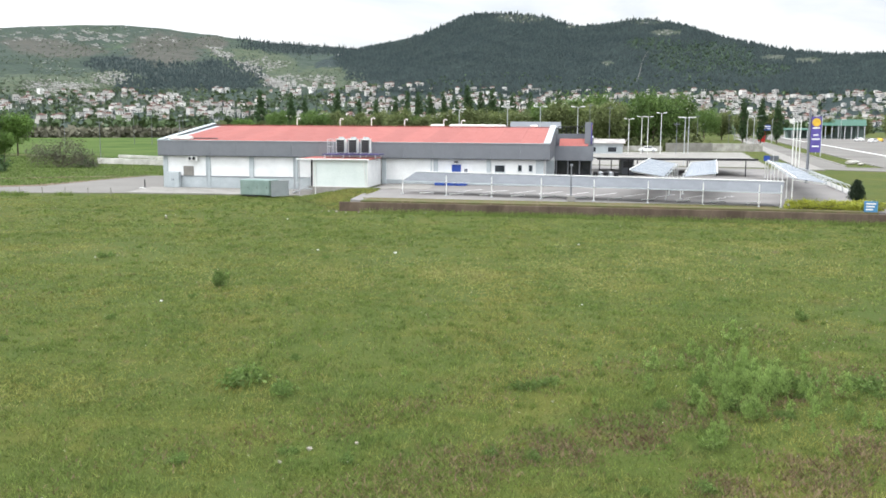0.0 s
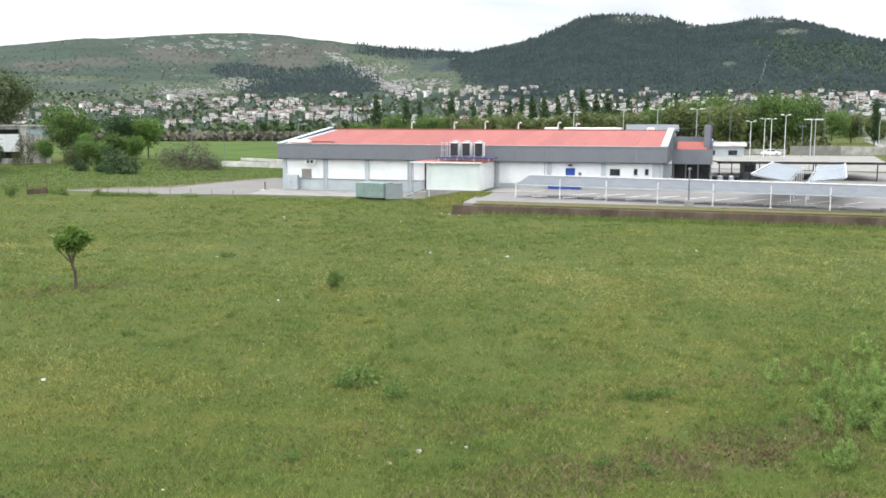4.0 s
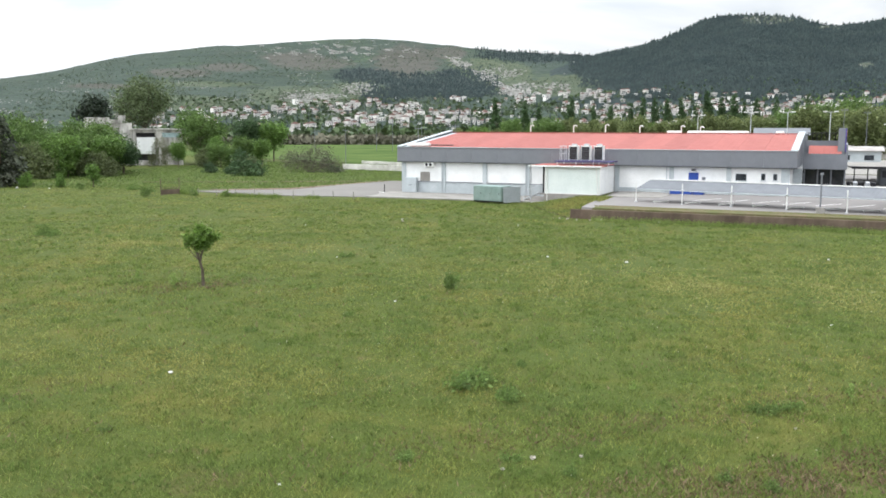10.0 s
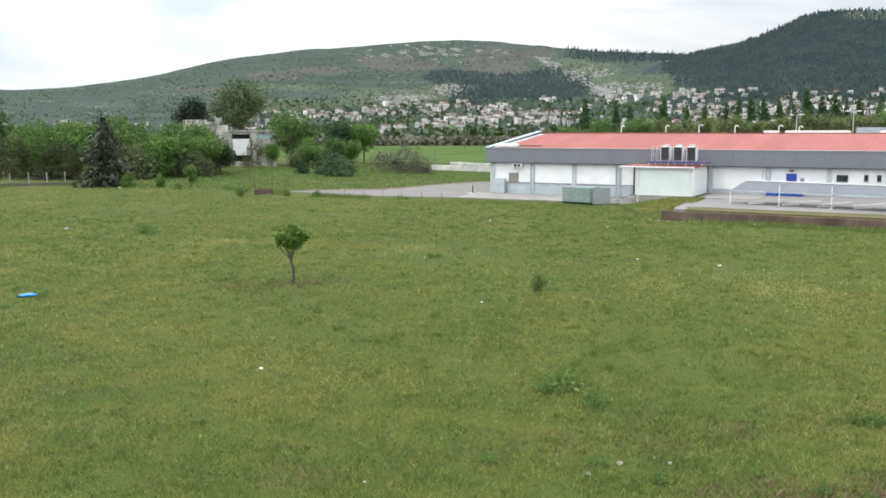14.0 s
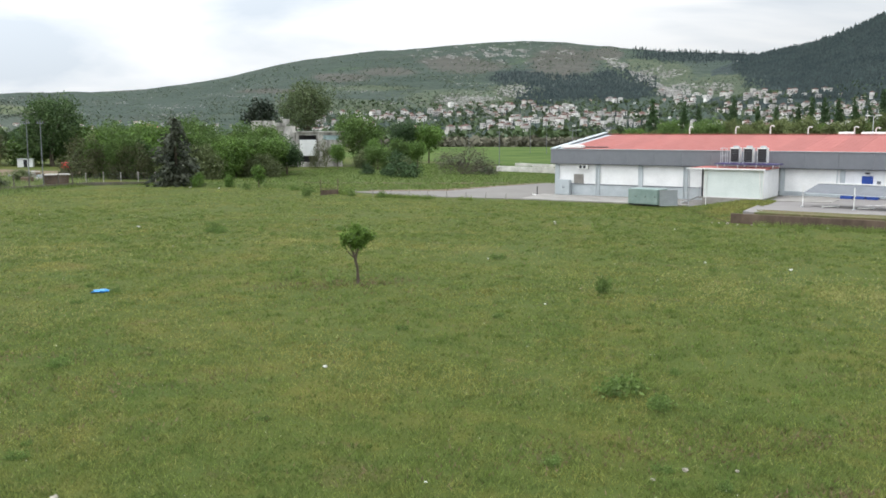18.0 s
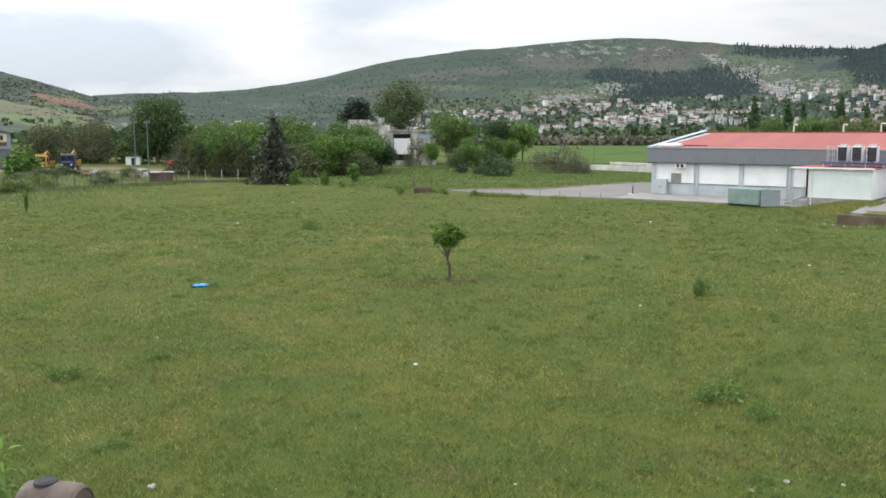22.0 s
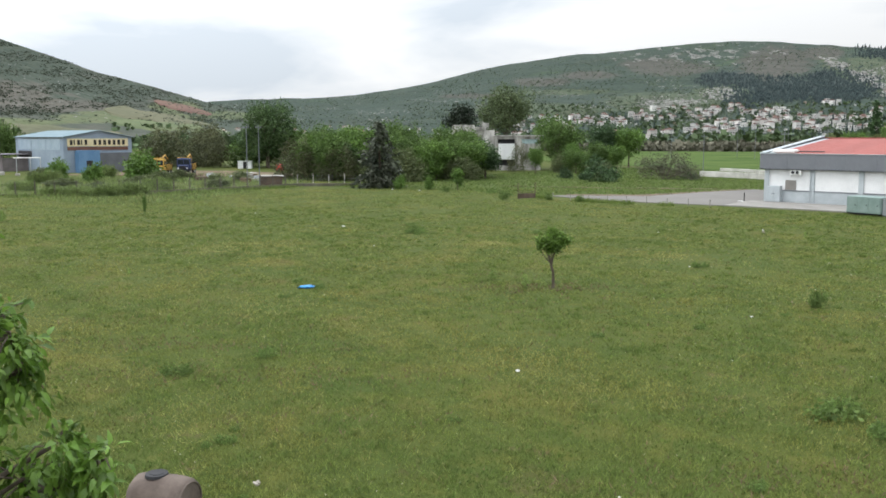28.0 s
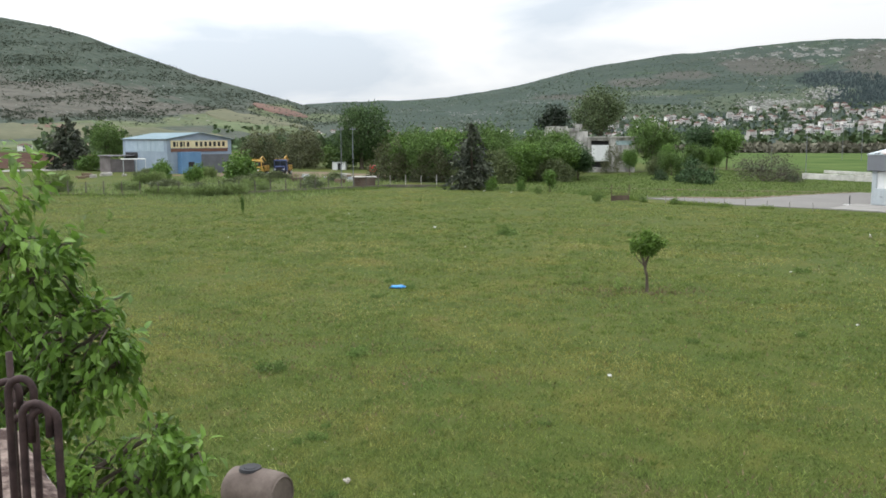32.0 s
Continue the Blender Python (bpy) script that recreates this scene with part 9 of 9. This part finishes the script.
m1, m2 = c + d * L_ * 0.35 + up * 0.05 * L_, c + d * L_ * 0.7 + up * -0.03 * L_
verts = np.stack([p0, m1, m2, p3, m1 + side * W_ * 0.95 + up * fold, m2 + side * W_ * 0.7 + up * fold * 0.7, m1 - side * W_ * 0.95 + up * fold, m2 - side * W_ * 0.7 + up * fold * 0.7], 1)
tri = np.array([(0, 4, 1), (1, 4, 5), (1, 5, 2), (2, 5, 3), (0, 1, 6), (1, 7, 6), (1, 2, 7), (2, 3, 7)])
faces = (np.arange(len(c))[:, None, None] * 8 + tri[None]).reshape(-1, 3)
crown = new("crown", raw_mesh("crown", verts.reshape(-1, 3), faces, L_NEAR))
crown.parent = near

# an old barrel tank lying in the grass
M_TANK = material("weathered_brown_tank", (0.085, 0.065, 0.055), (0.165, 0.132, 0.112), 1.5, 18, rough=0.85, bump=0.2, depth=0.01)
tank = empty("barrel_tank", pose(-14.54, 11.16, 0.0, 0, 0, 18), "weathered brown barrel tank lying in the grass", "tank")
part("shell", tube(bmesh.new(), ((-0.62, 0, 0.46), (-0.60, 0, 0.46), (-0.52, 0, 0.46), (-0.3, 0, 0.46), (0.3, 0, 0.46), (0.52, 0, 0.46), (0.58, 0, 0.46), (0.60, 0, 0.46)), (0.20, 0.33, 0.42, 0.46, 0.46, 0.44, 0.41, 0.36), 28), M_TANK, tank, "", True)
neck = part("neck", tube(bmesh.new(), ((-0.12, 0, 0.885), (-0.12, 0, 0.938)), (0.23, 0.21), 20), M_DARK, tank, "dark raised filler ring")
part("lid", tube(bmesh.new(), ((-0.12, 0, 0.93), (-0.12, 0, 0.948)), (0.14, 0.13), 20), M_DARK, neck)
part("end_rim", tube(bmesh.new(), [(0.60, 0.37 * math.cos(a * 0.2618), 0.46 + 0.37 * math.sin(a * 0.2618)) for a in range(25)], 0.025, 6), M_TANK, tank)
part("chock", boxes((-0.4, -0.3, -0.42, 0.42, -0.08, 0.12), (0.3, 0.4, -0.42, 0.42, -0.08, 0.12)), M_OLD_CONCRETE, tank)
